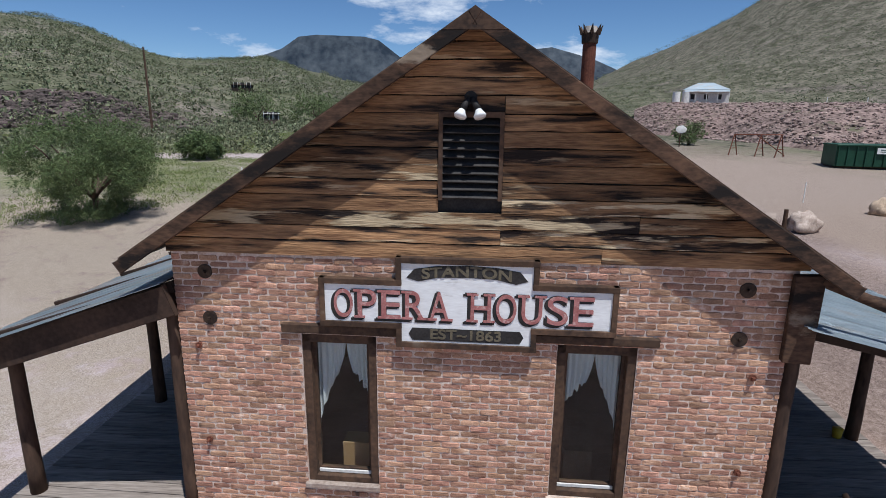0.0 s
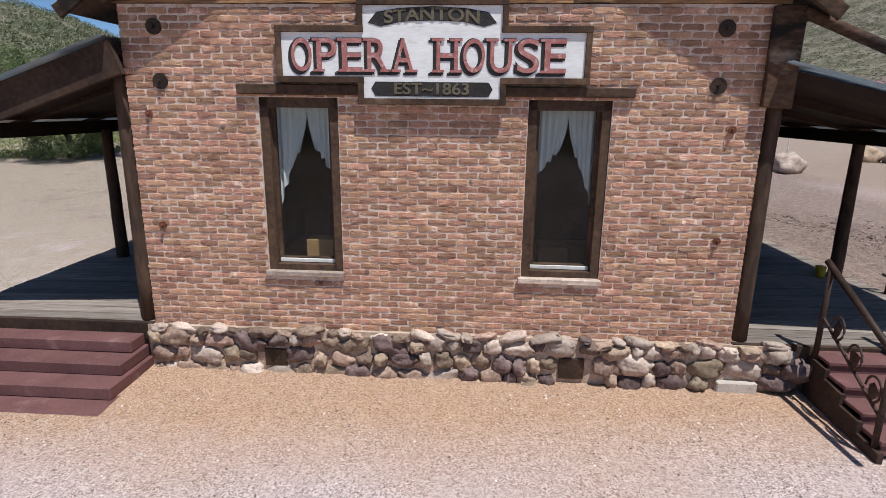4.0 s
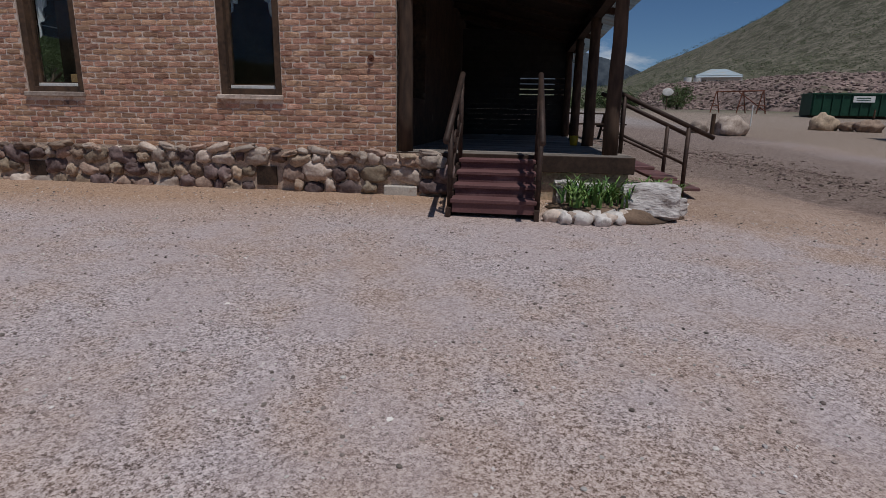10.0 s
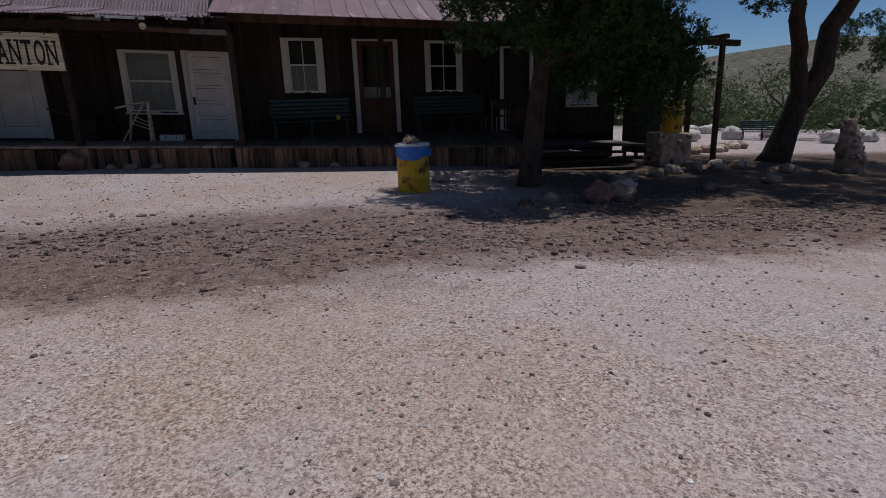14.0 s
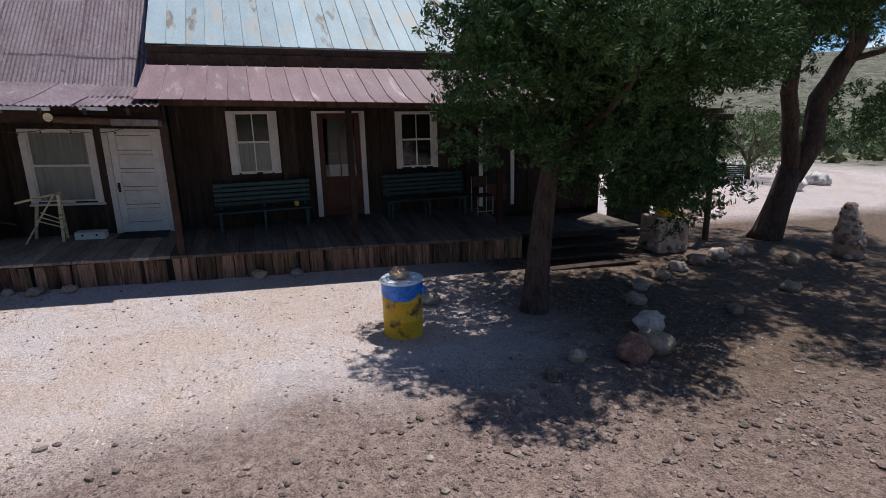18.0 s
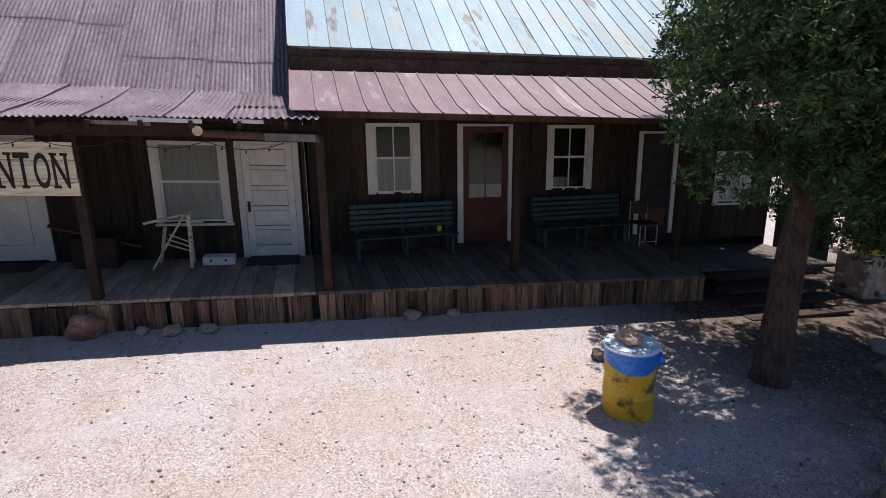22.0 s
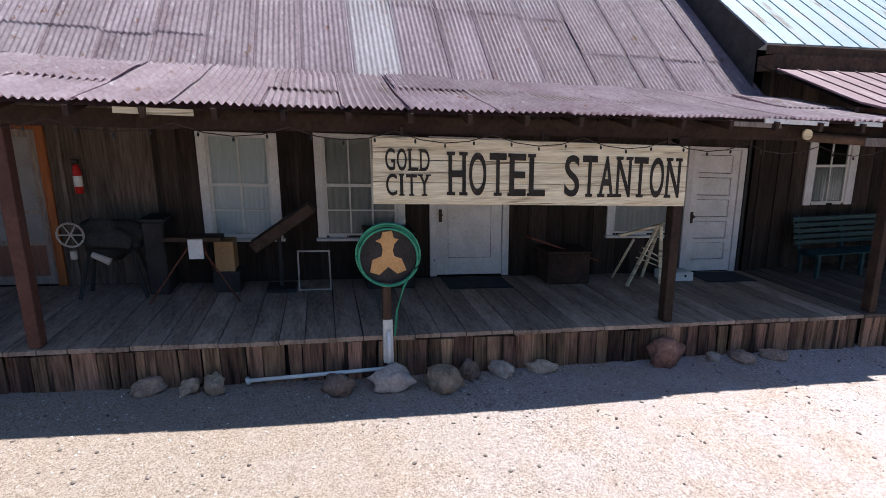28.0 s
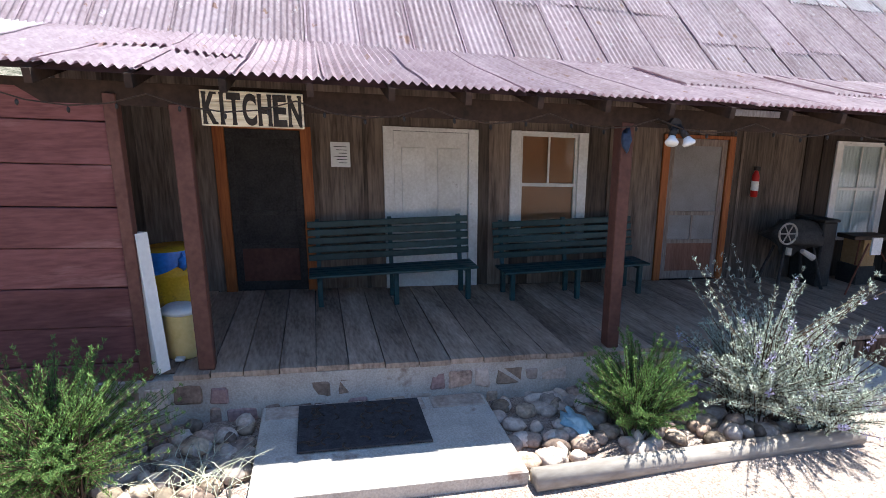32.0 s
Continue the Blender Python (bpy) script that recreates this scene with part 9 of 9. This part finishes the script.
PEBBLE = mat("loose_pebble", (0.12, 0.095, 0.085), (0.34, 0.27, 0.235), 8, rough=0.9, fine=40, vary=0.5, island=True, bump=0, hue=0.02)
CLOD = mat("brown_lane_stone", (0.09, 0.06, 0.05), (0.32, 0.235, 0.2), 8, rough=0.92, fine=40, vary=0.5, island=True, bump=0, hue=0.02)
GRIT = mat("pale_gravel_chip", (0.42, 0.37, 0.34), (0.72, 0.66, 0.62), 8, rough=0.9, fine=40, vary=0.4, island=True, bump=0, hue=0.02)


def yard(rr):
    x, y = rr.uniform(-4, 12), rr.uniform(-5.0, 5.0)
    if noise.noise(Vector((x * 0.9, y * 0.9, 2))) + 0.5 * noise.noise(Vector((x * 4, y * 4, 6))) < rr.uniform(-0.5, 0.35):
        return None, None
    return x, y


def lane(rr):
    s = rr.uniform(-11, 14)
    d = -7.35 + rr.gauss(0, 0.95) - 0.28 * max(0, s - 1)
    v = HM @ Vector((d, s, 0))
    if noise.noise(Vector((v.x * 0.9, v.y * 0.5, 7))) + 0.6 * noise.noise(Vector((v.x * 3, v.y * 2, 2))) < rr.uniform(-0.5, 0.25):
        return None, None
    return v.x, v.y


def strip(rr):
    v = HM @ Vector((rr.uniform(-5.5, -0.2), rr.uniform(-9, 14), 0))
    return v.x, v.y


scatter("yard_pebbles", 11000, yard, 0.004, 0.014, PEBBLE, "dark pebbles scattered over pale gravel", 1)
scatter("yard_gravel", 7000, yard, 0.005, 0.014, GRIT, "pale gravel chips over the yard", 2)
scatter("lane_stones", 17000, lane, 0.006, 0.02, CLOD, "brown stones churned up in the lane", 3)
scatter("lane_clods", 4200, lane, 0.014, 0.05, CLOD, "broken brown clods lying in the lane", 13)
scatter("strip_pebbles", 4200, strip, 0.005, 0.024, PEBBLE, "small stones on the gravel before the hotel", 4)
scatter("strip_gravel", 8000, strip, 0.005, 0.014, GRIT, "pale gravel chips before the hotel", 5)


def crag(rr):
    az, dist = rr.uniform(-50, -22), 80 + 20 * rr.random() ** 1.4
    return dist * math.sin(radians(az)), dist * math.cos(radians(az))


def rubble(rr):
    u, v = rr.random(), 0.62 * rr.random() ** 0.8
    fx, fy = (29 + 9 * u / 0.3, 86 - 31 * u / 0.3) if u < 0.3 else (38 + 80 * (u - 0.3), 55 - 36 * (u - 0.3))
    return fx * (1 + 1.5 * v * v), fy * (1 + 1.5 * v * v)


BANK = bpy.data.objects["gravel_bank"].data
from mathutils.bvhtree import BVHTree
bank_tree = BVHTree.FromPolygons([v.co for v in BANK.vertices], [p.vertices for p in BANK.polygons])


def on_bank(x, y):
    hit = bank_tree.ray_cast(Vector((x, y, 60)), Vector((0, 0, -1)))
    return max(hit[0].z, ground_z(x, y)) if hit[0] else ground_z(x, y)


CRAG = mat("dark_broken_rock", (0.03, 0.023, 0.02), (0.15, 0.115, 0.1), 1, rough=0.95, fine=6, vary=0.6, island=True, bump=0, hue=0.02)
RUBBLE = mat("mine_rubble", (0.09, 0.06, 0.05), (0.4, 0.3, 0.26), 1, rough=0.95, fine=6, vary=0.55, island=True, bump=0, hue=0.02)
scatter("crag_rocks", 5200, crag, 0.18, 0.75, CRAG, "dark broken rocks at the foot of the hill", 6)
scatter("bank_rubble", 13000, rubble, 0.1, 0.3, RUBBLE, "brown and grey mine rubble over the bank", 7, on_bank)
# ---- bricks of the front wall, last ----
COURSE, LENGTH, JOINT = 0.0708, 0.206, 0.0115
BRICK_MESHES = []
for k in range(14):
    rr = random.Random(k)
    # a hand-moulded front face with wavering, rounded arrises
    bm = bmesh.new()
    hx, hz = (LENGTH - JOINT) / 2, (COURSE - JOINT) / 2
    rim = [(-1, -0.55), (-0.86, -1), (-0.35, -1), (0.3, -1), (0.84, -1), (1, -0.6), (1, 0.55), (0.86, 1), (0.3, 1), (-0.35, 1), (-0.85, 1), (-1, 0.5)]
    loops = []
    for y, inset in ((0.03, 0.0), (0.006, 0.0), (0.0, 0.006)):
        loops.append([])
        for u, v in rim:
            jx, jz = (rr.uniform(-0.005, 0.005), rr.uniform(-0.0045, 0.004)) if y < 0.02 else (0, 0)
            loops[-1].append(bm.verts.new((u * (hx - inset) + jx, y + rr.uniform(-0.003, 0.003), v * (hz - inset) + jz)))
    for p, q in zip(loops, loops[1:]):
        for i in range(len(rim)):
            k2 = (i + 1) % len(rim)
            bm.faces.new((p[i], p[k2], q[k2], q[i]))
    mid = bm.verts.new((rr.uniform(-0.02, 0.02), -0.002, 0))
    for i in range(len(rim)):
        bm.faces.new((loops[-1][i], loops[-1][(i + 1) % len(rim)], mid))
    bmesh.ops.recalc_face_normals(bm, faces=bm.faces)
    me = bpy.data.meshes.new("brick")
    bm.to_mesh(me)
    bm.free()
    me.materials.append(BRICK)
    BRICK_MESHES.append(me)
rs = random.Random(2)
rest_v, rest_f = [], []
z, course, single = 0.6, 0, 0
while z + COURSE < BRICK_TOP + 0.02:
    x = XL + (0.0 if course % 2 else -LENGTH / 2)
    while x < XR:
        a, b = max(x, XL), min(x + LENGTH, XR)
        x += LENGTH
        cuts = [(a, b)]
        for w in WINS:
            if w[2] - 0.085 < z + COURSE / 2 < w[3] + 0.02:
                cuts = [q for (p0, p1) in cuts for q in ((p0, min(p1, w[0])), (max(p0, w[1]), p1)) if q[1] - q[0] > 0.03]
        for p0, p1 in cuts:
            cx, cz = (p0 + p1) / 2, z + COURSE / 2 + 0.008 * noise.noise(Vector((p0 * 0.8, z * 2, 0)))
            sx = (p1 - p0 - JOINT) / (LENGTH - JOINT)
            if sx < 0.15:
                continue
            m = Matrix.Translation((cx, rs.uniform(-0.004, 0.004), cz)) @ Matrix.Rotation(rs.uniform(-0.012, 0.012), 4, "Y") @ Matrix.Diagonal((sx, 1, 1, 1))
            me = BRICK_MESHES[rs.randrange(14)]
            if -1.12 < cx < 0.74 and z < 3.0 and single < 300:
                hang("brick", me, front, m=OPM @ m)
                single += 1
            else:
                o = len(rest_v)
                mm = OPM @ m
                rest_v.extend([tuple(mm @ v.co) for v in me.vertices])
                rest_f.extend([[o + i for i in p.vertices] for p in me.polygons])
    z += COURSE
    course += 1
me = bpy.data.meshes.new("brickwork")
me.from_pydata(rest_v, [], rest_f)
me.materials.append(BRICK_I)
hang("brickwork", me, front, "weathered red clay bricks", "stuff")
